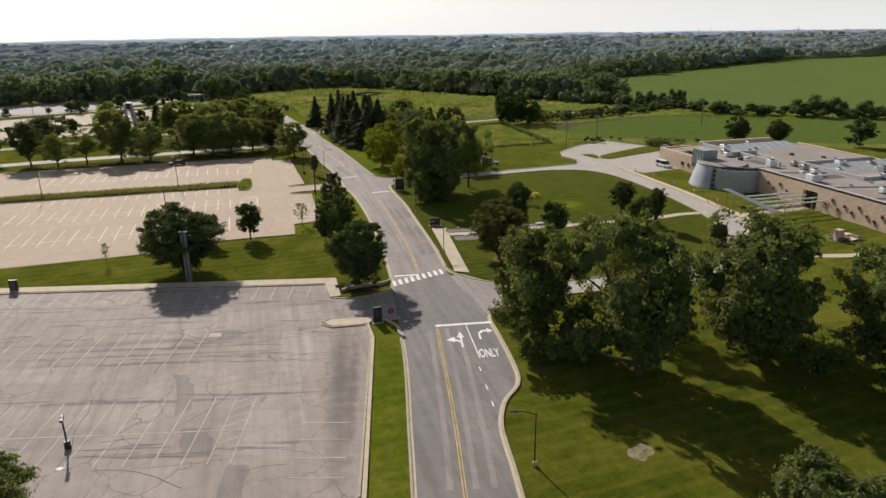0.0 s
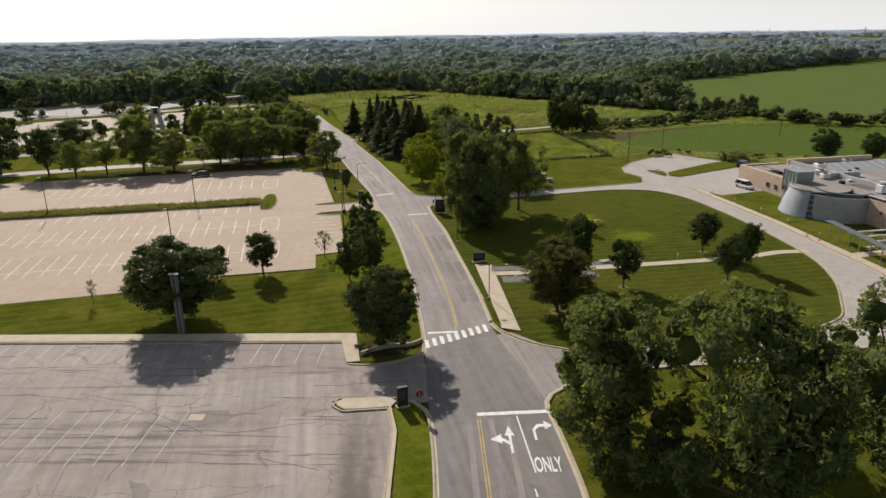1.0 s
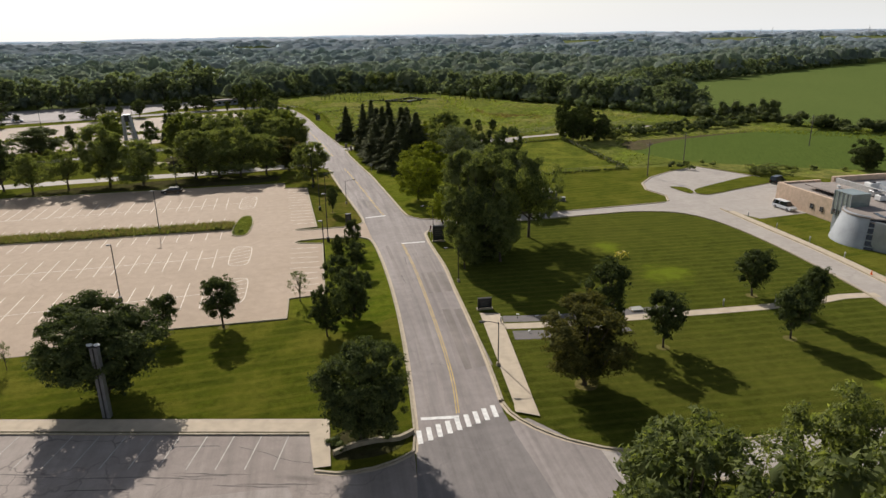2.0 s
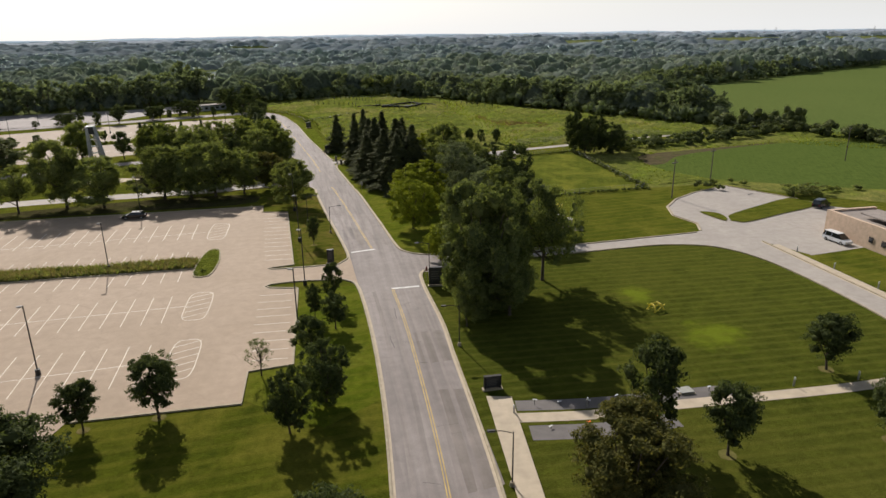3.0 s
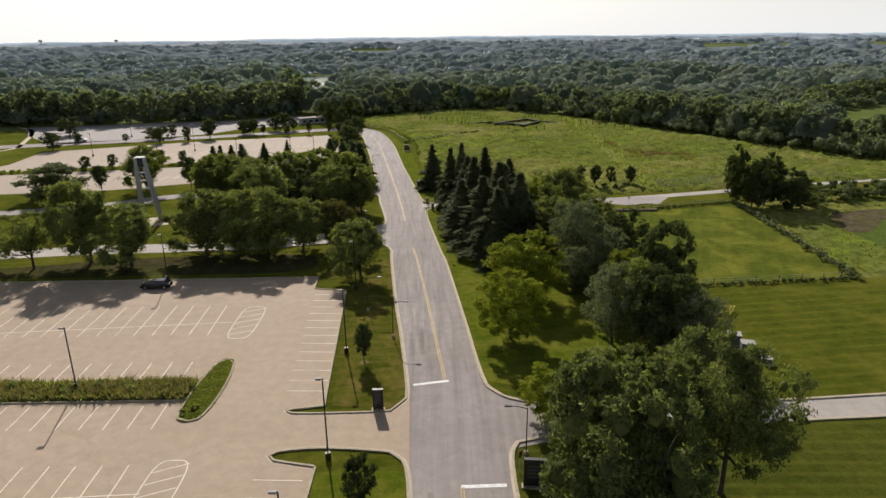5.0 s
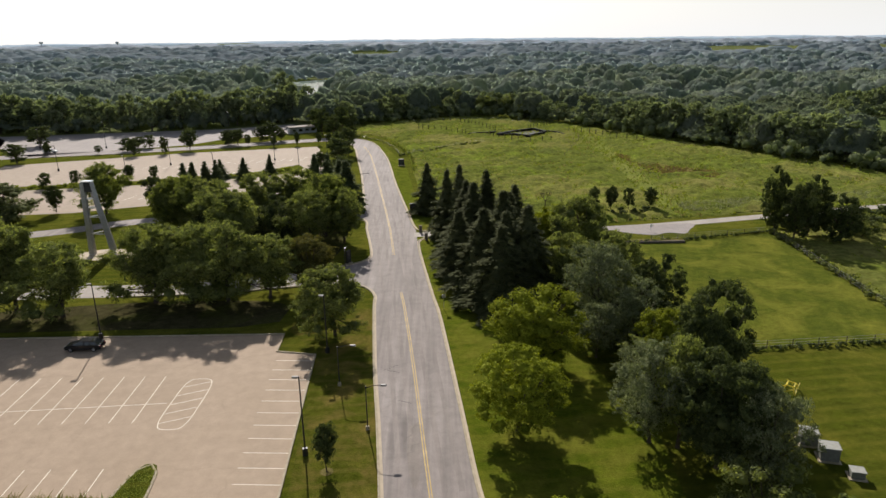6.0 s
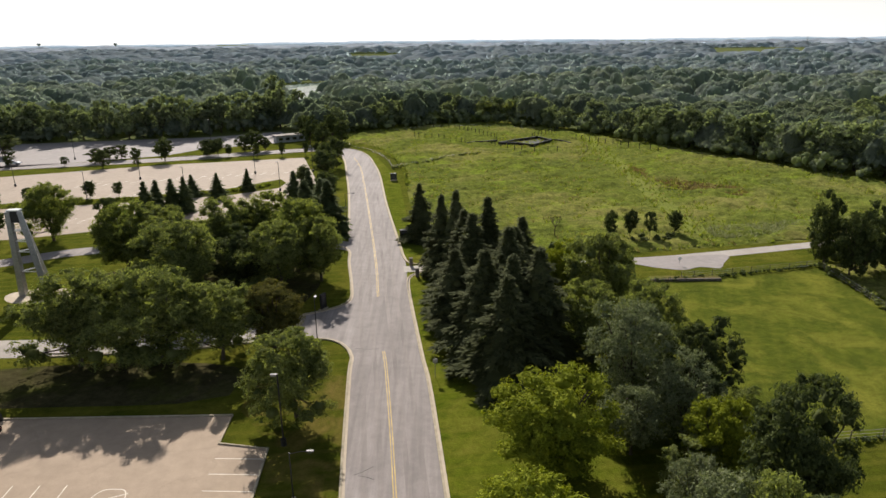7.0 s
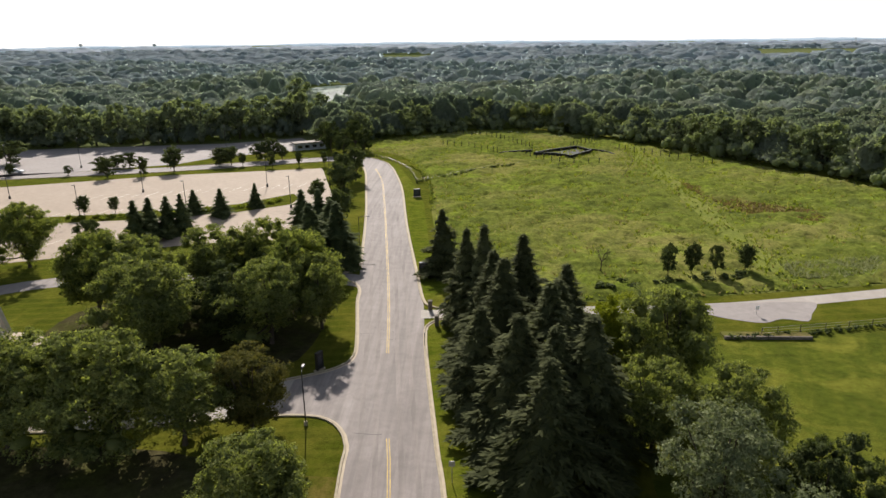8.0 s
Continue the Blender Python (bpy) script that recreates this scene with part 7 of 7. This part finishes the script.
    pbox(bm, 99.8, 60.6, 4.4, 130.4, 145.6, 4.6)
    part("roof", bm, ROOF, e, "flat grey gravelled roof")
    # raised parapets and ribs across the roof
    for x0, y0, x1, y1, h in ((99.2, 60, 99.8, 116, 5.05), (106, 118, 106.5, 145, 5.5), (111, 117.6, 130.4, 118.1, 5.3), (111, 101, 111.5, 117.6, 5.3), (111, 101, 130.4, 101.5, 5.3), (104, 131, 111, 131.5, 5.6), (111, 82, 130.4, 82.4, 5.2)):
        bm = bmesh.new()
        pbox(bm, x0, y0, 4.6, x1, y1, h)
        part("parapet", bm, CAP, e, "pale metal parapet cap")
    # long sloping rooflights
    for x0, y0, x1, y1 in ((109, 136, 127, 141), (112, 109, 130, 114), (112, 80, 129, 85)):
        bm = bmesh.new()
        vs = [bm.verts.new((a * S, b * S, z * S)) for a, b, z in ((x0, y0, 4.6), (x1, y0, 4.6), (x1, y1, 4.6), (x0, y1, 4.6), (x0, y1 - 0.8, 5.6), (x1, y1 - 0.8, 5.6))]
        for f in ((0, 1, 5, 4), (3, 4, 5, 2), (0, 4, 3), (1, 2, 5)):
            bm.faces.new([vs[i] for i in f])
        bmesh.ops.recalc_face_normals(bm, faces=bm.faces)
        light = part("rooflight", bm, RIBBED, e, "grey ribbed sloping rooflight")
        for k in range(8):
            bm = bmesh.new()
            x = x0 + (x1 - x0) * (k + 0.5) / 8
            tube(bm, (x * S, y0 * S, 4.62 * S), (x * S, (y1 - 0.8) * S, 5.62 * S), 0.06, 0.06, 4)
            part("rib", bm, CAP, light)
    rng = random.Random(9)
    for x, y, w in ((107.5, 138, 2.0), (104.5, 134, 1.6), (103, 131, 1.6), (104, 118, 1.8), (117, 141.5, 1.6), (101.5, 103.5, 2.4), (106, 108, 1.6), (117, 113, 1.8), (103, 85, 2.4), (116, 101, 1.6), (108, 113, 1.4), (109, 117, 1.3), (113, 109, 1.2), (121, 106, 1.5), (106, 92, 1.4), (109, 78, 1.8), (118, 76, 1.6), (124, 112, 1.4)):
        bm = bmesh.new()
        h = w * rng.uniform(0.55, 0.8)
        pbox(bm, x - w / 2, y - w * 0.4, 4.75, x + w / 2, y + w * 0.4, 4.75 + h)
        bmesh.ops.bevel(bm, geom=bm.edges[:], offset=0.06, segments=1, affect="EDGES")
        u = part("roof_unit", bm, WHITEM if rng.random() < 0.6 else STEEL, e, "metal roof ventilation unit")
        bm = bmesh.new()
        pbox(bm, x - w * 0.35, y - w * 0.3, 4.6, x + w * 0.35, y + w * 0.3, 4.76)
        part("curb", bm, METAL, u)
        bm = bmesh.new()
        tube(bm, (x * S, y * S, (4.75 + h) * S), (x * S, y * S, (4.9 + h) * S), w * 0.3, w * 0.3, 12)
        part("fan_cowl", bm, METAL, u)
    for k in range(26):        # small vents and curbs, unevenly over the roof
        x, y, w = rng.uniform(102, 129), rng.uniform(66, 143), rng.uniform(0.35, 0.9)
        bm = bmesh.new()
        pbox(bm, x - w / 2, y - w / 2, 4.6, x + w / 2, y + w / 2, 4.6 + w * rng.uniform(0.5, 1.1))
        part("vent", bm, rng.choice((WHITEM, STEEL, METAL)), e)
    for k in range(14):        # darker membrane sheets and stained areas
        x, y, w, d = rng.uniform(103, 120), rng.uniform(66, 136), rng.uniform(3, 8), rng.uniform(2, 6)
        bm = bmesh.new()
        pbox(bm, x, y, 4.6, x + w, y + d, 4.604 + 0.004 * k)
        part("roof_sheet", bm, rng.choice((ROOF_DARK, ROOF_PALE)), e)
    for k in range(7):
        bm = bmesh.new()
        y = 66 + k * 8.0 + rng.uniform(-2, 2)
        tube(bm, (101 * S, y * S, 4.7 * S), (110 * S, (y + rng.uniform(-4, 4)) * S, 4.7 * S), 0.1, 0.1, 6)
        part("roof_pipe", bm, STEEL, e)
    # drum: a leaning shell, a window slit, and the round shell
    bm = bmesh.new()
    wall_ring(bm, 96.4, 124.5, 6.3, 4.8, 0, 5.0, 120, 216, 0.25, 22)
    part("leaning_shell", bm, SILVER, e, "silver metal shell leaning inwards")
    bm = bmesh.new()
    wall_ring(bm, 98.6, 121.8, 6.5, 6.4, 0, 4.5, 192, 290, 0.25, 26)
    part("drum_shell", bm, SILVER, e, "silver curved metal wall")
    bm = bmesh.new()
    wall_ring(bm, 96.4, 124.5, 6.1, 4.7, 0, 4.7, 214, 232, 0.2, 4)
    slit = part("window_slit", bm, GLASS, e, "dark glazed slit")
    for k in range(5):
        bm = bmesh.new()
        z = 0.4 + k * 0.95
        wall_ring(bm, 96.4, 124.5, 6.24 - z * 0.3, 6.22 - z * 0.3, z, z + 0.14, 213, 233, 0.2, 4)
        part("transom", bm, SILVER, slit)
    bm = bmesh.new()
    r = bmesh.ops.create_cone(bm, cap_ends=True, segments=36, radius1=5.2 * S, radius2=5.2 * S, depth=0.25)
    bmesh.ops.transform(bm, matrix=Matrix.Translation((96.6 * S, 124.5 * S, 4.75 * S)), verts=r["verts"])
    r = bmesh.ops.create_cone(bm, cap_ends=True, segments=40, radius1=6.1 * S, radius2=6.1 * S, depth=0.25)
    bmesh.ops.transform(bm, matrix=Matrix.Translation((98.6 * S, 121.8 * S, 4.15 * S)), verts=r["verts"])
    part("drum_roof", bm, ROOF, e)
    bm = bmesh.new()
    wall_ring(bm, 99.2, 121.2, 5.2, 5.0, 4.3, 5.0, 150, 290, 0.6, 20)
    part("clerestory", bm, GLASS, e, "dark curved clerestory band")
    bm = bmesh.new()
    pbox(bm, 94, 127.6, 2.8, 97.6, 131.5, 7.0)
    tower = part("glass_tower", bm, GLASSY, e, "green-grey glazed stair tower")
    bm = bmesh.new()
    pbox(bm, 94.3, 127.9, 0, 97.6, 131.4, 2.8)
    part("tower_base", bm, RIBBED, e)
    for k in range(3):
        bm = bmesh.new()
        y = 127.9 + k * 1.2
        pbox(bm, 93.93, y, 3.1, 93.99, y + 0.9, 3.8)
        part("window", bm, GLASS, tower, "dark window pane")
    for k in range(5):
        bm = bmesh.new()
        y = 127.6 + k * 0.95
        pbox(bm, 93.92, y - 0.04, 2.8, 94.0, y + 0.04, 7.0)
        part("mullion", bm, SILVER, tower)
    for x0, y0 in ((97.58, 137.5), (97.58, 140.0)):
        bm = bmesh.new()
        pbox(bm, x0, y0, 1.2, x0 + 0.15, y0 + 0.8, 2.1)
        part("window", bm, GLASS, e, "small dark window")
    bm = bmesh.new()
    pbox(bm, 99.9, 99.7, 0, 100.2, 103.1, 3.3)
    part("entrance_door", bm, GLASS, e, "dark glazed entrance doors")
    for y, z in ((112.5, 2.4), (111, 1.6), (109.4, 2.8), (107.4, 1.8), (97.6, 1.6), (96.0, 2.6), (94.6, 1.2), (93.2, 2.1), (91.6, 1.4), (90.2, 2.6), (88.4, 1.5), (86.8, 1.0), (85.4, 2.2), (83, 1.4), (81, 2.4), (78, 1.6), (75, 2.2)):
        bm = bmesh.new()
        pbox(bm, 99.02, y - 0.24, z, 99.19, y + 0.24, z + 0.55)
        bmesh.ops.bevel(bm, geom=bm.edges[:], offset=0.05, segments=1, affect="EDGES")
        niche = part("wall_box", bm, RUST, e, "small dark box on the wall")
        bm = bmesh.new()
        pbox(bm, 98.98, y - 0.24, z - 0.12, 99.19, y + 0.24, z - 0.02)
        part("ledge", bm, BRICK, niche)
    return e


building()


def canopy():
    e = thing("entrance_canopy", "grey metal canopy on slim posts before the building", "canopy")
    a, b = Vector((87.4, 110.6)), Vector((84.4, 92.7))
    d = (b - a)
    bm = bmesh.new()
    v, f = strip([a * S, b * S], -0.75, 0.75, 2.9, 3.02)
    mesh_object("roof_panel", v, f, SLATE, e)
    for k in range(7):
        p = a + d * (k + 0.3) / 7
        bm2 = bmesh.new()
        tube(bm2, (p.x * S, p.y * S, 0), (p.x * S, p.y * S, 2.9), 0.09, 0.09, 8)
        part("post", bm2, STEEL, e)
    bm.free()
    for k in range(4):
        y = 97.4 + k * 2.4
        bm = bmesh.new()
        box(bm, 86.0 * S, y * S - 0.09, 2.6, 99.1 * S, y * S + 0.09, 2.85)
        part("beam", bm, WHITEM, e, "pale pergola beam")
        for x in (90.2, 94.4, 98.4):
            bm = bmesh.new()
            tube(bm, (x * S, y * S, 0), (x * S, y * S, 2.6), 0.07, 0.07, 6)
            part("post", bm, STEEL, e)


canopy()
for k in range(5):
    e = thing("bench_planter", "low pale concrete bench beside the entrance path", "bench", "entrance benches", ((88.6 + k * 2.3) * S, 103 * S, 0), 4)
    bm = bmesh.new()
    box(bm, -0.9, -0.3, 0.35, 0.9, 0.3, 0.5)
    part("seat", bm, WALK, e)
    for s in (-0.7, 0.7):
        bm = bmesh.new()
        box(bm, s - 0.1, -0.25, 0, s + 0.1, 0.25, 0.35)
        part("leg", bm, KERB, e)


def rock_feature(x, y):
    e = thing("rock_sculpture", "stack of rough stone slabs on a round gravel bed", "sculpture", "", (x * S, y * S, 0), 10)
    rng = random.Random(4)
    for k in range(9):
        bm = bmesh.new()
        w = rng.uniform(1.2, 2.6)
        cx, cy = rng.uniform(-2, 2), rng.uniform(-1.5, 1.5)
        box(bm, cx - w / 2, cy - w / 3, 0, cx + w / 2, cy + w / 3, rng.uniform(0.3, 0.6) + (1.6 if k == 0 else 0))
        for vv in bm.verts:
            vv.co += Vector([rng.uniform(-0.25, 0.25), rng.uniform(-0.25, 0.25), rng.uniform(-0.0, 0.15)])
        part("stone_slab", bm, BRICK if k % 3 == 0 else WOOD, e)


rock_feature(90, 84)
sheet("gravel_bed", smooth([(87, 84), (89, 86.6), (92.4, 86.2), (92.6, 82.4), (89, 81.2)], 1, True), 0.03, BARE, "pale gravel bed under the stones")
for x, y in ((83.9, 111), (84.3, 108.6)):
    e = thing("traffic_cone", "orange plastic traffic cone on the walk", "traffic cone", "cones", (x * S, y * S, 0.05), 0)
    bm = bmesh.new()
    tube(bm, (0, 0, 0.04), (0, 0, 0.7), 0.16, 0.03, 10)
    part("cone", bm, ORANGE, e)
    bm = bmesh.new()
    box(bm, -0.2, -0.2, 0, 0.2, 0.2, 0.04)
    part("foot", bm, ORANGE, e)


def lot_office(x, y):
    e = thing("lot_shelter", "small pale flat-roofed shelter beside the far lot", "shelter", "", (x * S, y * S, 0), 30)
    bm = bmesh.new()
    box(bm, -6, -2, 0, 6, 2, 2.6)
    part("wall", bm, RIBBED, e)
    bm = bmesh.new()
    box(bm, -6.5, -2.5, 2.6, 6.5, 2.5, 2.9)
    part("roof", bm, ROOF, e)
    for k in range(4):
        bm = bmesh.new()
        box(bm, -5 + k * 2.8, -2.05, 0.9, -3.4 + k * 2.8, -2.0, 1.9)
        part("window", bm, GLASS, e)


lot_office(-33, 378)
sheet("river", smooth([(-40, 470), (-52, 478), (-64, 512), (-92, 585), (-98, 660), (-70, 690), (-52, 640), (-46, 560), (-34, 500)], 8, True), 0.05, WATER, "still river water between the trees")

# ---- wear on the paving ----
PATCH_PALE = asphalt("pale_asphalt_patch", (0.285, 0.248, 0.222), (0.345, 0.3, 0.268), 0.2, 102)
PATCH_DARK = asphalt("dark_asphalt_patch", (0.187, 0.161, 0.143), (0.25, 0.217, 0.193), 0.3, 102)
SEAL = plain("crack_sealant", (0.06, 0.055, 0.05), 0.7, 0, 0.3)


def lot_patch(name, pts, mat, label, z):
    return sheet(name, smooth([uv(u, v) for u, v in pts], 0.8, True), z, mat, label)


for pts, mat, label in (([(-4.2, 57.2), (1.3, 55.9), (0.2, 48.5), (-4.7, 50.0)], PATCH_PALE, "pale resurfaced square of asphalt"),
                        ([(-0.4, 73.7), (3.3, 73.2), (2.2, 66), (0.7, 58.8), (-2.6, 58.5), (-1.2, 66)], PATCH_PALE, "pale resurfaced strip of asphalt"),
                        ([(-7.7, 81.7), (4.2, 81.1), (5.0, 76.6), (-6.8, 77.4)], PATCH_PALE, "pale resurfaced mouth of the lot"),
                        ([(-10.0, 55.8), (-7.4, 55.4), (-6.8, 50.9), (-9.4, 51.3)], PATCH_DARK, "brownish asphalt repair"),
                        ([(-11.8, 67.0), (-10.4, 66.5), (-9.3, 62.9), (-9.2, 59.4), (-10.8, 58.1), (-10.8, 62.2)], PATCH_DARK, "narrow dark asphalt repair"),
                        ([(-5.7, 49.2), (-4.0, 48.8), (-4.6, 44.8), (-6.4, 45.3)], PATCH_DARK, "small dark asphalt repair"),
                        ([(-34, 74), (-20, 71), (-21, 68), (-35, 71)], PATCH_PALE, "pale worn driving lane"),
                        ([(-26, 64), (-14, 61.4), (-14.8, 58), (-27, 60.6)], PATCH_PALE, "pale worn driving lane")):
    ragged = random.Random(len(label) + int(pts[0][0] * 10))
    rim = []
    for a, b in zip(pts, pts[1:] + pts[:1]):
        for t in (0.0, 0.25, 0.5, 0.75):
            rim.append((a[0] + (b[0] - a[0]) * t + ragged.gauss(0, 0.12), a[1] + (b[1] - a[1]) * t + ragged.gauss(0, 0.12)))
    sheet("asphalt_repair", metres(rim), 0.0372 + 0.0002 * ragged.random(), mat, label)
sheet("concrete_patch", smooth([(-19.25, 52.65), (-18.9, 52.85), (-18.55, 52.6), (-18.9, 52.4)], 0.2, True), 0.042, WHITE, "small pale cover in the lot")
lot_patch("dark_repair", [(-12, 14.6), (-8.4, 14.2), (-8, 16.2), (-11, 16.6)], PATCH_DARK, "small dark asphalt repair", 0.04)
sheet("concrete_patch", metres([(-8.6, 76.2), (-7.2, 75.9), (-7.4, 74.8), (-8.8, 75.1)]), 0.042, WALK, "small pale concrete square in the lot")


def cracks(name, area, count, length, seed, label, place):
    """Wandering sealed cracks: thin dark ribbons with short side branches."""
    rng = random.Random(seed)
    V, F = [], []
    for k in range(count):
        u, v = rng.uniform(*area[0]), rng.uniform(*area[1])
        a = rng.choice((0, 0, 0, math.pi / 2)) + rng.gauss(0, 0.12)
        pts = [(u, v)]
        for i in range(int(rng.uniform(*length))):
            a += rng.gauss(0, 0.1)
            u, v = u + math.cos(a) * 0.8, v + math.sin(a) * 0.8
            pts.append((u, v))
        line = metres([place(*p) for p in pts])
        if len(line) < 3:
            continue
        w = rng.uniform(0.015, 0.045)
        vv, ff = strip(line, -w, w, 0.045 + 0.00002 * k)
        o = len(V)
        V += vv
        F += [tuple(i + o for i in q) for q in ff]
    return tagged(mesh_object(name, V, F, SEAL), label, "crack", kind="stuff")


cracks("sealed_cracks", ((-50, 0), (1, 46)), 60, (4, 13), 21, "dark sealed cracks wandering over the asphalt", uv)
cracks("road_cracks", ((-3, 1), (0, 140)), 14, (2, 5), 23, "fine dark cracks across the old road", lambda u, v: (20.8 - 0.5 + u * 0.9 - max(0, v - 60) * 0.13, 95 + v))

def stained_seams(area, count, seed):
    """Long stained paving seams along the stall rows: broken, uneven dark bands."""
    rng = random.Random(seed)
    V, F = [], []
    for k in range(count):
        v = rng.choice((5.8, 6.8, 11.5, 14.2, 15.5, 16.5, 17.5, 20.5, 20.7, 21.6, 29.0, 29.4, 37.5, 38.4)) + rng.gauss(0, 0.25)
        u = rng.uniform(*area)
        n = int(rng.uniform(3, 13))
        wide = rng.uniform(0.03, 0.13)
        pts, half = [], []
        for i in range(n):
            u += rng.uniform(0.5, 1.0)
            v += rng.gauss(0, 0.05)
            pts.append(uv(u, v))
            half.append(wide * rng.uniform(0.2, 1.3) * math.sin(math.pi * (i + 0.3) / n))
        line = metres(pts)
        o = len(V)
        for p, h in zip(line, half):
            V += [(p.x, p.y - h, 0.0425 + 0.00002 * k), (p.x, p.y + h, 0.0425 + 0.00002 * k)]
        F += [(o + 2 * i, o + 2 * i + 2, o + 2 * i + 3, o + 2 * i + 1) for i in range(n - 1)]
    return tagged(mesh_object("stained_seams", V, F, SEAM), "dark stained seams along the stall rows", "stain", kind="stuff")


SEAM = asphalt("stained_asphalt", (0.12, 0.105, 0.095), (0.19, 0.168, 0.15), 0.3)
stained_seams((-52, 0), 150, 27)

# tyre-dark wheel tracks along the lanes
TRACK = asphalt("tyre_polished_asphalt", (0.226, 0.197, 0.181), (0.272, 0.238, 0.218), 0.0, -8)
for pts, lanes in (([(8.2 + 4, 41), (14.6, 52.7), (17.6, 69.6)], (-2.6, -1.0, 1.2)), ([(19.4, 90), (20.3, 97), (21.0, 110), (21.4, 128), (21.2, 140)], (-2.9, -1.3, 1.3, 2.9)), ([(20.0, 160), (19.4, 166), (17.3, 186.6), (15.4, 203), (12.8, 224), (10.9, 241), (7, 270), (2.8, 300)], (-2.9, -1.3, 1.3, 2.9))):
    c = smooth(pts, 2)
    for d in lanes:
        ribbon("wheel_track", offset(c, d), -0.28, 0.28, 0.0385, TRACK, "slightly darker wheel track worn into the road", category="wheel track")
sheet("road_stain", smooth([(18.6, 160.5), (19.2, 166), (18.6, 171), (17.6, 170), (17.8, 164)], 1, True), 0.042, PATCH_DARK, "dark tyre-stained patch of road")
for pts in ([(21.9, 96.5), (25.0, 97.0), (25.4, 112), (22.3, 112.5)], [(21.8, 118), (25.3, 118.3), (25.4, 126), (22.0, 126)]):
    sheet("lane_repair", metres(pts), 0.0335, PATCH_DARK, "darker resurfaced stretch of lane")

# mulch rings under the lawn trees
for x, y, r in ((-10.6, 112.2, 0.6), (-4.2, 113, 0.7), (44.4, 96.8, 0.8), (63, 107.9, 0.8), (59.4, 95.7, 0.8), (64.7, 99.3, 0.8), (10.6, 163.2, 0.6), (39.2, 100.2, 0.9), (33, 91, 1.2)):
    ring = [(x + r * math.cos(k * 0.7) * (1 + 0.1 * math.sin(k * 3)), y + r * math.sin(k * 0.7)) for k in range(9)]
    sheet("mulch_ring", smooth(ring, 0.4, True), 0.025, BARE, "pale bare mulch ring at a tree foot")


# markers and small finds in the gravel bed
def bed_marker(x, y, mat, label, h, turn):
    e = thing("bed_marker", label, "marker", "bed markers", (x * S, y * S, 0.03), turn)
    bm = bmesh.new()
    tube(bm, (0, 0, 0), (0, 0, h), 0.03, 0.03, 6)
    part("stake", bm, METAL, e)
    bm = bmesh.new()
    box(bm, -0.22, -0.02, h - 0.02, 0.22, 0.14, h + 0.03)
    bmesh.ops.bevel(bm, geom=bm.edges[:], offset=0.008, segments=1, affect="EDGES")
    part("plate", bm, mat, e)


for k, (x, y) in enumerate(((31, 107.7), (33.4, 107.4), (36.2, 107.0), (39.0, 106.8), (42.2, 106.7), (45.4, 106.6), (48.6, 106.4), (51, 106.3), (31.2, 103.6), (34.6, 103.1), (38, 103.0), (41.4, 103.1))):
    red = k in (9, 11)
    bed_marker(x, y, ORANGE if red else WHITEM, "small orange marker plate in the gravel bed" if red else "small white marker plate in the gravel bed", 0.25 if k % 3 else 0.6, k * 37 % 60 - 30)
